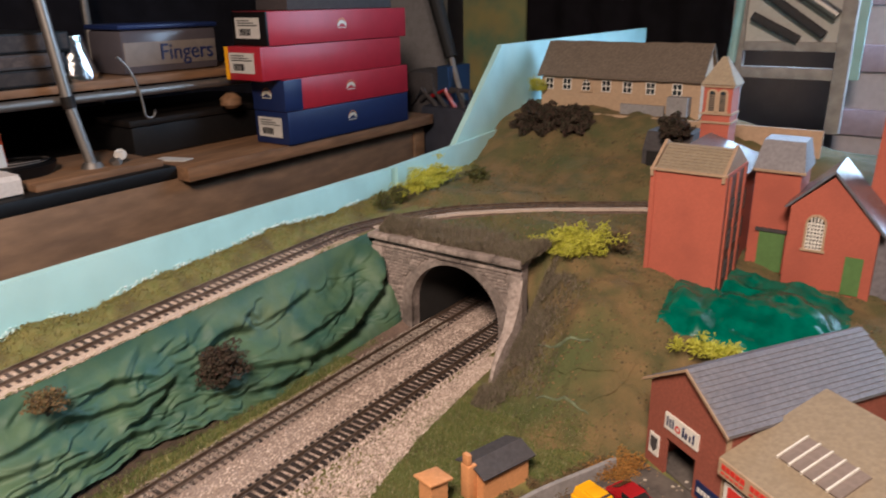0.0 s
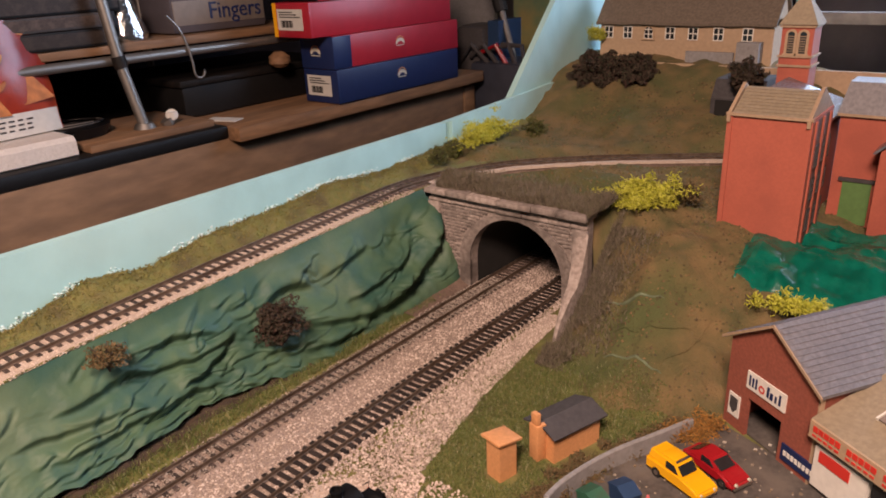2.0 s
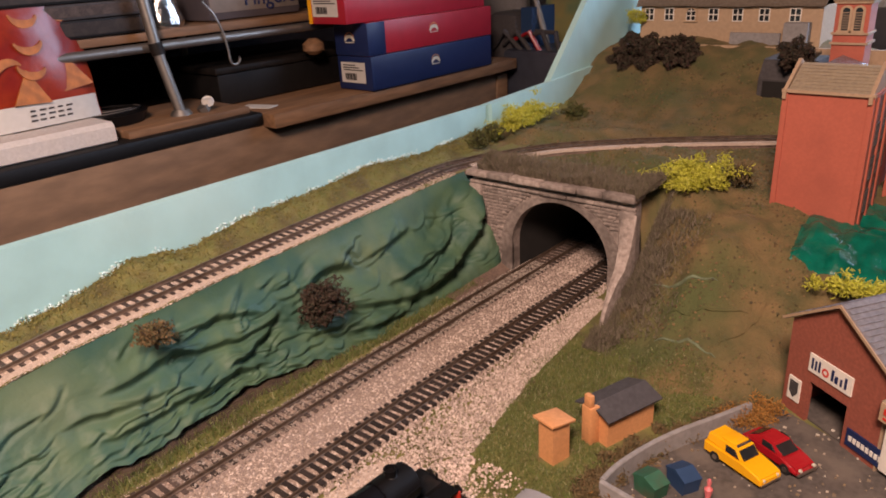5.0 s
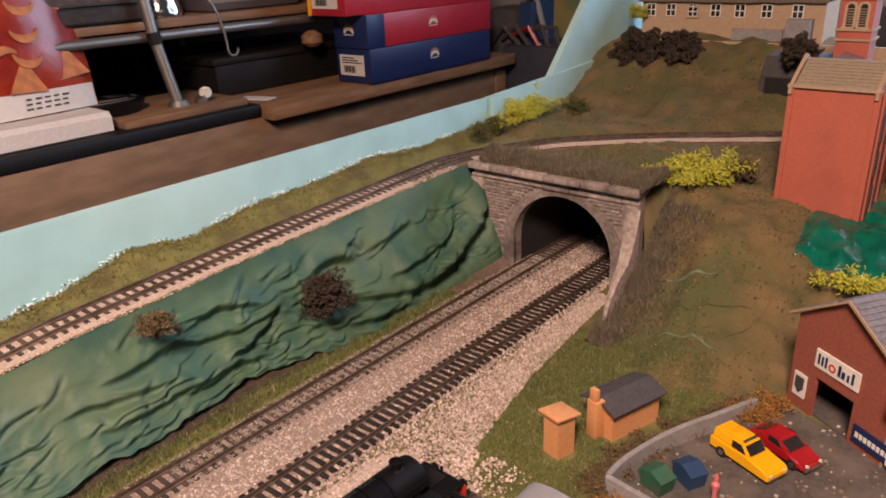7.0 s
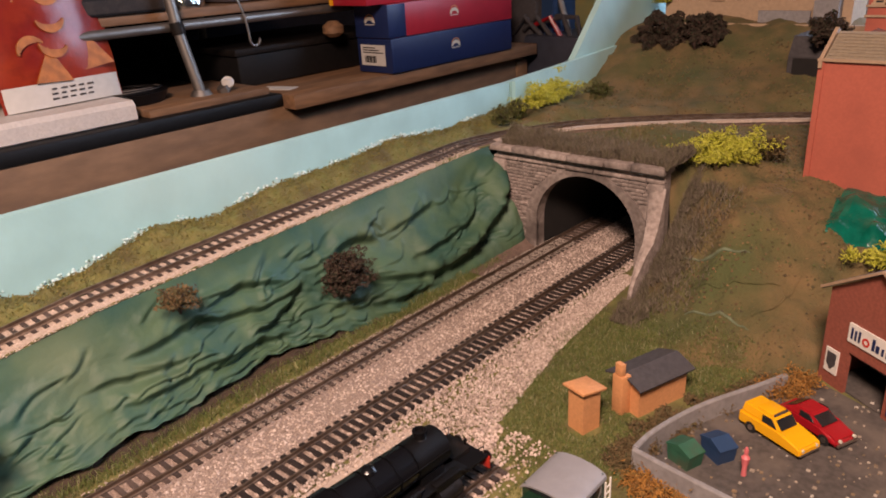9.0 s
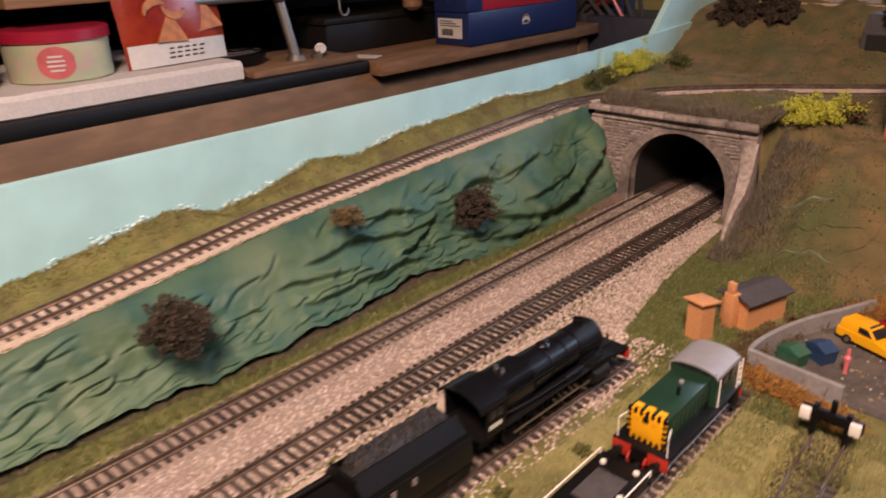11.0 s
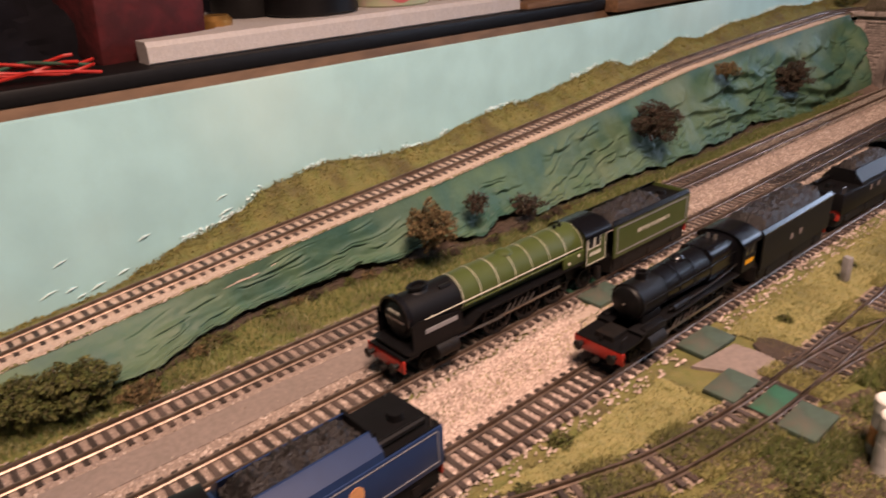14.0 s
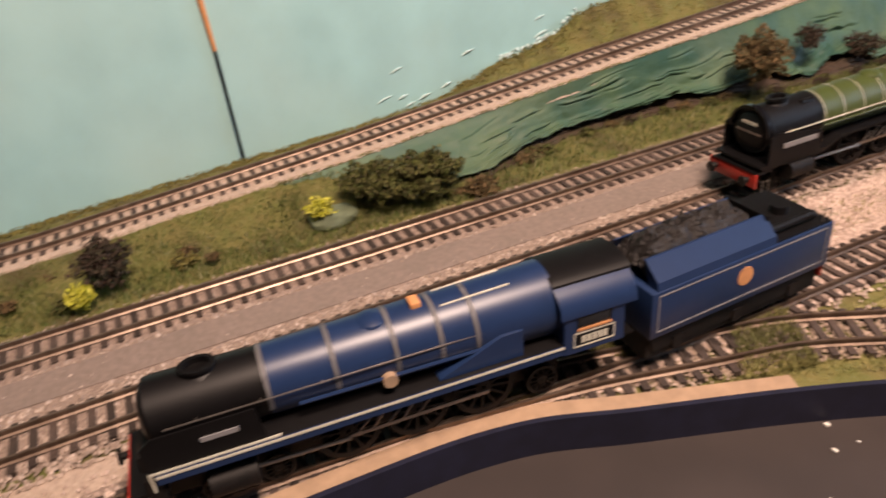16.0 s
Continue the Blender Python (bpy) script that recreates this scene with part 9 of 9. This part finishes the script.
# white brick in purplish daylight, with that tint put into brick and mortar colours
M["mauve_brick"] = mat("mauve_lit_brick", (0.46, 0.38, 0.46), 0.7, var=0.15, scale=50, bump=0.2)
M["mortar"] = mat("pale_mortar", (0.60, 0.55, 0.58), 0.8, var=0.1, scale=60)
bw = new("wall_brick")
tagged(bw, "painted white brick wall, coloured mauve for the light on it, beyond the layout", "wall", kind="structure")
part("mortar_bed", boxed(0.20, 0.44, 1.50, 1.56, -0.3, 1.4), "mortar", bw)
BR = finish("brick", boxed(-0.1055, 0.1055, -0.012, 0.006, -0.031, 0.031, bevel=0.003), "mauve_brick")
for j in range(16):
    for i in range(1):
        b = new("brick", BR)
        b.parent = bw
        b.location = (0.31 + 0.225 * i + 0.11 * (j % 2), 1.497, -0.1 + j * 0.075)

# pots at the operator's edge
def pot_cluster(x, y, z, r, h, n=7):
    top = thing("bottle_cluster", pose(x, y, z), "cluster of small white-capped bottles", "bottles")
    for k in range(n):
        a = k * 2 * math.pi / (n - 1)
        dx, dy = (0, 0) if k == n - 1 else (2.02 * r * math.cos(a), 2.02 * r * math.sin(a))
        b = part("bottle", tubed([(dx, dy, 0), (dx, dy, h * 0.78)], r * 0.93, 14), "label", top)
        part("cap", tubed([(dx, dy, h * 0.78), (dx, dy, h * 0.97), (dx, dy, h)], [r, r, r * 0.85], 16), "white", b, "white screw cap")
        part("paper_label", tubed([(dx, dy, h * 0.2), (dx, dy, h * 0.5)], r * 0.95, 14), ("red_plastic", "cream", "panel_green", "orange", "label", "cream", "label")[k % 7], b)


solo("tool_box_red", boxed(-0.029, 0.029, -0.030, 0.030, 0, 0.045, bevel=0.003), "red_plastic", "bright red plastic box at the board edge", "box", m=pose(0.331, -0.72, -0.006))
pot_cluster(0.288, -0.620, GROUND, 0.0065, 0.031)
pot_cluster(0.285, -0.757, GROUND, 0.0065, 0.032)
for x, y, a in ((0.275, -0.665, 20), (0.277, -0.705, 25)):
    bm = bmesh.new()
    tube(bm, [(-0.014, 0, 0.0125), (0.014, 0, 0.0125)], 0.0125, 20)
    solo("tin_pot", bm, "panel_grey", "dull grey-green cylinder lying on its side", "tin", m=pose(x, y, GROUND, 0, 0, a))
